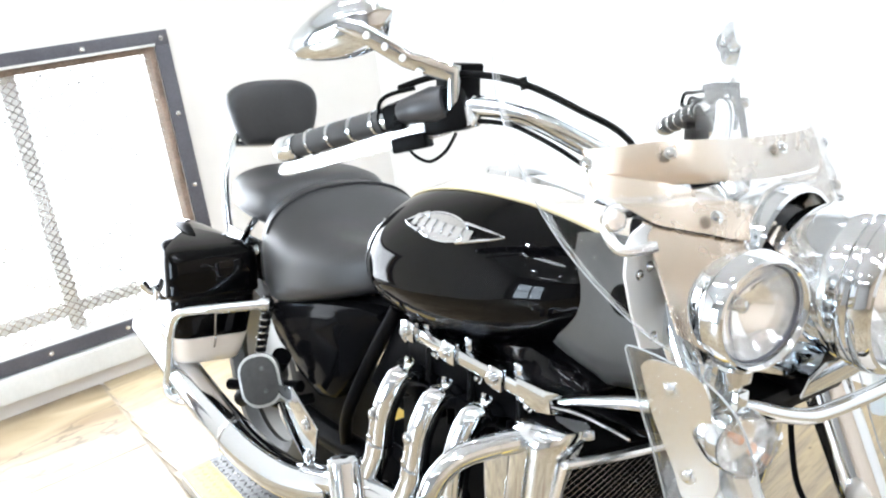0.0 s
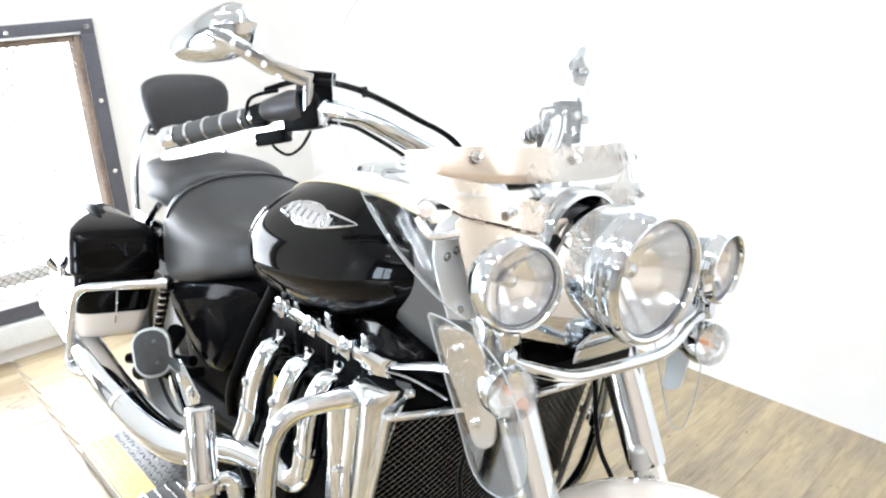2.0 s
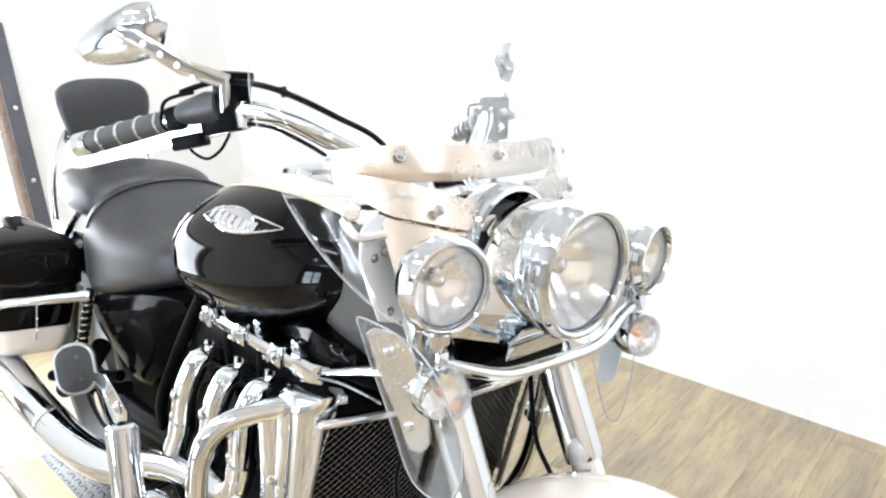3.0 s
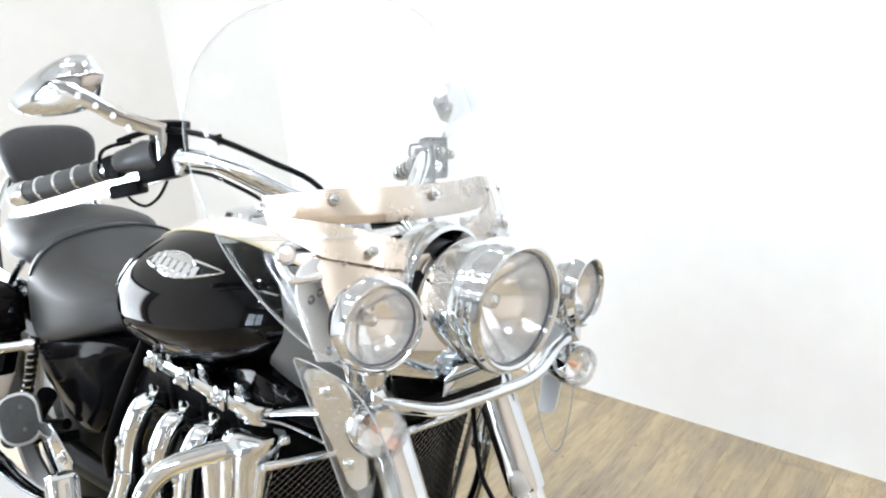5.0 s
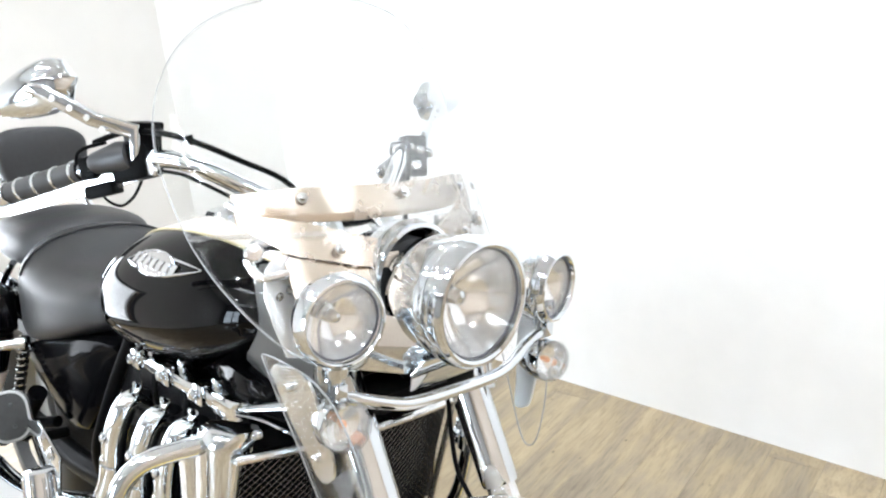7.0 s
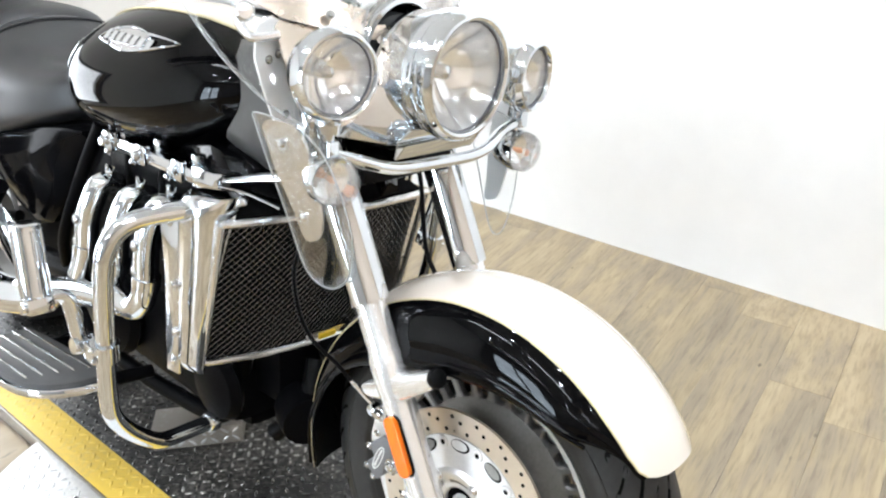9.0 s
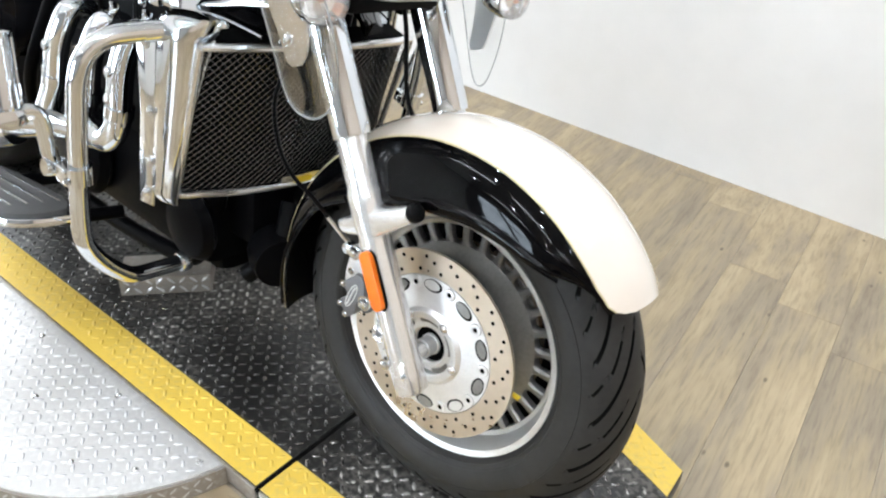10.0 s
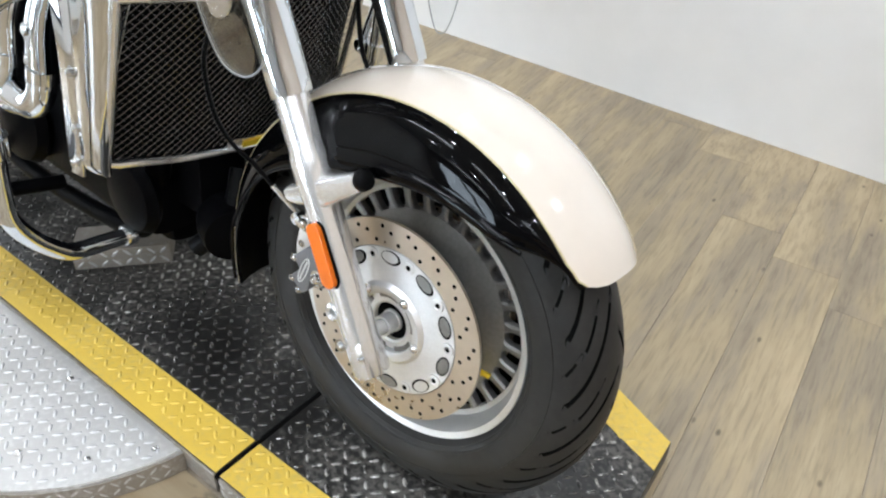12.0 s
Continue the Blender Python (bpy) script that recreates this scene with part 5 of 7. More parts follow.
for s in (-1, 1):
    st = bmesh.new()
    rows = []
    for y in np.linspace(-0.227, -0.032, 22):
        z1 = float(np.interp(y, (-0.227, -0.188, -0.1507, -0.0727, -0.032), (1.064, 1.057, 1.0505, 1.0274, 1.016)))
        z0 = float(np.interp(y, (-0.227, -0.203, -0.178, -0.120, -0.103, -0.032), (1.046, 1.028, 1.0096, 0.9968, 0.9917, 0.982)))
        x0, x1 = screen_x(y, z0) - 0.010, screen_x(y, z1) - 0.010
        rows.append([(x0, y * -s, z0), (x1, y * -s, z1), (x1 - 0.003, y * -s, z1), (x0 - 0.003, y * -s, z0)])
    loft(st, rows)
    front("screen_stay", st, TAN_TINT_STEEL, None, "polished stay plate behind the windscreen", 20)
    st = bmesh.new()
    rows = []
    for y in np.linspace(-0.185, -0.080, 12):
        z1 = float(np.interp(y, (-0.185, -0.178, -0.120, -0.103, -0.080), (1.0125, 1.0075, 0.9950, 0.9900, 0.9865)))
        z0 = float(np.interp(y, (-0.185, -0.15, -0.08), (0.90, 0.87, 0.90)))
        x0, x1 = screen_x(y, z0) - 0.018, screen_x(y, z1) - 0.018
        rows.append([(x0, y * -s, z0), (x1, y * -s, z1), (x1 - 0.003, y * -s, z1), (x0 - 0.003, y * -s, z0)])
    loft(st, rows)
    front("stay_plate", st, TAN_TINT_STEEL, None, "lower polished plate behind the windscreen", 20)
    arm = bmesh.new()
    plate(arm, [(-s * u, v) for u, v in ((-0.2155, 0.9927), (-0.208, 1.003), (-0.1908, 1.0112), (-0.176, 1.007), (-0.1622, 0.994), (-0.140, 0.968), (-0.124, 0.938), (-0.118, 0.90), (-0.1253, 0.8633), (-0.155, 0.862), (-0.1837, 0.869), (-0.203, 0.915), (-0.2170, 0.958))], 0.004, Matrix(((0, 0, 1, -0.287), (1, 0, 0, 0), (0, 1, 0, 0), (0, 0, 0, 1))), 0.001)
    br_ = front("side_bracket", arm, BRUSHED, None, "satin side plate of the windscreen")
    for u, v in ((0.195, 0.956), (0.179, 0.963), (0.165, 0.880)):
        front("bolt", dome_bolt(bmesh.new(), (-0.285, u * s, v), (1, 0, 0), 0.0042, 0.004), CHROME, br_)
    cl = bmesh.new()
    tube(cl, [(-0.335, 0.155 * s, 1.015), (-0.318, 0.205 * s, 1.02), (-0.308, 0.222 * s, 1.015)], 0.0095, 14)
    lathe(cl, [(0.0001, 0.0), (0.012, 0.0), (0.0135, 0.004), (0.010, 0.009), (0.0001, 0.010)], axis((-0.303, 0.220 * s, 1.016), (0.8, s * 0.5, 0.2)), 18)
    tube(cl, [(-0.31, 0.225 * s, 1.005), (-0.29, 0.22 * s, 0.985), (-0.268, 0.19 * s, 0.99)], 0.0065, 10)
    front("screen_clamp", cl, SATIN)
# lower wind deflectors, leaning outwards to the top, the far one set lower and further back
def leaning(bm, pts, y_at, thick):
    rows = [[(x, y_at(z) - d * thick / 2, z) for d in (-1, 1)] for x, z in pts]
    a, b = [bm.verts.new(r[0]) for r in rows], [bm.verts.new(r[1]) for r in rows]
    bm.faces.new(a)
    bm.faces.new(b[::-1])
    for k in range(len(pts)):
        bm.faces.new((a[k - 1], b[k - 1], b[k], a[k]))
    bmesh.ops.recalc_face_normals(bm, faces=bm.faces)
    return bm


NEAR_PANE = [(-0.2561, 0.8918), (-0.2512, 0.8313), (-0.2439, 0.7756), (-0.2396, 0.7248), (-0.2360, 0.6816), (-0.2255, 0.6561), (-0.2045, 0.647), (-0.1733, 0.6531), (-0.1362, 0.6874), (-0.1115, 0.7554), (-0.1216, 0.8462), (-0.1534, 0.8849), (-0.2045, 0.8966), (-0.247, 0.8980)]
FAR_PANE = [(-0.300, 0.840), (-0.250, 0.760), (-0.215, 0.700), (-0.190, 0.662), (-0.173, 0.651), (-0.161, 0.662), (-0.157, 0.700), (-0.161, 0.750), (-0.176, 0.810), (-0.210, 0.845), (-0.260, 0.852)]
TAB = [(-0.2324, 0.8809), (-0.2285, 0.8274), (-0.2204, 0.7943), (-0.2120, 0.7606), (-0.2075, 0.7300), (-0.1960, 0.7240), (-0.1776, 0.733), (-0.1601, 0.7577), (-0.1548, 0.7933), (-0.1524, 0.8424), (-0.1532, 0.8808), (-0.1702, 0.8960), (-0.215, 0.8940)]
for s in (-1, 1):
    pts = NEAR_PANE if s < 0 else FAR_PANE
    dx, dz = (0.0, 0.0) if s < 0 else (-0.012, -0.022)

    def lean(z, off=0.0):
        return -0.203 + off - 0.33 * (z - 0.767) if s < 0 else 0.214 - off + 0.28 * (z - 0.651)

    loop_ = smooth_path([(a, 0, b) for a, b in pts + pts[:1]], 4)
    o = front("wind_deflector", leaning(bmesh.new(), [(p.x, p.z) for p in loop_[:-1]], lean, 0.004), ACRYLIC, None, "small clear wind deflector by the fork")
    o.visible_shadow = False
    front("edge", tube(bmesh.new(), [(p.x, lean(p.z), p.z) for p in loop_], 0.0011, 6, 1), ACRYLIC_EDGE, o)
    rim_ = smooth_path([(a + dx if s < 0 else min(a + dx, 0.15 * a - 0.164), 0, b + dz) for a, b in TAB + TAB[:1]], 4)
    t = front("deflector_tab", leaning(bmesh.new(), [(p.x, p.z) for p in rim_[:-1]], lambda z: lean(z, -0.005), 0.004), SATIN if s < 0 else BRUSHED, None, "polished tab with a bolt")
    for bx_, bz_ in ((-0.1933, 0.7625), (-0.1969, 0.8668)):
        front("bolt", dome_bolt(bmesh.new(), (bx_ + dx, lean(bz_ + dz, -0.007), bz_ + dz), (0, s, 0), 0.006, 0.005), CHROME, t)

# -- handlebar --
hbm = bmesh.new()
tube(hbm, [(-0.80, -0.351, 1.053), (-0.642, -0.293, 1.099), (-0.57, -0.257, 1.117), (-0.51, -0.232, 1.124), (-0.455, -0.200, 1.112), (-0.41, -0.12, 1.066), (-0.375, -0.05, 1.035), (-0.37, 0.0, 1.03), (-0.375, 0.05, 1.035), (-0.41, 0.11, 1.06), (-0.47, 0.20, 1.105), (-0.55, 0.29, 1.10), (-0.63, 0.35, 1.085), (-0.74, 0.415, 1.05)], 0.0135, 18, 5)
hb = front("handlebar", hbm, CHROME, None, "wide chrome pulled-back handlebar")
ris = bmesh.new()
for s in (-1, 1):
    tube(ris, [(-0.325, 0.055 * s, 0.99), (-0.37, 0.05 * s, 1.035)], 0.02, 16)
front("riser", ris, CHROME, hb)


def grip(a, b):
    a, b = Vector(a), Vector(b)
    d = (b - a).normalized()
    m = axis(a, d)
    L = (b - a).length
    g = front("grip", lathe(bmesh.new(), [(0.0150, 0.0), (0.0165, 0.002), (0.0172, L * 0.5), (0.0165, L)], m, 24), GRIP, None, "black rubber grip with chrome rings")
    for k in range(4):
        rr = bmesh.new()
        z = L * (0.16 + 0.25 * k)
        lathe(rr, [(0.0162, z), (0.0182, z + 0.001), (0.0182, z + 0.005), (0.0162, z + 0.006)], m, 24)
        front("ring", rr, CHROME, g)
    e = bmesh.new()
    lathe(e, [(0.017, 0.0), (0.0185, -0.004), (0.0185, -0.030), (0.015, -0.036), (0.0001, -0.036)], m, 24)
    front("end_cap", e, CHROME, g)
    return g


grip((-0.785, -0.346, 1.057), (-0.640, -0.292, 1.100))
grip((-0.735, 0.412, 1.052), (-0.62, 0.345, 1.088))
lev = bmesh.new()
rows = []
for p, w, h in (((-0.772, -0.377, 1.026), 0.007, 0.008), ((-0.762, -0.373, 1.029), 0.0095, 0.0095), ((-0.735, -0.360, 1.037), 0.006, 0.009), ((-0.68, -0.332, 1.055), 0.006, 0.0105), ((-0.62, -0.302, 1.075), 0.006, 0.012), ((-0.575, -0.280, 1.090), 0.007, 0.0135), ((-0.548, -0.266, 1.100), 0.008, 0.0135), ((-0.532, -0.258, 1.1065), 0.009, 0.0135), ((-0.518, -0.251, 1.112), 0.008, 0.012)):
    p = Vector(p)
    rows.append([p + Vector((w * math.cos(t), w * 0.6 * math.cos(t), h * math.sin(t))) for t in np.linspace(0, 2 * math.pi, 14, endpoint=False)])
loft(lev, rows)
front("brake_lever", lev, SILVER, None, "polished front brake lever")
levl = bmesh.new()
tube(levl, [(-0.68, 0.44, 1.03), (-0.60, 0.375, 1.06), (-0.53, 0.30, 1.085)], [0.010, 0.007, 0.010], 12)
front("clutch_lever", levl, SATIN, None, "polished clutch lever")


def controls(s):
    if s < 0:
        c, sc = Vector((-0.545, -0.245, 1.125)), 1
    else:
        c, sc = Vector((-0.580, 0.338, 1.080)), 1
    d = Vector((-0.87, 0.49 * s, -0.12)).normalized()
    m = Matrix.Translation(c) @ axis((0, 0, 0), d, (0, 0, 1))
    bm = bmesh.new()
    box(bm, (0, 0.0, 0.0), (0.046, 0.05, 0.075), 0.008, m)
    box(bm, (0, 0.01, 0.052), (0.042, 0.046, 0.04), 0.010, m)
    t = front("switch_housing", bm, PLASTIC, None, "black handlebar switch housing")
    rz = bmesh.new()
    box(rz, (0, 0.030, -0.016), (0.042, 0.034, 0.052), 0.006, m)
    box(rz, (0.003, 0.050, -0.018), (0.045, 0.010, 0.050), 0.004, m)
    front("fluid_reservoir", rz, PLASTIC, t, "black brake fluid reservoir")
    cy = bmesh.new()
    tube(cy, [m @ Vector((0.024, 0.012, -0.05)), m @ Vector((0.024, 0.012, 0.015))], 0.010, 14)
    front("master_cylinder", cy, PLASTIC, t)
    fit = bmesh.new()
    for k in range(3):
        o = m @ Vector((0.02 * (k - 1), 0.02 + 0.006 * k, -0.058))
        lathe(fit, [(0.0001, -0.008), (0.009, -0.008), (0.010, 0.0), (0.008, 0.008), (0.0001, 0.010)], axis(o, -d), 14)
    front("banjo", fit, CHROME, t)
    sw = bmesh.new()
    box(sw, (0.03, -0.03, 0.012), (0.030, 0.022, 0.040), 0.004, m)
    box(sw, (0.026, -0.012, 0.05), (0.02, 0.014, 0.02), 0.003, m)
    front("switch", sw, PLASTIC, t)
    wr = bmesh.new()
    o = m @ Vector((0.03, -0.04, 0.02))
    tube(wr, [o, o + Vector((0.02, 0.03 * -s, -0.03)), o + Vector((0.05, 0.03 * -s, -0.022)), o + Vector((0.075, 0.04 * -s, 0.02))], 0.0024, 8)
    front("wire", wr, PLASTIC, t)
    wl = bmesh.new()
    for k in range(4):
        o = m @ Vector((0.016 - 0.011 * k, 0.045 - 0.012 * k, 0.062))
        tube(wl, [o - d * 0.04, o, o + d * 0.035 + Vector((0, 0, 0.004 * k)), o + d * 0.045 + Vector((0, 0, -0.018)), o + d * 0.02 + Vector((0, 0, -0.026))], 0.0032, 8)
    front("loom", wl, PLASTIC, t)
    return m


controls(1)


def right_controls():
    """Brake side: switch housing, master cylinder, reservoir, fittings and wires."""
    d = Vector((-0.86, -0.44, -0.23)).normalized()
    m = Matrix.Translation((-0.590, -0.268, 1.112)) @ axis((0, 0, 0), d, (0, 0, 1))
    bm = bmesh.new()
    box(bm, (0, 0.0, 0.030), (0.036, 0.040, 0.040), 0.010, m)
    for k in range(3):
        box(bm, (0.020, -0.012 + 0.013 * k, 0.026 - 0.006 * k), (0.010, 0.008, 0.018), 0.002, m)
    box(bm, (0, -0.004, -0.040), (0.048, 0.056, 0.060), 0.009, m)
    t = front("switch_housing", bm, PLASTIC, None, "black handlebar switch housing")
    mc = bmesh.new()
    rows = []
    for z, w, h in ((0.022, 0.009, 0.011), (0.016, 0.013, 0.0155), (-0.006, 0.0145, 0.019), (-0.030, 0.016, 0.023), (-0.046, 0.015, 0.020)):
        rows.append([m @ Vector((0.018 + w * math.cos(q), 0.006 + h * math.sin(q), z)) for q in np.linspace(0, 2 * math.pi, 18, endpoint=False)])
    loft(mc, rows)
    front("master_cylinder", mc, MASTER_GREY, t, "dark grey brake master cylinder")
    rz = bmesh.new()
    box(rz, (-0.550, -0.240, 1.145), (0.044, 0.040, 0.040), 0.006, None)
    box(rz, (-0.549, -0.239, 1.169), (0.047, 0.043, 0.012), 0.004, None)
    front("fluid_reservoir", rz, PLASTIC, t, "black brake fluid reservoir")
    sw = bmesh.new()
    box(sw, (0.018, -0.034, 0.012), (0.026, 0.020, 0.050), 0.004, m)
    front("brake_switch", sw, PLASTIC, t)
    for k in range(2):
        bn = bmesh.new()
        o = Vector((-0.520, -0.238, 1.128 - 0.022 * k))
        lathe(bn, [(0.0001, -0.007), (0.008, -0.007), (0.009, 0.0), (0.008, 0.008), (0.0001, 0.010)], axis(o, (0.8, -0.3, 0.1)), 14)
        front("banjo", bn, CHROME, t)
    wr = bmesh.new()
    tube(wr, [(-0.600, -0.285, 1.075), (-0.590, -0.280, 1.060), (-0.572, -0.268, 1.052), (-0.552, -0.258, 1.066), (-0.540, -0.250, 1.090)], 0.0022, 8)
    front("wire", wr, PLASTIC, t)
    for k in range(3):
        lo = bmesh.new()
        a = m @ Vector((0.004 - 0.012 * k, 0.032 - 0.012 * k, 0.0))
        tube(lo, [a, a + d * 0.035, a + d * 0.052 + Vector((0, 0, -0.006)), a + d * 0.055 + Vector((0, 0, -0.022)), a + d * 0.045 + Vector((0, 0, -0.034))], 0.0028, 8)
        front("loom", lo, PLASTIC, t)


right_controls()


def mirror(s):
    if s < 0:
        c, base, a, L, S = Vector((-0.641, -0.356, 1.213)), Vector((-0.533, -0.262, 1.128)), Vector((0.83, 0.50, 0.20)), 0.078, 0.84
    else:
        c, base, a, L, S = Vector((-0.630, 0.470, 1.208)), Vector((-0.575, 0.365, 1.105)), Vector((0.10, -0.95, -0.16)), 0.084, 1.0
    a.normalize()
    up = Vector((0.15, 0.0, 1.0))
    n = a.cross(up).normalized() * (1 if s < 0 else 1)
    if n.x < 0:
        n = -n
    up = n.cross(a).normalized()
    if up.z < 0:
        up = -up
    rows = []
    for k in range(13):
        u = -1 + 2 * k / 12
        prof = math.sqrt(max(0.0, 1 - abs(u) ** 2.4)) * (0.72 + 0.28 * u)
        half_h = 0.056 * S * prof + 0.001
        half_d = 0.036 * S * prof + 0.001
        cen = c + a * (L * u) + up * (0.008 * u)
        rows.append([cen + up * (half_h * math.sin(t)) + n * (half_d * math.cos(t) if math.cos(t) > 0 else half_d * 0.35 * math.cos(t)) for t in np.linspace(0, 2 * math.pi, 22, endpoint=False)])
    bm = bmesh.new()
    loft(bm, rows)
    t = front("mirror", bm, CHROME, None, "teardrop chrome rear-view mirror")
    gl = bmesh.new()
    pts = []
    for k in range(28):
        ang = 2 * math.pi * k / 28
        u = math.cos(ang) * 0.93
        prof = math.sqrt(max(0.0, 1 - abs(u) ** 2.4)) * (0.72 + 0.28 * u)
        pts.append(c + a * (L * u) + up * (0.008 * u + 0.040 * S * prof * math.sin(ang) * 1.0 / max(0.3, abs(math.sin(ang)) ** 0.2)) - n * 0.0115 * S)
    gl.faces.new([gl.verts.new(p) for p in pts])
    front("mirror_glass", gl, MIRROR, t)
    st = bmesh.new()
    j = c + a * 0.045 * S + n * 0.026 * S - up * 0.004
    mid = (j * 0.45 + base * 0.55) + up * 0.012
    rows = []
    way = (base - j).normalized()
    wide = n.cross(way).normalized()
    for p, w, h in ((j - a * 0.025 + up * 0.012, 0.004, 0.020), (j, 0.005, 0.026), (mid, 0.005, 0.024), (base + Vector((0.004, 0, 0.034)), 0.006, 0.026), (base - Vector((0, 0, 0.006)), 0.006, 0.028)):
        rows.append([p + n * (w * math.cos(q)) + wide * (h * 0.5 * math.sin(q)) for q in np.linspace(0, 2 * math.pi, 16, endpoint=False)])
    loft(st, rows)
    front("stem", st, CHROME, t)
    for f in (0.1, 0.28, 0.46, 0.64):
        ho = bmesh.new()
        p = (j * (1 - f / 0.5) + mid * (f / 0.5)) if f < 0.5 else (mid * (1 - (f - 0.5) / 0.5) + base * ((f - 0.5) / 0.5))
        lathe(ho, [(0.0001, 0.0008), (0.0042, 0.0008), (0.0052, 0.0)], axis(p + n * 0.0052, n), 14)
        front("drilling", ho, SILL, t)


for s in (-1, 1):
    mirror(s)
# cables and hoses
for pts, r in (([(-0.625, -0.278, 1.142), (-0.57, -0.262, 1.158), (-0.51, -0.245, 1.162), (-0.45, -0.222, 1.153), (-0.425, -0.155, 1.122), (-0.407, -0.082, 1.082), (-0.37, -0.05, 1.0)], 0.0043),
               ([(-0.515, -0.238, 1.106), (-0.48, -0.232, 1.106), (-0.447, -0.222, 1.100), (-0.415, -0.16, 1.06), (-0.37, -0.11, 1.0), (-0.34, -0.09, 0.94)], 0.0030),
               ([(-0.55, 0.27, 1.11), (-0.47, 0.22, 1.13), (-0.39, 0.14, 1.06), (-0.34, 0.08, 0.96)], 0.0048)):
    cb = bmesh.new()
    tube(cb, pts, r, 10)
    front("cable", cb, PLASTIC, None, "black handlebar cable")
clip = bmesh.new()
tube(clip, [(-0.451, -0.222, 1.160), (-0.449, -0.219, 1.146)], 0.0050, 8)
front("cable_clip", clip, PLASTIC)
hose = bmesh.new()
tube(hose, [(-0.285, 0.115, 0.79), (-0.280, 0.130, 0.73), (-0.270, 0.131, 0.665), (-0.255, 0.130, 0.61), (-0.228, 0.129, 0.575), (-0.19, 0.12, 0.545)], 0.0042, 10)
front("brake_hose", hose, PLASTIC, None, "black brake hose")
hose = bmesh.new()
tube(hose, [(-0.235, -0.145, 0.745), (-0.2457, -0.160, 0.7065), (-0.2568, -0.170, 0.653), (-0.242, -0.170, 0.590), (-0.220, -0.160, 0.5486), (-0.1963, -0.140, 0.518), (-0.170, -0.115, 0.475), (-0.148, -0.099, 0.446)], 0.0034, 10)
front("speedometer_cable", hose, PLASTIC, None, "black cable to the front wheel")
end = bmesh.new()
tube(end, [(-0.178, -0.122, 0.488), (-0.148, -0.099, 0.446)], [0.0040, 0.0055, 0.0042], 10)
front("cable_end", end, SATIN)


# ---- tank, seat and frame ----
def blend(table, x):
    xs = [r[0] for r in table]
    return [float(np.interp(x, xs, [r[k] for r in table])) for k in range(1, len(table[0]))]


def smooth_table(table, n):
    """Rows resampled along a smooth curve through them."""
    pts = []
    cols = len(table[0])
    for i in range(len(table) - 1):
        p0, p1, p2, p3 = (np.array(table[max(min(k, len(table) - 1), 0)]) for k in (i - 1, i, i + 1, i + 2))
        for k in range(n):
            t = k / n
            pts.append(0.5 * (2 * p1 + (p2 - p0) * t + (2 * p0 - 5 * p1 + 4 * p2 - p3) * t * t + (3 * p1 - p0 - 3 * p2 + p3) * t ** 3))
    pts.append(np.array(table[-1]))
    return pts


def super_ring(x, w, b, t, p_up, p_low, n=40, waist=0.45):
    """A rounded cross-section: half-width w, from bottom b to top t."""
    mid = b + (t - b) * waist
    out = []
    for k in range(n):
        a = 2 * math.pi * k / n
        c, s = math.cos(a), math.sin(a)
        e = 2 / (p_up if s >= 0 else p_low)
        yy = w * math.copysign(abs(c) ** e, c)
        zz = mid + ((t - mid) if s >= 0 else (mid - b)) * math.copysign(abs(s) ** e, s)
        out.append((x, yy, zz))
    return out


TANK = [(-0.395, 0.030, 0.880, 0.915), (-0.401, 0.085, 0.858, 0.938), (-0.415, 0.125, 0.834, 0.957), (-0.443, 0.151, 0.806, 0.973), (-0.50, 0.174, 0.770, 0.990), (-0.58, 0.192, 0.738, 1.001), (-0.70, 0.204, 0.713, 1.000), (-0.80, 0.207, 0.710, 0.986), (-0.87, 0.200, 0.722, 0.964), (-0.92, 0.174, 0.746, 0.940), (-0.952, 0.125, 0.780, 0.915), (-0.968, 0.055, 0.82, 0.893)]
rows = [super_ring(r[0], r[1], r[2], r[3], 2.12, 2.05, 64, 0.44) for r in smooth_table(TANK, 5)]
tb = bmesh.new()
loft(tb, rows)
tank = body("fuel_tank", tb, BLACK, None, "gloss black teardrop fuel tank", 60)
# cream crown of the tank, laid over the black
cr = bmesh.new()
gs = {-1: [], 1: []}
rows = []
for r in smooth_table(TANK, 5)[3:-4]:
    x, w, b, t = r
    mid = b + (t - b) * 0.44
    f = 0.52 + 0.16 * (x + 0.6)
    ring = []
    for k in range(-8, 9):
        u = f * k / 8
        e = 2 / 2.12
        s_ = (1 - abs(u) ** 2.12) ** (1 / 2.12)
        ring.append(Vector((x, (w + 0.0015) * u, mid + (t - mid + 0.0018) * s_)))
    rows.append(ring + [p - Vector((0, 0, 0.0016)) for p in ring[::-1]])
    for s in (-1, 1):
        p = ring[16 if s > 0 else 0]
        gs[s].append([p + Vector((0, 0.001 * s, 0.0012)), p + Vector((0, 0.0035 * s, -0.0012)), p + Vector((0, 0.002 * s, -0.003)), p + Vector((0, -0.001 * s, -0.001))])
loft(cr, rows)
body("crown", cr, CREAM, tank, "cream top panel of the tank")
for s in (-1, 1):
    g = bmesh.new()
    loft(g, gs[s])
    body("pinstripe", g, GOLD, tank, "fine gold line along the paint edge")


TANK_FINE = [(-float(r[0]), *[float(q) for q in r[1:]]) for r in smooth_table(TANK, 5)]


def tank_side(x, z):
    w, b, t = blend(TANK_FINE, -x)
    mid = b + (t - b) * 0.44
    s_ = min(0.999, max(0.0, (z - mid) / ((t - mid) if z > mid else (b - mid))))
    p = 2.12 if z > mid else 2.05
    return w * (1 - s_ ** p) ** (1 / p)


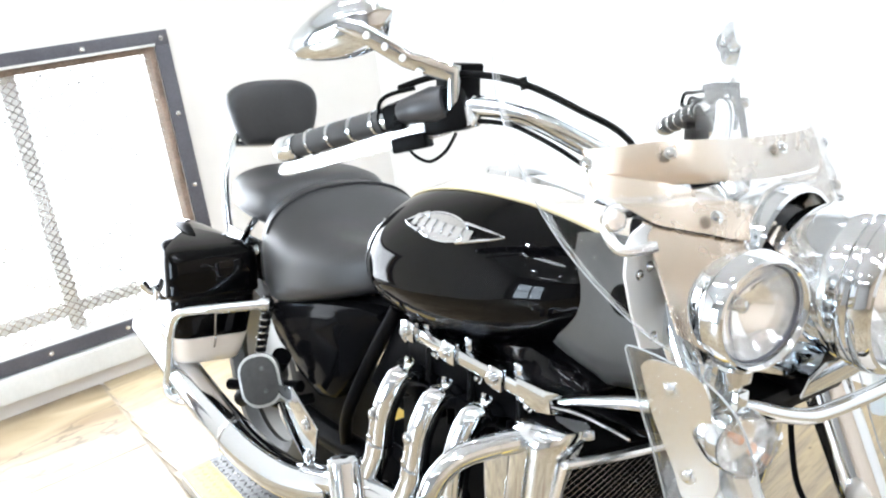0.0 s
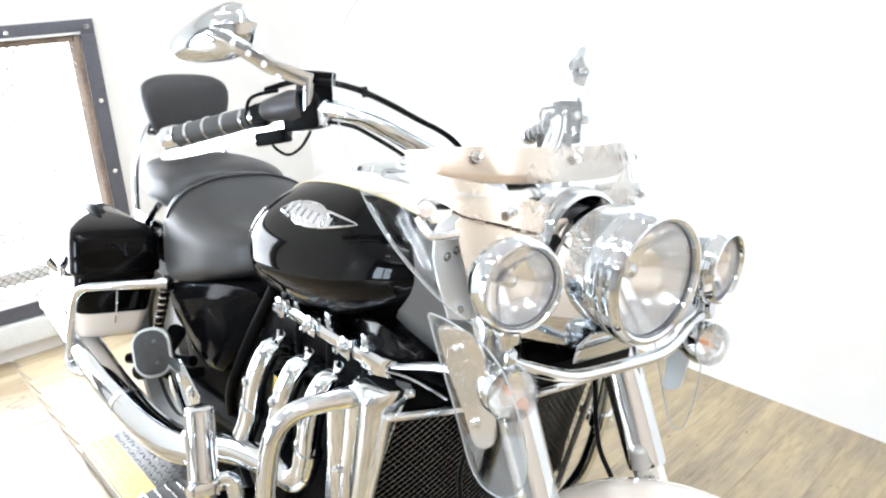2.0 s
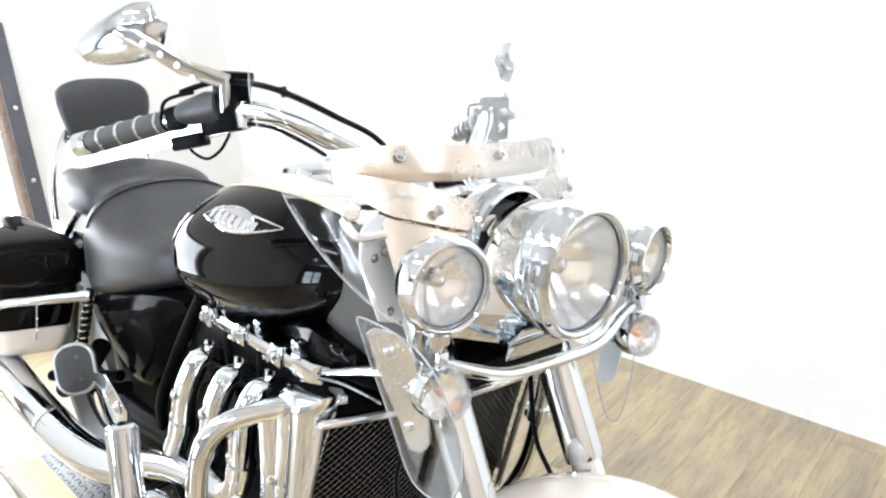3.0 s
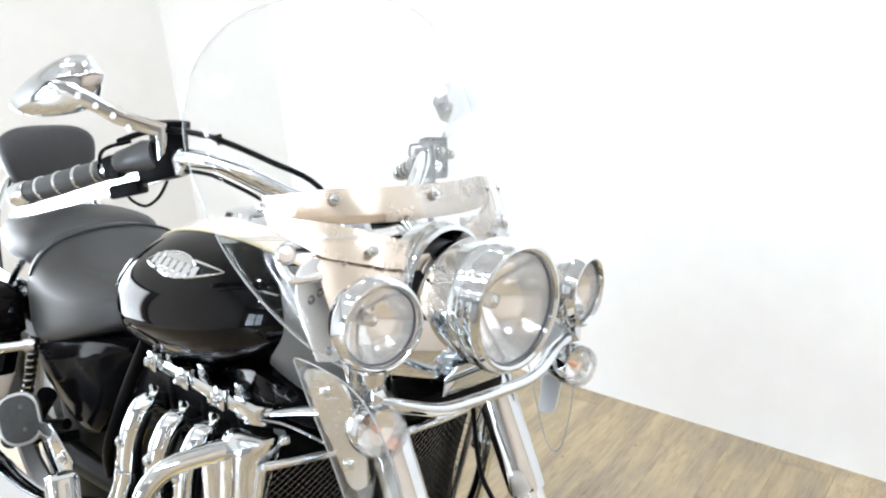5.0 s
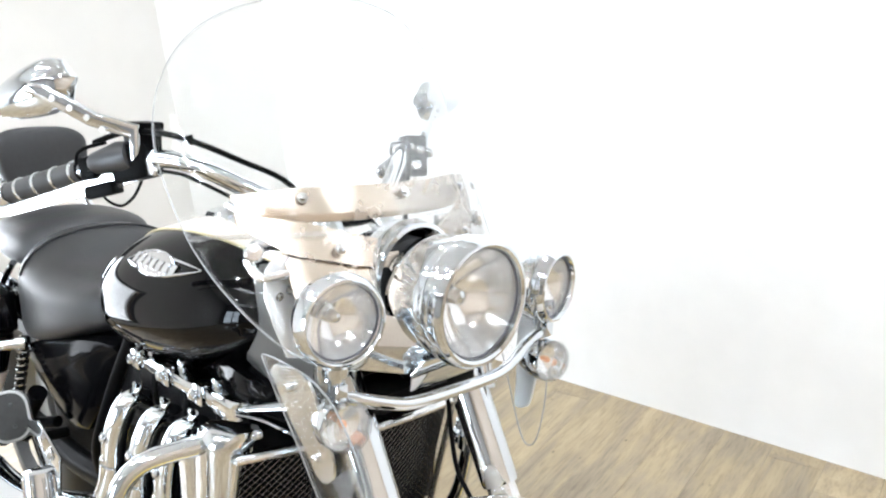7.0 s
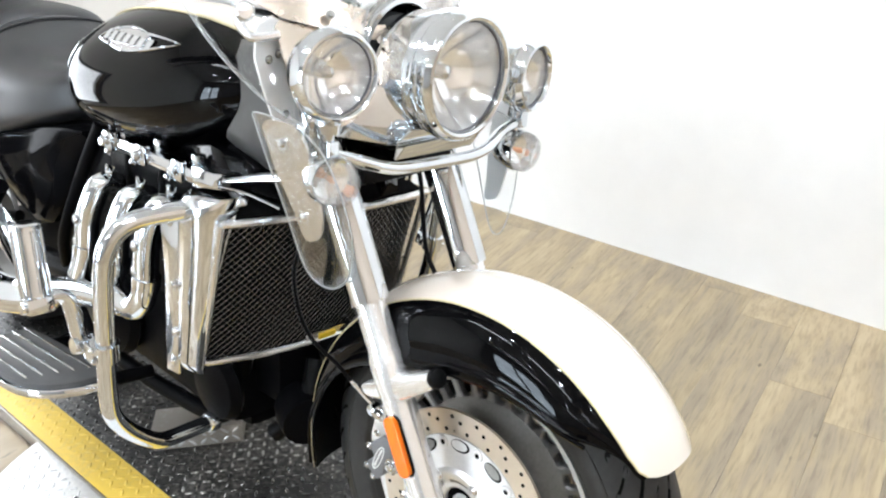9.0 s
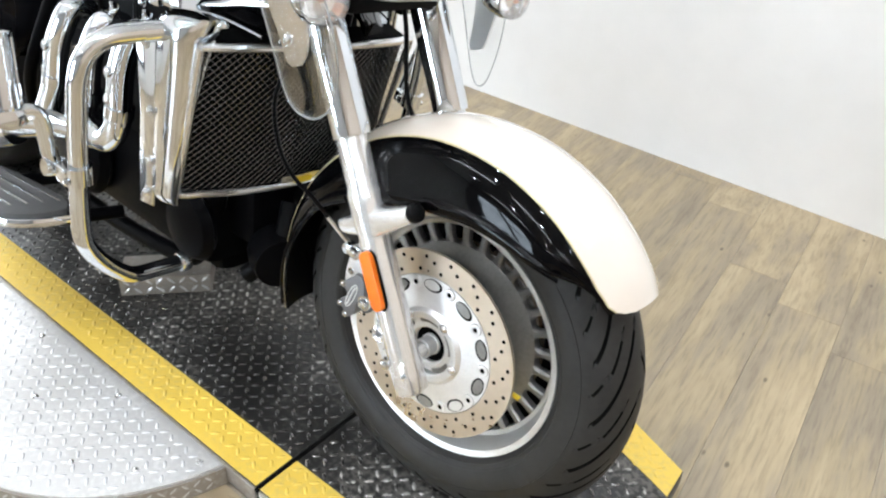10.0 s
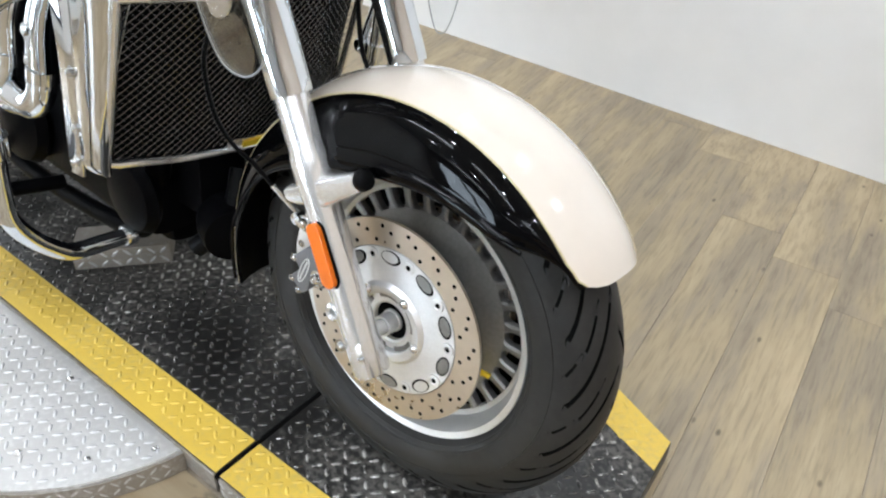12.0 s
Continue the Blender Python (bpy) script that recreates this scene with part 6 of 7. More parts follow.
for s in (-1, 1):
    def on_tank(x, z, o):
        return Vector((x, s * (tank_side(x, z) + o), z))

    # oval plate, bars for its lettering, and a raised wing outline on each side
    em = bmesh.new()
    rows = []
    for k in range(17):
        f = -1 + 2 * k / 16
        half = 0.0165 * math.sqrt(max(0.0, 1 - f * f)) + 0.0006
        x = -0.690 + 0.062 * f
        ring = [on_tank(x, 0.9345 + half * q, o) for q, o in ((-1, 0.0008), (-0.8, 0.0022), (0, 0.0026), (0.8, 0.0022), (1, 0.0008))]
        rows.append(ring + [p - Vector((0, 0.005 * s, 0)) for p in ring[::-1]])
    loft(em, rows)
    body("badge", em, BADGE, tank, "chrome oval badge on the tank")
    for sg in (1, -1):
        oval = bmesh.new()
        tube(oval, [on_tank(-0.690 + 0.064 * math.cos(t), 0.9345 + sg * 0.0175 * math.sin(t), 0.0015) for t in np.linspace(0, math.pi, 13)], 0.0016, 8, 2)
        body("badge_edge", oval, CHROME, tank)
        for x1_, z1_ in ((-0.552, 0.9425), (-0.792, 0.9265)):
            d_ = 1 if x1_ > -0.69 else -1
            wing = bmesh.new()
            pts = [on_tank(-0.690 + 0.050 * d_ + (x1_ + 0.690 - 0.050 * d_) * f, 0.9345 + (z1_ - 0.9345) * f + sg * 0.0125 * (1 - f) ** 0.8, 0.0012) for f in np.linspace(0, 1, 9)]
            tube(wing, pts, [0.0030, 0.0024, 0.0008], 8, 2)
            body("badge_wing", wing, CHROME, tank)
    for k in range(7):
        x = -0.760 + 0.0235 * k
        let = bmesh.new()
        rows = []
        for dx in (-0.0070, 0.0070):
            rows.append([on_tank(x + dx, z, o) for z, o in ((0.9275, 0.002), (0.9275, 0.0050), (0.9420, 0.0050), (0.9420, 0.002))])
        loft(let, rows)
        body("badge_bar", let, CHROME, tank)
    knee = bmesh.new()
    rows = []
    for k in range(15):
        f = k / 14
        z = 0.795 + 0.115 * f
        x = -0.902 - 0.016 * math.sin(math.pi * f) + 0.018 * f
        yy = tank_side(x, z)
        rows.append([Vector((x - 0.009, s * (tank_side(x - 0.009, z) + 0.002), z)), Vector((x, s * (yy + 0.004), z)), Vector((x + 0.008, s * (tank_side(x + 0.008, z) + 0.001), z)), Vector((x, s * (yy - 0.006), z))])
    loft(knee, rows)
    body("trim", knee, CHROME, tank, "chrome edge trim behind the tank")
cap = bmesh.new()
lathe(cap, [(0.052, 0.0), (0.056, 0.004), (0.054, 0.010), (0.040, 0.016), (0.02, 0.019), (0.0001, 0.019)], Matrix.Translation((-0.66, 0.0, 0.999)), 36)
body("filler_cap", cap, CHROME, tank, "chrome filler cap")
con = bmesh.new()
rows = [[(x, y, z) for y, z in ((-w, zz - 0.012), (-w * 0.8, zz + 0.004), (0, zz + 0.010), (w * 0.8, zz + 0.004), (w, zz - 0.012))] for x, w, zz in ((-0.80, 0.012, 0.986), (-0.74, 0.05, 0.999), (-0.62, 0.062, 1.003), (-0.50, 0.055, 0.990), (-0.43, 0.03, 0.965))]
loft(con, rows, True)
body("tank_console", con, CHROME, tank)

# frame spine, side plates and head cover
fr = bmesh.new()
rows = [super_ring(x, w, b, t, 4, 4, 24, 0.5) for x, w, b, t in ((-0.285, 0.05, 0.80, 0.93), (-0.32, 0.09, 0.77, 0.935), (-0.40, 0.11, 0.755, 0.92), (-0.50, 0.11, 0.74, 0.87), (-0.62, 0.10, 0.73, 0.83))]
loft(fr, rows)
body("head_cowl", fr, PLASTIC, None, "black cowl round the steering head", 50)
for s in (-1, 1):
    # satin side panel ahead of the tank, bowed outward, near-black disc for opening shade
    sp_ = bmesh.new()
    rows = []
    for f in np.linspace(0, 1, 15):
        x = -0.58 + 0.315 * f
        top = float(np.interp(f, (0, 0.3, 0.6, 0.85, 1.0), (0.90, 0.955, 0.972, 0.955, 0.915)))
        low = float(np.interp(f, (0, 0.35, 0.55, 0.75, 0.9, 1.0), (0.80, 0.775, 0.765, 0.775, 0.800, 0.840)))
        yy = 0.094 + 0.040 * math.sin(math.pi * min(1, f * 0.8 + 0.1))
        ring = []
        for g in np.linspace(0, 1, 9):
            ring.append(Vector((x, s * (yy - 0.030 * (2 * g - 1) ** 4), low + (top - low) * g)))
        rows.append(ring + [p - Vector((0, 0.006 * s, 0)) for p in ring[::-1]])
    loft(sp_, rows)
    pn_ = body("side_panel", sp_, PANEL, None, "satin dark grey panel between tank and fork", 50)
    kn = bmesh.new()
    # No hole is cut: the disc paints the shade of the opening.
    lathe(kn, [(0.0001, 0.002), (0.017, 0.002), (0.0195, 0.003), (0.021, 0.0)], axis((-0.350, 0.1300 * s, 0.900), (0.10, s, 0)), 28)
    body("opening", kn, HOLE_SHADE, pn_, "near-black disc for the shade of a round opening")
    body("bolt", dome_bolt(bmesh.new(), (-0.318, 0.1285 * s, 0.925), (0.15, s, 0), 0.0065, 0.005), CHROME, pn_)
    kn = bmesh.new()
    rows = []
    for x, z0, z1, yy in ((-0.66, 0.748, 0.785, 0.120), (-0.58, 0.735, 0.790, 0.140), (-0.50, 0.722, 0.792, 0.152), (-0.45, 0.722, 0.790, 0.155), (-0.415, 0.732, 0.780, 0.150), (-0.398, 0.750, 0.764, 0.138)):
        rows.append([(x, s * (yy - 0.05), z0), (x, s * (yy - 0.008), z0 + 0.004), (x, s * yy, (z0 + z1) / 2), (x, s * (yy - 0.012), z1 - 0.004), (x, s * (yy - 0.05), z1)])
    loft(kn, rows)
    body("under_cover", kn, BLACK, None, "gloss black cover under the tank", 60)
for s in (-1, 1):
    fr = bmesh.new()
    tube(fr, [(-0.862, 0.150 * s, 0.755), (-0.97, 0.155 * s, 0.615), (-1.08, 0.155 * s, 0.46), (-1.14, 0.13 * s, 0.36)], 0.0135, 14)
    tube(fr, [(-0.33, 0.09 * s, 0.84), (-0.60, 0.10 * s, 0.76), (-0.86, 0.11 * s, 0.74), (-1.20, 0.11 * s, 0.67), (-1.50, 0.11 * s, 0.60)], 0.016, 12)
    tube(fr, [(-0.40, 0.10 * s, 0.75), (-0.46, 0.10 * s, 0.50), (-0.53, 0.10 * s, 0.27), (-0.64, 0.11 * s, 0.215), (-1.0, 0.12 * s, 0.205), (-1.15, 0.12 * s, 0.30)], 0.017, 12)
    body("frame_tube", fr, ENGINE, None, "black tubular frame")
for s in (-1, 1):
    tri = bmesh.new()
    plate(tri, [(-0.862, 0.74), (-0.80, 0.735), (-0.79, 0.62), (-0.90, 0.56), (-0.985, 0.57)], 0.010, Matrix.Translation((0, 0.142 * s, 0)) @ Matrix.Rotation(radians(90), 4, "X"), 0.003)
    g = body("frame_gusset", tri, ENGINE, None, "black frame plate with bolts")
    for x, z in ((-0.845, 0.705), (-0.905, 0.605), (-0.82, 0.68)):
        body("bolt", dome_bolt(bmesh.new(), (x, 0.148 * s, z), (0, s, 0), 0.0065, 0.005), CHROME, g)
    sc = bmesh.new()
    rows = []
    for x, zt, zb, w in ((-0.905, 0.735, 0.700, 0.160), (-0.97, 0.730, 0.645, 0.167), (-1.05, 0.715, 0.560, 0.172), (-1.14, 0.695, 0.475, 0.174), (-1.22, 0.675, 0.450, 0.174), (-1.32, 0.650, 0.468, 0.172), (-1.42, 0.618, 0.500, 0.167), (-1.46, 0.605, 0.54, 0.160)):
        h_ = zt - zb
        rows.append([(x, s * (w - 0.030), zt), (x, s * (w + 0.008), zt - 0.003), (x, s * (w + 0.011), zt - 0.06 * h_ - 0.004), (x, s * (w + 0.008), zt - 0.3 * h_), (x, s * (w + 0.001), zt - 0.55 * h_), (x, s * (w - 0.008), zt - 0.8 * h_), (x, s * (w - 0.016), zt - 0.95 * h_), (x, s * (w - 0.024), zb), (x, s * (w - 0.050), zb)])
    loft(sc, rows)
    body("side_cover", sc, COVER_BLACK, None, "gloss black side cover below the seat", 40)


# -- seats --
def cushion(table, p_up, p_low, waist, n=44):
    bm = bmesh.new()
    loft(bm, [super_ring(r[0], r[1], r[2], r[3], p_up, p_low, n, waist) for r in smooth_table(table, 4)])
    return bm


SEAT = [(-0.925, 0.06, 0.775, 0.838), (-0.943, 0.110, 0.755, 0.852), (-1.0, 0.155, 0.735, 0.850), (-1.08, 0.183, 0.710, 0.842), (-1.16, 0.198, 0.685, 0.842), (-1.24, 0.204, 0.660, 0.852), (-1.31, 0.203, 0.640, 0.872), (-1.36, 0.198, 0.626, 0.889), (-1.40, 0.188, 0.616, 0.889), (-1.44, 0.174, 0.610, 0.872), (-1.47, 0.14, 0.612, 0.836), (-1.48, 0.07, 0.66, 0.79)]
rows = []
for r in smooth_table(SEAT, 4):
    ring = []
    for x, y, z in super_ring(r[0], r[1], r[2], r[3], 2.35, 6.0, 52, 0.50):
        dip = 0.022 * max(0.0, 1 - (y / 0.13) ** 2) if z > r[2] + 0.7 * (r[3] - r[2]) and -1.32 < x < -0.92 else 0.0
        ring.append((x, y, z - dip * math.sin(math.pi * min(1, max(0, (-0.92 - x) / 0.40)))))
    rows.append(ring)
sb = bmesh.new()
loft(sb, rows)
seat = body("rider_seat", sb, VINYL, None, "black vinyl rider seat", 60)
PILLION = [(-1.385, 0.07, 0.79, 0.862), (-1.40, 0.125, 0.78, 0.890), (-1.45, 0.158, 0.775, 0.906), (-1.55, 0.168, 0.775, 0.908), (-1.65, 0.160, 0.78, 0.904), (-1.73, 0.132, 0.785, 0.890), (-1.77, 0.07, 0.80, 0.866)]
body("pillion_seat", cushion(PILLION, 2.6, 3.5, 0.5), VINYL, None, "black vinyl pillion seat", 60)
seam = bmesh.new()
for off in (0.0,):
    pts = [Vector((x, y, z)) for x, y, z in super_ring(-1.352 + off, 0.200, 0.629, 0.8885, 2.35, 6.0, 52, 0.50)][2:25]
    tube(seam, [p * 1.0 + Vector((0, 0, 0.001)) for p in pts], 0.0028, 8, 2)
body("piping", seam, VINYL, seat)
for s in (-1, 1):
    sk = bmesh.new()
    tube(sk, [(x, s * (w - 0.001), b + 0.055 + (0.0) * b) for x, w, b in ((-1.0, 0.150, 0.742), (-1.08, 0.180, 0.716), (-1.2, 0.2, 0.676), (-1.35, 0.199, 0.632), (-1.42, 0.182, 0.616))], 0.0022, 8, 4)
    body("piping", sk, VINYL, seat)
br = bmesh.new()
pts = [(-0.118, 0.02), (-0.112, 0.055), (-0.085, 0.077), (-0.04, 0.086), (0.04, 0.086), (0.085, 0.077), (0.112, 0.055), (0.118, 0.02), (0.108, -0.03), (0.088, -0.072), (0.062, -0.084), (-0.062, -0.084), (-0.088, -0.072), (-0.108, -0.03)]
loop = smooth_path([(a, b, 0) for a, b in pts + pts[:1]], 4)[:-1]
Q = Matrix.Translation((-1.80, 0.020, 1.02)) @ Matrix(((0, 0, 1, 0), (1, 0, 0, 0), (0, 1, 0, 0), (0, 0, 0, 1))) @ Matrix.Rotation(radians(-10), 4, "X")
rows = []
for z, f in ((-0.024, 0.90), (-0.022, 0.97), (-0.010, 1.0), (0.010, 1.0), (0.022, 0.965), (0.029, 0.90), (0.033, 0.78), (0.036, 0.5), (0.037, 0.2)):
    rows.append([Q @ Vector((p.x * f * 1.07, p.y * f, z)) for p in loop])
loft(br, rows)
back = body("backrest", br, VINYL, None, "black vinyl passenger backrest pad on chrome stays", 60)
stay = bmesh.new()
for s in (-1, 1):
    tube(stay, [(-1.815, 0.06 * s, 0.99), (-1.80, 0.10 * s, 0.945), (-1.775, 0.135 * s, 0.87), (-1.745, 0.148 * s, 0.76), (-1.70, 0.150 * s, 0.66), (-1.62, 0.150 * s, 0.61)], 0.0095, 14)
tube(stay, [(-1.80, -0.10, 0.945), (-1.82, 0.0, 0.935), (-1.80, 0.10, 0.945)], 0.0085, 12)
body("stay", stay, CHROME, back, "bent chrome backrest stays")
for s in (-1, 1):
    rack = bmesh.new()
    box(rack, (-1.60, 0.158 * s, 0.70), (0.22, 0.008, 0.10), 0.003)
    tube(rack, [(-1.50, 0.165 * s, 0.80), (-1.60, 0.175 * s, 0.72), (-1.70, 0.17 * s, 0.66)], 0.008, 10)
    for k in range(3):
        lathe(rack, [(0.0001, 0.0), (0.014, 0.0), (0.015, 0.012), (0.010, 0.018), (0.0001, 0.018)], axis((-1.52 - 0.07 * k, 0.163 * s, 0.72 - 0.03 * k), (0, s, 0)), 16)
    body("grab_rail", rack, CHROME, None, "chrome side rail and luggage mounts")
rf = bmesh.new()
rows = []
for k in range(25):
    a = radians(20 + 150 * k / 24)
    c = Vector((-1.70, 0, 0.33))
    R = 0.36
    rows.append([c + Vector((r * math.cos(a), y, r * math.sin(a))) for r, y in ((R - 0.05, -0.125), (R - 0.012, -0.120), (R, -0.07), (R + 0.004, 0), (R, 0.07), (R - 0.012, 0.12), (R - 0.05, 0.125), (R - 0.055, 0.122), (R - 0.006, 0.0), (R - 0.055, -0.122))])
loft(rf, rows)
body("rear_fender", rf, CREAM, None, "cream rear fender")
RM = Matrix.Translation((-1.70, 0, 0.33)) @ YM
rw = body("rear_wheel", lathe(bmesh.new(), [(0.05, -0.05), (0.19, -0.035), (0.21, -0.085), (0.217, -0.085), (0.217, 0.085), (0.21, 0.085), (0.19, 0.035), (0.05, 0.05)], RM, 48, loop=True), WHEEL_GREY, None, "silver cast rear wheel")
rt = bmesh.new()
lathe(rt, [(0.205, -0.085), (0.235, -0.112), (0.275, -0.110), (0.305, -0.09), (0.322, -0.05), (0.327, 0), (0.322, 0.05), (0.305, 0.09), (0.275, 0.11), (0.235, 0.112), (0.205, 0.085)], RM, 72, loop=True)
body("tyre", rt, RUBBER, rw)


# -- saddlebags --
def saddlebag(s):
    cols = (0.475, 0.545, 0.645, 0.656, 0.81)
    DROP = 0.027

    def ring(z, shrink=1.0, grow=0.0):
        """One level of the bag: four rounded corners, narrower to the rear and at the foot."""
        front_x = float(np.interp(z, cols, (-1.530, -1.512, -1.494, -1.486, -1.482)))
        yo = float(np.interp(z, cols, (0.362, 0.364, 0.364, 0.374, 0.370)))
        yi = float(np.interp(z, cols, (0.218, 0.196, 0.176, 0.166, 0.162)))
        back = float(np.interp(z, cols, (0.362, 0.360, 0.358, 0.374, 0.350)))
        quad = [Vector((front_x - 0.045, yo)), Vector((-1.90, back)), Vector((-1.91, 0.20)), Vector((front_x - 0.004, yi))]
        mid = sum(quad, Vector((0, 0))) / 4
        quad = [mid + (q - mid) * shrink + (q - mid).normalized() * grow for q in quad]
        pts = []
        for k in range(4):
            c, p, n = quad[k], quad[k - 1], quad[(k + 1) % 4]
            r = (0.040, 0.05, 0.035, 0.026)[k] * shrink
            a, b = c + (p - c).normalized() * r, c + (n - c).normalized() * r
            for i in range(7):
                t = i / 6
                q = a * (1 - t) ** 2 + c * 2 * t * (1 - t) + b * t * t
                pts.append((q.x, s * q.y, z - DROP))
        return pts

    def shell(levels):
        return loft(bmesh.new(), [ring(*lv) for lv in levels])

    bag = body("saddlebag", shell([(0.548, 0.985), (0.551, 0.997), (0.56, 1.0), (0.60, 1.0), (0.640, 1.0), (0.645, 0.99)]), BLACK, None, "gloss black hard saddlebag with a cream lower half", 45)
    lid = [(0.657, 0.99, 0.0), (0.660, 1.0, 0.001), (0.668, 1.0, 0.001), (0.673, 1.0, 0.0), (0.70, 1.0, 0.001), (0.735, 0.997, 0.001), (0.750, 0.985), (0.761, 0.955), (0.767, 0.89), (0.773, 0.78), (0.779, 0.62), (0.784, 0.42), (0.787, 0.2), (0.788, 0.03)]
    body("lid", shell(lid), BLACK, bag, "gloss black domed lid", 50)
    body("lower_panel", shell([(0.470, 0.80), (0.473, 0.90), (0.482, 0.97), (0.50, 0.995), (0.53, 1.0), (0.5465, 1.0), (0.548, 0.99)]), CREAM, bag, "cream lower panel", 45)
    body("seal", shell([(0.642, 0.975), (0.660, 0.975)]), PLASTIC, bag)
    strip = bmesh.new()
    tube(strip, [(-1.512, 0.272 * s, 0.613), (-1.521, 0.274 * s, 0.573), (-1.531, 0.276 * s, 0.523), (-1.538, 0.280 * s, 0.493)], 0.0022, 6)
    body("moulding", strip, CHROME, bag, "thin bright moulding")
    la = bmesh.new()
    box(la, (-1.665, 0.366 * s, 0.615), (0.05, 0.03, 0.030), 0.008)
    tube(la, [(-1.655, 0.366 * s, 0.617), (-1.665, 0.385 * s, 0.623), (-1.67, 0.402 * s, 0.648)], 0.010, 12)
    lathe(la, [(0.0001, 0), (0.016, 0), (0.019, 0.006), (0.016, 0.014), (0.0001, 0.016)], axis((-1.67, 0.368 * s, 0.618), (-0.1, s, 0.1)), 20)
    body("latch", la, CHROME, bag)
    hd = bmesh.new()
    tube(hd, [(-1.62, 0.28 * s, 0.753), (-1.68, 0.28 * s, 0.767), (-1.76, 0.28 * s, 0.761)], [0.008, 0.014, 0.008], 10, flat=0.6)
    body("lid_handle", hd, PLASTIC, bag)
    gb = bmesh.new()
    tube(gb, [(-1.375, 0.205 * s, 0.632), (-1.43, 0.28 * s, 0.624), (-1.51, 0.345 * s, 0.606), (-1.56, 0.362 * s, 0.572), (-1.60, 0.366 * s, 0.50), (-1.625, 0.372 * s, 0.42), (-1.632, 0.376 * s, 0.382), (-1.605, 0.374 * s, 0.362), (-1.56, 0.35 * s, 0.360), (-1.50, 0.29 * s, 0.368)], 0.0115, 16)
    g = body("bag_guard", gb, CHROME, None, "bent chrome saddlebag guard bar")
    en = bmesh.new()
    lathe(en, [(0.0001, -0.012), (0.015, -0.012), (0.016, 0.0), (0.015, 0.012), (0.0001, 0.014)], axis((-1.374, 0.204 * s, 0.632), (0.6, -s, 0)), 16)
    body("end_clamp", en, CHROME, g)


for s in (-1, 1):
    saddlebag(s)
# rear shock spring
for s in (-1, 1):
    sp = bmesh.new()
    a, b = Vector((-1.385, 0.190 * s, 0.640)), Vector((-1.47, 0.205 * s, 0.42))
    d = b - a
    u = d.normalized().orthogonal().normalized()
    v = d.normalized().cross(u)
    pts = [a + d * (k / 96) + (u * math.cos(2 * math.pi * k / 8) + v * math.sin(2 * math.pi * k / 8)) * 0.012 for k in range(97)]
    tube(sp, pts, 0.0028, 8, 1)
    shock = body("shock_spring", sp, CHROME, None, "chrome rear shock spring")
    rd = bmesh.new()
    tube(rd, [a, b], 0.0105, 14)
    body("damper", rd, PLASTIC, shock)


# -- engine --
blk = bmesh.new()
box(blk, (-0.66, 0, 0.58), (0.50, 0.25, 0.30), 0.02)
eng = body("engine", blk, ENGINE, None, "black triple-cylinder engine")
for name_, c_, d_, r_ in (("crankcase", (-0.76, 0, 0.35), (0.56, 0.26, 0.20), 0.03), ("sump", (-0.74, 0.01, 0.235), (0.44, 0.16, 0.08), 0.03), ("front_cover", (-0.46, 0.01, 0.385), (0.10, 0.18, 0.15), 0.02)):
    body(name_, box(bmesh.new(), c_, d_, r_), ENGINE, eng)
for s in (-1, 1):
    head_ = body("cylinder_head", box(bmesh.new(), (-0.625, 0.132 * s, 0.700), (0.40, 0.05, 0.055), 0.010), ENGINE, eng, "black finned cylinder head")
    for k in range(16):
        body("fin", box(bmesh.new(), (-0.82 + 0.026 * k, 0.150 * s, 0.64), (0.006, 0.03, 0.07), 0.002), ENGINE, head_)
    for k in range(3):
        body("port", box(bmesh.new(), (-0.80 + 0.178 * k, 0.150 * s, 0.645), (0.07, 0.05, 0.055), 0.008), ENGINE, head_)
        body("cover_bolt", dome_bolt(bmesh.new(), (-0.73 + 0.118 * k, 0.157 * s, 0.712), (0, s, 0.2), 0.006, 0.006), CHROME, head_)
for s in (-1, 1):
    clut = bmesh.new()
    lathe(clut, [(0.10, 0.0), (0.11, 0.012), (0.10, 0.03), (0.06, 0.042), (0.0001, 0.045)], axis((-0.90, 0.13 * s, 0.36), (0, s, 0)), 36)
    body("engine_cover", clut, ENGINE, eng)
    clut = bmesh.new()
    lathe(clut, [(0.06, 0.0), (0.07, 0.012), (0.06, 0.03), (0.03, 0.036), (0.0001, 0.036)], axis((-0.52, 0.12 * s, 0.33), (0, s, 0)), 30)
    body("engine_cover", clut, ENGINE, eng)
    clut = bmesh.new()
    lathe(clut, [(0.05, 0.0), (0.055, 0.03), (0.05, 0.06), (0.0001, 0.064)], axis((-0.40, 0.04 * s, 0.31), (1, 0.4 * s, -0.1)), 24)
    body("engine_cover", clut, ENGINE, eng)
belly = bmesh.new()
tube(belly, [(-0.37, 0.05, 0.36), (-0.39, 0.10, 0.28), (-0.46, 0.12, 0.22)], 0.022, 12)
tube(belly, [(-0.38, -0.02, 0.40), (-0.36, -0.06, 0.33), (-0.40, -0.10, 0.27)], 0.018, 12)
lathe(belly, [(0.0001, 0), (0.036, 0), (0.038, 0.01), (0.038, 0.075), (0.03, 0.085), (0.0001, 0.085)], axis((-0.45, 0.06, 0.28), (1, 0, -0.2)), 24)
body("oil_filter", belly, PLASTIC, eng)
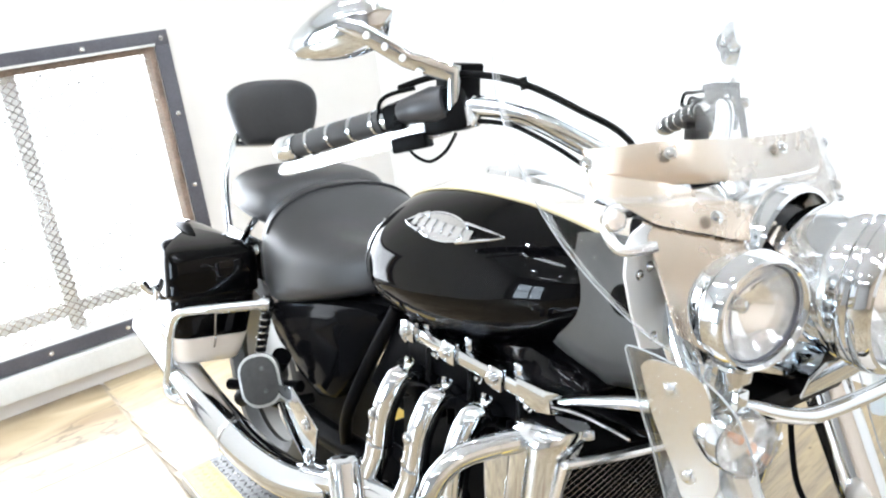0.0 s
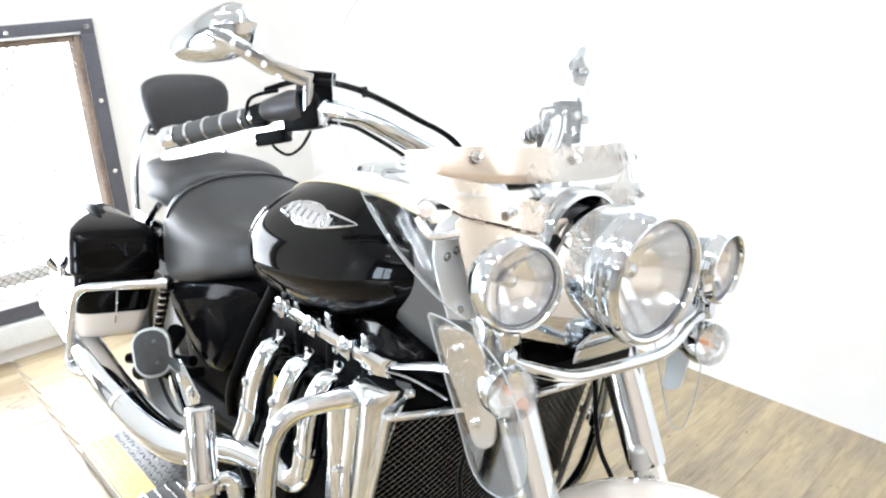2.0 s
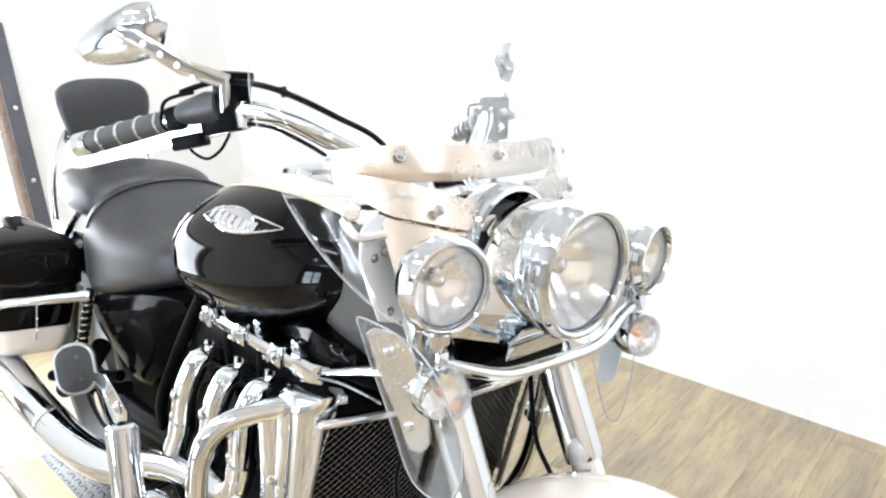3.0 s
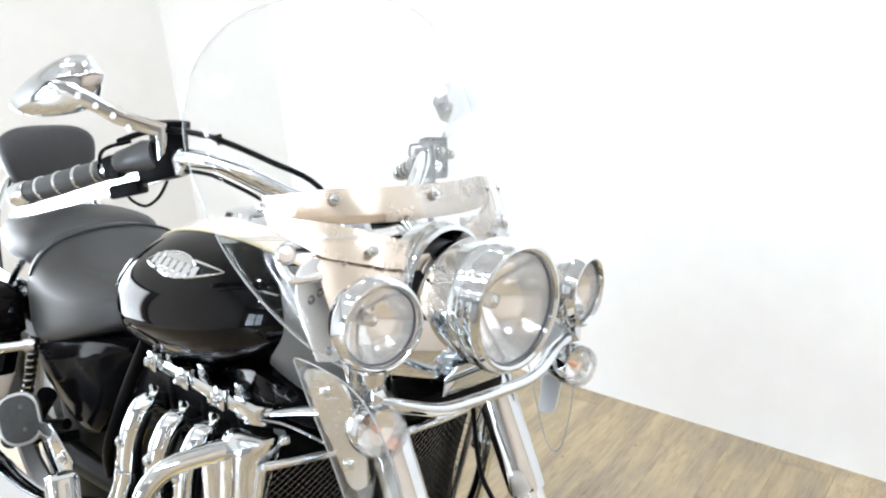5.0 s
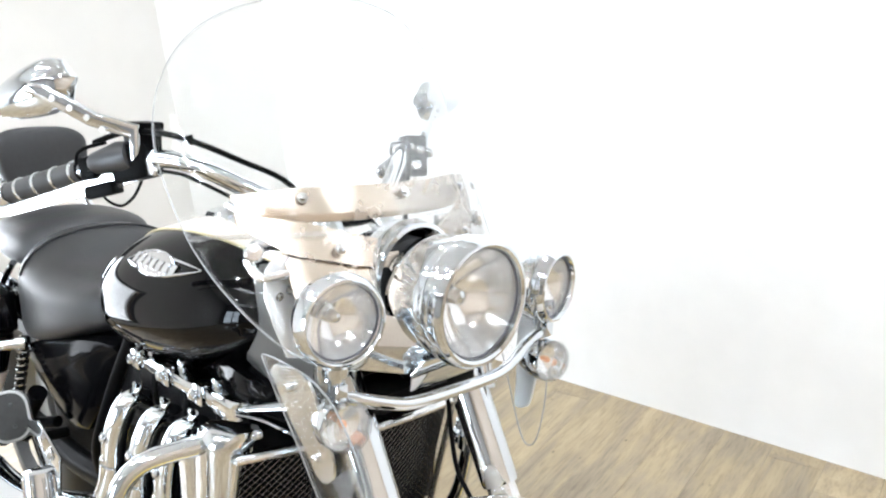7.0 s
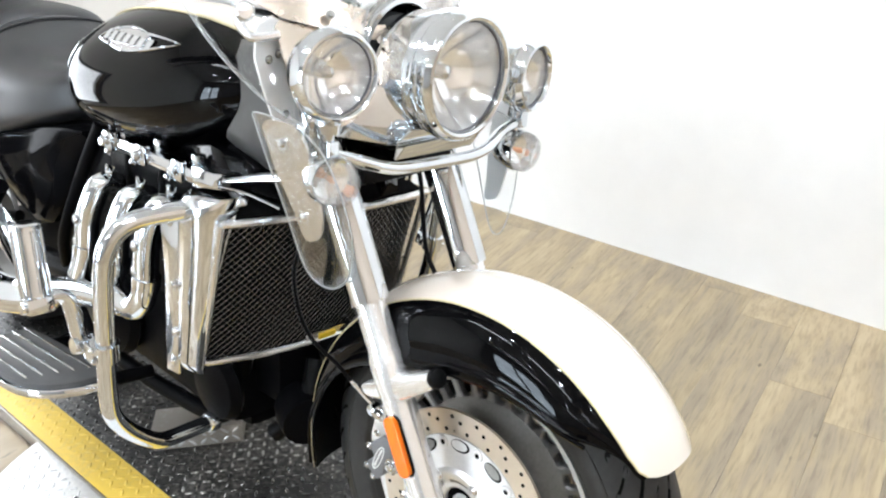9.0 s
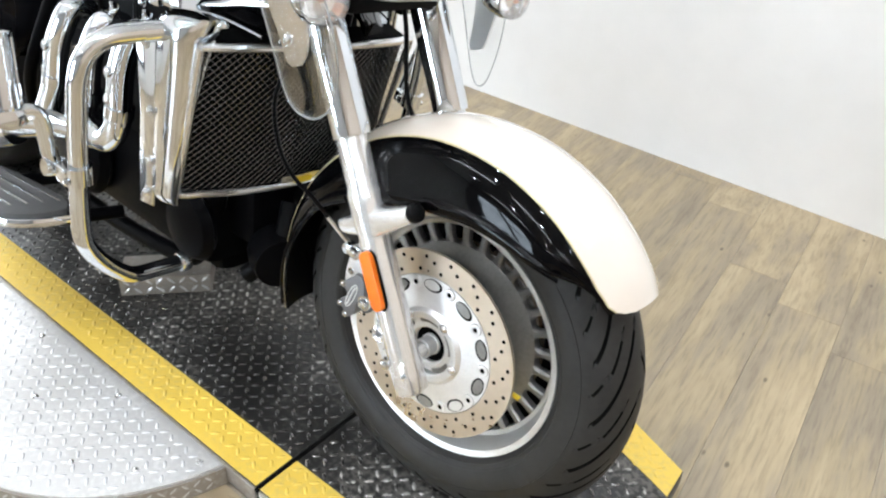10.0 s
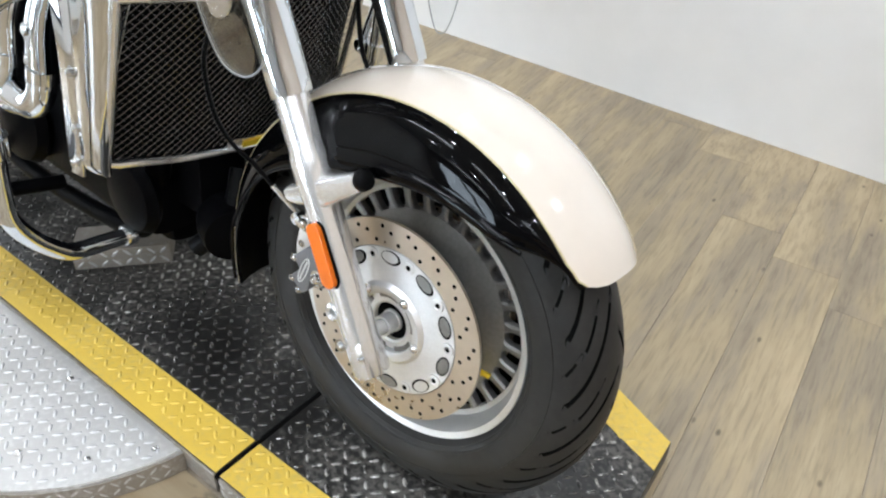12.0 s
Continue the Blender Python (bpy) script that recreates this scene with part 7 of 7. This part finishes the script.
for s in (-1, 1):
    rails = bmesh.new()
    box(rails, (-0.63, 0.165 * s, 0.742), (0.36, 0.026, 0.024), 0.005, Matrix.Translation((0, 0, 0)))
    for k in range(3):
        x = -0.775 + 0.118 * k
        box(rails, (x, 0.168 * s, 0.744), (0.030, 0.032, 0.036), 0.005)
        box(rails, (x + 0.034, 0.160 * s, 0.765), (0.016, 0.020, 0.022), 0.004)
        lathe(rails, [(0.0001, 0), (0.009, 0), (0.010, 0.006), (0.006, 0.010), (0.0001, 0.010)], axis((x - 0.004, 0.184 * s, 0.744), (0, s, 0)), 12)
    plate(rails, [(0.0, -0.02), (0.055, -0.022), (0.078, -0.012), (0.070, 0.005), (0.090, 0.022), (0.06, 0.016), (0.0, 0.014)], 0.03, Matrix.Translation((-0.495, 0.166 * s, 0.748)) @ Matrix.Rotation(radians(90), 4, "X"), 0.004)
    body("fuel_rail", rails, CHROME, eng, "chrome rail along the cylinder head")
for k in range(3):
    x = -0.76 + 0.118 * k
    for s in (-1, 1):
        wires = bmesh.new()
        tube(wires, [(x, 0.15 * s, 0.73), (x + 0.02, 0.165 * s, 0.70), (x + 0.01, 0.16 * s, 0.66)], 0.006, 8)
        body("injector_lead", wires, PLASTIC, eng)

# -- exhaust --
for k, (xt, zt, xb, zb) in enumerate(((-0.786, 0.656, -0.815, 0.520), (-0.674, 0.660, -0.698, 0.526), (-0.571, 0.671, -0.590, 0.530))):
    hp = bmesh.new()
    y = -0.207
    tube(hp, [(xt + 0.006, -0.145, zt - 0.014), (xt + 0.006, -0.168, zt + 0.004), (xt + 0.002, y + 0.010, zt + 0.006), (xt - 0.006, y - 0.006, zt - 0.026), ((xt + xb) / 2 - 0.004, y - 0.014, (zt + zb) / 2), (xb, y - 0.018, zb)], [0.017, 0.020, 0.0215, 0.022, 0.022, 0.0215], 22, 6)
    h = body("header_pipe", hp, CHROME, None, "chrome shielded exhaust header")
    cl = bmesh.new()
    tube(cl, [(xb + 0.004, y - 0.017, zb + 0.022), (xb, y - 0.018, zb + 0.002)], 0.0245, 22)
    if k == 2:
        tube(cl, [(xb, y - 0.018, zb + 0.008), (xb - 0.006, y - 0.022, zb - 0.022), (xb - 0.035, y - 0.026, zb - 0.050), (xb - 0.09, y - 0.028, zb - 0.050)], 0.0225, 20, 6)
    else:
        tube(cl, [(xb, y - 0.018, zb + 0.008), (xb - 0.006, y - 0.022, zb - 0.016), (xb - 0.016, y - 0.028, zb - 0.045)], 0.022, 20, 5)
    body("elbow", cl, CHROME, h)
    for f in (0.28, 0.62):
        p = Vector((xt - 0.008 + (xb - xt) * f, y - 0.033, zt - 0.02 + (zb - zt) * f))
        body("bolt", dome_bolt(bmesh.new(), p, (0.2, -1, 0.1), 0.008, 0.006), CHROME, h)
    nb = dome_bolt(bmesh.new(), (xt + 0.010, -0.180, zt + 0.030), (0.2, -0.5, 0.8), 0.006, 0.014)
    body("stud", nb, CHROME, h)
log = bmesh.new()
tube(log, [(-0.64, -0.232, 0.478), (-0.74, -0.236, 0.462), (-0.84, -0.242, 0.440), (-0.93, -0.252, 0.412), (-1.02, -0.268, 0.385)], [0.0235, 0.026, 0.028, 0.030, 0.034], 24)
body("collector", log, CHROME, None, "chrome exhaust collector")
muf = bmesh.new()
tube(muf, [(-0.94, -0.255, 0.395), (-1.0, -0.272, 0.378), (-1.10, -0.295, 0.362), (-1.25, -0.315, 0.362), (-1.45, -0.328, 0.382), (-1.70, -0.333, 0.415), (-1.95, -0.335, 0.445)], [0.030, 0.036, 0.040, 0.042, 0.043, 0.044, 0.044], 30, 6)
m_ = body("silencer", muf, CHROME, None, "long chrome silencer")
bd = bmesh.new()
tube(bd, [(-1.300, -0.3195, 0.3655), (-1.314, -0.3205, 0.367)], 0.0445, 30)
body("band", bd, SATIN, m_)
hs = bmesh.new()
plate(hs, [(-0.99, 0.49), (-0.985, 0.50), (-1.10, 0.545), (-1.19, 0.520), (-1.17, 0.45), (-1.06, 0.405), (-1.015, 0.40)], 0.006, Matrix.Translation((0, -0.262, 0)) @ Matrix.Rotation(radians(90), 4, "X"), 0.002)
h_ = body("heat_shield", hs, CHROME, None, "chrome plate above the silencer")
for x, z in ((-1.03, 0.495), (-1.03, 0.425)):
    body("bolt", dome_bolt(bmesh.new(), (x, -0.266, z), (0, -1, 0), 0.009, 0.007), CHROME, h_)
lm = bmesh.new()
tube(lm, [(-0.95, 0.285, 0.372), (-1.14, 0.325, 0.325), (-1.65, 0.345, 0.335), (-1.95, 0.348, 0.345)], [0.040, 0.052, 0.056, 0.056], 24, 6)
body("silencer", lm, CHROME, None, "long chrome silencer")
sw = bmesh.new()
for s in (-1, 1):
    tube(sw, [(-1.05, 0.12 * s, 0.36), (-1.35, 0.125 * s, 0.33), (-1.70, 0.125 * s, 0.33)], 0.03, 14)
tube(sw, [(-1.30, -0.20, 0.53), (-1.38, -0.22, 0.44), (-1.48, -0.24, 0.37)], 0.022, 12)
tube(sw, [(-1.28, -0.17, 0.455), (-1.50, -0.26, 0.405)], 0.014, 10)
body("swing_arm", sw, ENGINE, None, "black swing arm")


# -- chrome cylinder above the footboard, pedal and boards --
def side_hardware(s):
    cy = bmesh.new()
    cm = axis((-0.492, 0.440 * s, 0.612), (-0.16, -0.03 * s, 0.98), (1, 0, 0)) @ Matrix.Diagonal((0.92, 0.92, 0.95, 1))
    lathe(cy, [(0.0001, 0.0), (0.019, 0.0), (0.0225, 0.004), (0.0225, 0.106), (0.0215, 0.111), (0.016, 0.113), (0.0001, 0.113)], cm, 36)
    cc = body("highway_peg", cy, CHROME, None, "upright folded chrome highway peg on the guard bar")
    # Near-black hex face: shade of the socket put into the colour.
    body("socket", lathe(bmesh.new(), [(0.0001, 0.1136), (0.0062, 0.1136), (0.0068, 0.1130)], cm, 6), HOLE_SHADE, cc)
    for k in range(8):
        fl = bmesh.new()
        a = 2 * math.pi * k / 8
        tube(fl, [cm @ Vector((0.0222 * math.cos(a), 0.0222 * math.sin(a), 0.008)), cm @ Vector((0.0222 * math.cos(a), 0.0222 * math.sin(a), 0.104))], 0.0022, 8)
        body("flute", fl, CHROME, cc)
    ft = bmesh.new()
    box(ft, (0, 0, -0.012), (0.042, 0.034, 0.026), 0.006, cm)
    tube(ft, [cm @ Vector((-0.026, 0, -0.014)), cm @ Vector((0.026, 0, -0.014))], 0.009, 12)
    body("knuckle", ft, CHROME, cc)
    pd = bmesh.new()
    tube(pd, [(-0.500, 0.436 * s, 0.596), (-0.492, 0.415 * s, 0.606), (-0.490, 0.400 * s, 0.600), (-0.494, 0.392 * s, 0.575), (-0.505, 0.382 * s, 0.525), (-0.505, 0.374 * s, 0.505), (-0.490, 0.366 * s, 0.500), (-0.462, 0.366 * s, 0.508)], 0.0125, 14, 5, True, 0.8)
    body("arm", pd, CHROME, cc)
    kn = bmesh.new()
    lathe(kn, [(0.0001, -0.016), (0.013, -0.016), (0.014, -0.010), (0.014, 0.010), (0.013, 0.016), (0.0001, 0.016)], axis((-0.504, 0.378 * s, 0.508), (0, s, 0.1)), 16)
    body("joint", kn, CHROME, cc)
    bd = bmesh.new()
    pts = [(-0.66, 0.285), (-0.668, 0.325), (-0.70, 0.37), (-0.76, 0.400), (-0.86, 0.408), (-0.98, 0.405), (-1.03, 0.385), (-1.045, 0.34), (-1.04, 0.275), (-1.02, 0.262), (-0.80, 0.255), (-0.70, 0.262)]
    loop = [(p.x, s * p.y) for p in smooth_path([(a, b, 0) for a, b in pts + pts[:1]], 3)[:-1]]
    bm_ = Matrix.Translation((0, 0, 0.302)) @ Matrix.Translation((-0.85, 0, 0)) @ Matrix.Rotation(radians(-7), 4, "Y") @ Matrix.Translation((0.85, 0, 0))
    plate(bd, loop, 0.016, bm_, 0.005)
    b = body("footboard", bd, CHROME, None, "footboard with a chrome rim and ribbed rubber")
    pad = bmesh.new()
    cx, cyy = -0.85, 0.33 * s
    plate(pad, [(cx + (x - cx) * 0.93, cyy + (y - cyy) * 0.88) for x, y in loop], 0.010, bm_ @ Matrix.Translation((0, 0, 0.011)), 0.002)
    body("pad", pad, GRIP, b, "black ribbed rubber pad")
    rib = bmesh.new()
    for k in range(5):
        y = 0.283 + 0.024 * k
        x0, x1 = -0.715 - 0.012 * k, -1.02
        box(rib, ((x0 + x1) / 2, y * s, 0.018), (abs(x1 - x0), 0.004, 0.005), 0.0015, bm_)
    body("rib", rib, SATIN if s < 0 else GRIP, b)
    for mx in (-0.76, -0.96):
        ar = bmesh.new()
        tube(ar, [(mx + 0.02, 0.15 * s, 0.27), (mx, 0.25 * s, 0.275), (mx - 0.01, 0.30 * s, 0.285)], 0.014, 12)
        body("mount", ar, ENGINE, b)
    pf = bmesh.new()
    q = Matrix.Translation((-1.205, 0.288 * s, 0.528)) @ axis((0, 0, 0), (0.72, s * 0.60, 0.33), (0, 0, 1)) @ Matrix.Rotation(radians(-14 * s), 4, "Z")
    plate(pf, rounded(0.090, 0.112, 0.038), 0.014, q, 0.005)
    p = body("pillion_footboard", pf, WHEEL_GREY, None, "folded-up pillion footboard with a metal rim")
    pp = bmesh.new()
    plate(pp, rounded(0.078, 0.100, 0.033), 0.010, q @ Matrix.Translation((0, 0, 0.004)), 0.003)
    body("pad", pp, RUBBER, p, "worn black rubber pad")
    for u in (-0.024, 0.024):
        body("bolt", dome_bolt(bmesh.new(), q @ Vector((0.010, u, 0.0095)), q.to_3x3() @ Vector((0, 0, 1)), 0.003, 0.002), MASTER_GREY, p)
    pa = bmesh.new()
    tube(pa, [(-1.22, 0.17 * s, 0.45), (-1.215, 0.24 * s, 0.46), (-1.21, 0.275 * s, 0.485)], 0.013, 12)
    body("mount", pa, PLASTIC, p)


for s in (-1, 1):
    side_hardware(s)


# -- crash bars --
for s in (-1, 1):
    cb = bmesh.new()
    tube(cb, [(-0.400, 0.236 * s, 0.728), (-0.412, 0.275 * s, 0.726), (-0.424, 0.318 * s, 0.720), (-0.432, 0.346 * s, 0.702), (-0.438, 0.360 * s, 0.672), (-0.446, 0.364 * s, 0.62), (-0.458, 0.364 * s, 0.52), (-0.474, 0.360 * s, 0.43), (-0.488, 0.350 * s, 0.375), (-0.503, 0.320 * s, 0.325), (-0.512, 0.280 * s, 0.284), (-0.517, 0.250 * s, 0.266), (-0.521, 0.20 * s, 0.260), (-0.523, 0.150 * s, 0.257)], 0.0148, 22, 6)
    c = body("crash_bar", cb, CHROME, None, "thick chrome engine guard bar")
    sl = bmesh.new()
    tube(sl, [(-0.401, 0.240 * s, 0.728), (-0.408, 0.263 * s, 0.727), (-0.412, 0.275 * s, 0.726)], 0.0157, 20)
    body("sleeve", sl, CHROME, c)
    clm = bmesh.new()
    tube(clm, [(-0.459, 0.364 * s, 0.525), (-0.463, 0.363 * s, 0.495)], 0.0215, 20)
    box(clm, (-0.470, 0.376 * s, 0.509), (0.03, 0.022, 0.030), 0.004)
    body("clamp", clm, CHROME, c)
    for dz in (-0.009, 0.009):
        body("bolt", dome_bolt(bmesh.new(), (-0.455, 0.385 * s, 0.51 + dz), (0.6, s, 0), 0.004, 0.005), CHROME, c)
    en = bmesh.new()
    lathe(en, [(0.0001, 0.0), (0.0175, 0.0), (0.019, 0.004), (0.019, 0.018), (0.015, 0.022), (0.0001, 0.022)], axis((-0.523, 0.162 * s, 0.2575), (0.02, -s, 0)), 20)
    body("end_cap", en, CHROME, c)

# -- radiator --
RT, RB = (-0.318, 0.704), (-0.392, 0.446)


def rad(u, v, d=0.0):
    """A place on the radiator: u across (-1..1), v up (0..1), d ahead."""
    half = 0.216
    x = RB[0] + (RT[0] - RB[0]) * v - 0.022 * u * u
    z = RB[1] + (RT[1] - RB[1]) * v - 0.010 * (1 - u * u) * (1 - v) - 0.016 * u
    u -= 0.075
    return Vector((x + d * 0.965, u * half, z - d * 0.26))


core = bmesh.new()
rows = [[rad(u, v, -0.012) for v in np.linspace(0, 1, 8)] + [rad(u, v, -0.055) for v in np.linspace(1, 0, 8)] for u in np.linspace(-1, 1, 13)]
loft(core, rows)
radi = body("radiator", core, DARK, None, "black radiator behind a chrome wire grille")
verts, faces = [], []


def wire_run(points, r):
    n0 = len(verts)
    for i, p in enumerate(points):
        q = points[min(i + 1, len(points) - 1)] - points[max(i - 1, 0)]
        q.normalize()
        fw_ = Vector((0.96, 0, -0.26))
        sd = q.cross(fw_).normalized() * r
        verts.extend([p + sd, p + fw_ * r, p - sd])
    for i in range(len(points) - 1):
        a, b = n0 + 3 * i, n0 + 3 * i + 3
        faces.append((a, a + 1, b + 1, b))
        faces.append((a + 1, a + 2, b + 2, b + 1))


for k in range(-36, 55):
    for sgn in (1, -1):
        pts = []
        for j in range(61):
            u = -1 + 2 * j / 60
            v = (k / 20.5) + (0.78 * (u + 1) if sgn > 0 else 1.56 - 0.78 * (u + 1)) - 0.42
            if 0.01 <= v <= 0.985:
                pts.append(rad(u, v, 0.001 if sgn > 0 else -0.001))
            elif len(pts) > 1:
                break
        if len(pts) > 1:
            wire_run(pts, 0.0006)
me = bpy.data.meshes.new("grille_wire")
me.from_pydata(verts, [], faces)
me.materials.append(WIRE)
gr = tagged(new("grille_wire", me), "woven wire grille", kind="stuff")
gr.parent = radi
rim_ = bmesh.new()
edge = [rad(u, 1, 0.004) for u in np.linspace(-1, 1, 13)] + [rad(1, v, 0.004) for v in np.linspace(0.9, 0.1, 7)] + [rad(u, 0, 0.004) for u in np.linspace(1, -1, 13)] + [rad(-1, v, 0.004) for v in np.linspace(0.1, 0.9, 7)]
tube(rim_, edge + edge[:1], 0.0065, 10, 2)
body("surround", rim_, SATIN, radi, "metal grille surround")
lab = bmesh.new()
rows = [[rad(u, v, 0.009) for v in (0.0, 0.055)] + [rad(u, v, 0.0075) for v in (0.055, 0.0)] for u in (0.02, 0.12, 0.2)]
loft(lab, rows)
body("warning_label", lab, YELLOW_STICKER, radi, "yellow warning label")
tb_ = bmesh.new()
rows = [[rad(u, v, 0.0065) for v in (-0.012, 0.075)] + [rad(u, v, 0.0045) for v in (0.075, -0.012)] for u in (-0.12, 0.0, 0.15, 0.32)]
loft(tb_, rows)
body("lower_tab", tb_, SATIN, radi)
for s in (-1, 1):
    cw = bmesh.new()
    rows = []
    sh = 0.010 if s < 0 else -0.050
    for f, grow in ((1.06, -0.016), (1.04, -0.005), (1.0, 0.0), (0.93, 0.001), (0.8, 0.0), (0.6, 0.0), (0.4, 0.0), (0.2, 0.0), (0.05, 0.0), (0.0, -0.004), (-0.025, -0.012)):
        z = 0.450 + 0.288 * f
        fx, fy = -0.408 + 0.066 * f, 0.238 - 0.030 * max(f, 0) ** 3
        ox, oy = -0.412 + 0.058 * f, 0.262 + grow
        kx, ky = -0.452 + 0.040 * f, 0.262 + grow
        if s > 0:
            fx, ox, kx = fx - 0.10, ox - 0.10, kx - 0.10
        rows.append([(fx - 0.012, s * (fy - 0.006) + sh, z), (fx - grow * 0 + 0.001, s * fy + sh, z), (fx * 0.65 + ox * 0.35 + 0.006, s * (fy * 0.65 + oy * 0.35) + sh, z), (fx * 0.3 + ox * 0.7 + 0.006, s * (fy * 0.25 + oy * 0.75 + 0.002) + sh, z), (ox - 0.004, s * (oy + 0.002) + sh, z), (ox * 0.6 + kx * 0.4 - 0.004, s * (oy + 0.005) + sh, z), (kx, s * ky + sh, z), (kx - 0.004, s * (ky - 0.010) + sh, z), (kx + 0.004, s * 0.225 + sh, z)])
    loft(cw, rows)
    c = body("radiator_cowl", cw, CHROME, None, "tapered chrome radiator side cowl", 50)
    bk = bmesh.new()
    plate(bk, [(-0.475, 0.715), (-0.44, 0.715), (-0.452, 0.57), (-0.468, 0.43), (-0.505, 0.425), (-0.500, 0.50), (-0.49, 0.60), (-0.492, 0.70)], 0.006, Matrix.Translation((0.020, 0.250 * s, 0.0)) @ Matrix.Rotation(radians(90), 4, "X"), 0.002)
    body("back_plate", bk, CHROME, c)
    for x, z in ((-0.462, 0.70), (-0.455, 0.595), (-0.462, 0.51), (-0.478, 0.45)):
        body("bolt", dome_bolt(bmesh.new(), (x + 0.016, 0.252 * s, z), (0, s, 0), 0.0065, 0.007), CHROME, c)
    ov = bmesh.new()
    plate(ov, [(0.016 * math.cos(t), 0.010 * math.sin(t)) for t in np.linspace(0, 2 * math.pi, 18, endpoint=False)], 0.012, Matrix.Translation((-0.345, 0.195 * s, 0.745)) @ Matrix.Rotation(radians(-15), 4, "Y"), 0.004)
    body("oval_plug", ov, CHROME, c)
    # cowl wing above the radiator
    wg = bmesh.new()
    rows = []
    for x, y0, y1, z in ((-0.455, 0.125, 0.165, 0.755), (-0.40, 0.105, 0.150, 0.745), (-0.36, 0.09, 0.135, 0.738), (-0.33, 0.07, 0.115, 0.732), (-0.30, 0.05, 0.09, 0.728)):
        rows.append([(x, s * y0, z - 0.012), (x, s * y0, z + 0.004), (x, s * (y0 + y1) / 2, z + 0.010), (x, s * y1, z), (x, s * y1, z - 0.008)])
    loft(wg, rows)
    body("shroud_wing", wg, BLACK, None, "gloss black shroud above the radiator", 50)
    sw_ = bmesh.new()
    tube(sw_, [(-0.408, 0.181 * s, 0.7585), (-0.398, 0.176 * s, 0.7615), (-0.372, 0.163 * s, 0.768), (-0.334, 0.144 * s, 0.7765), (-0.30, 0.130 * s, 0.782)], [0.003, 0.0055, 0.0075, 0.009, 0.010], 12, 5, True, 0.6)
    body("shroud_trim", sw_, CHROME, None, "chrome blade trim beside the tank")
    lo = bmesh.new()
    tube(lo, [(-0.4235, 0.179 * s, 0.745), (-0.403, 0.166 * s, 0.743), (-0.383, 0.154 * s, 0.7385), (-0.355, 0.145 * s, 0.733), (-0.3255, 0.136 * s, 0.7264)], 0.0030, 8)
    body("shroud_edge", lo, CHROME)
brk = bmesh.new()
tube(brk, [(-0.40, 0.06, 0.455), (-0.385, 0.075, 0.42), (-0.40, 0.10, 0.385), (-0.42, 0.08, 0.36)], 0.007, 8)
tube(brk, [(-0.40, 0.02, 0.445), (-0.37, 0.09, 0.43), (-0.39, 0.14, 0.44)], 0.006, 8)
lathe(brk, [(0.0001, 0), (0.028, 0), (0.03, 0.02), (0.02, 0.035), (0.0001, 0.035)], axis((-0.40, 0.03, 0.40), (1, 0, 0)), 20)
body("horn", brk, PLASTIC, None, "black horn below the radiator")
stand = bmesh.new()
tube(stand, [(-0.80, 0.17, 0.22), (-0.83, 0.26, 0.10), (-0.85, 0.31, 0.038)], 0.014, 12)
box(stand, (-0.855, 0.318, 0.040), (0.06, 0.04, 0.012), 0.004)
body("side_stand", stand, ENGINE, None, "black side stand")


# ---- floor pieces ----
def piece(name, me, parent, x, y, a=0.0):
    ob = new(name, me)
    ob.location = (x, y, FLOOR)
    ob.rotation_euler = (0, 0, a)
    ob.parent = parent
    return ob


def bevelled(w, d, h, bev, mat, name):
    bm = box(bmesh.new(), (0, 0, -h / 2), (w, d, h), bev, None, 1)
    me = bpy.data.meshes.new(name)
    bm.to_mesh(me)
    bm.free()
    me.materials.append(mat)
    return me


PW, PL, SPLIT = 0.152, 0.92, -0.262
plank_mesh = bevelled(PW - 0.0005, PL - 0.0005, 0.005, 0.0005, PLANK, "plank")
rng = random.Random(4)
SKEW = radians(6.3)
for i in range(-19, 25):
    x = 0.03 + i * PW / math.cos(SKEW)
    y = WALL_Y + 0.1 - rng.random() * PL * 0.9
    top = WALL_Y + 0.1
    while top > SPLIT + 0.02:
        low = max(y, SPLIT + 0.009)
        p = piece("plank", plank_mesh, floor, x - ((top + low) / 2 - SPLIT) * math.tan(SKEW), (top + low) / 2, SKEW)
        p.scale = (1, (top - low) / PL / math.cos(SKEW), 1)
        top, y = low, y - PL
TW = 0.61
tile_mesh = bevelled(TW - 0.002, TW - 0.002, 0.0055, 0.001, STONE, "stone_tile")
for i in range(-3, 7):
    for j in range(9):
        x, y = -0.755 + i * TW, SPLIT - 0.003 - (j + 0.5) * TW
        piece("stone_tile", tile_mesh, floor, x, y, rng.choice((0, math.pi / 2, math.pi, -math.pi / 2)))
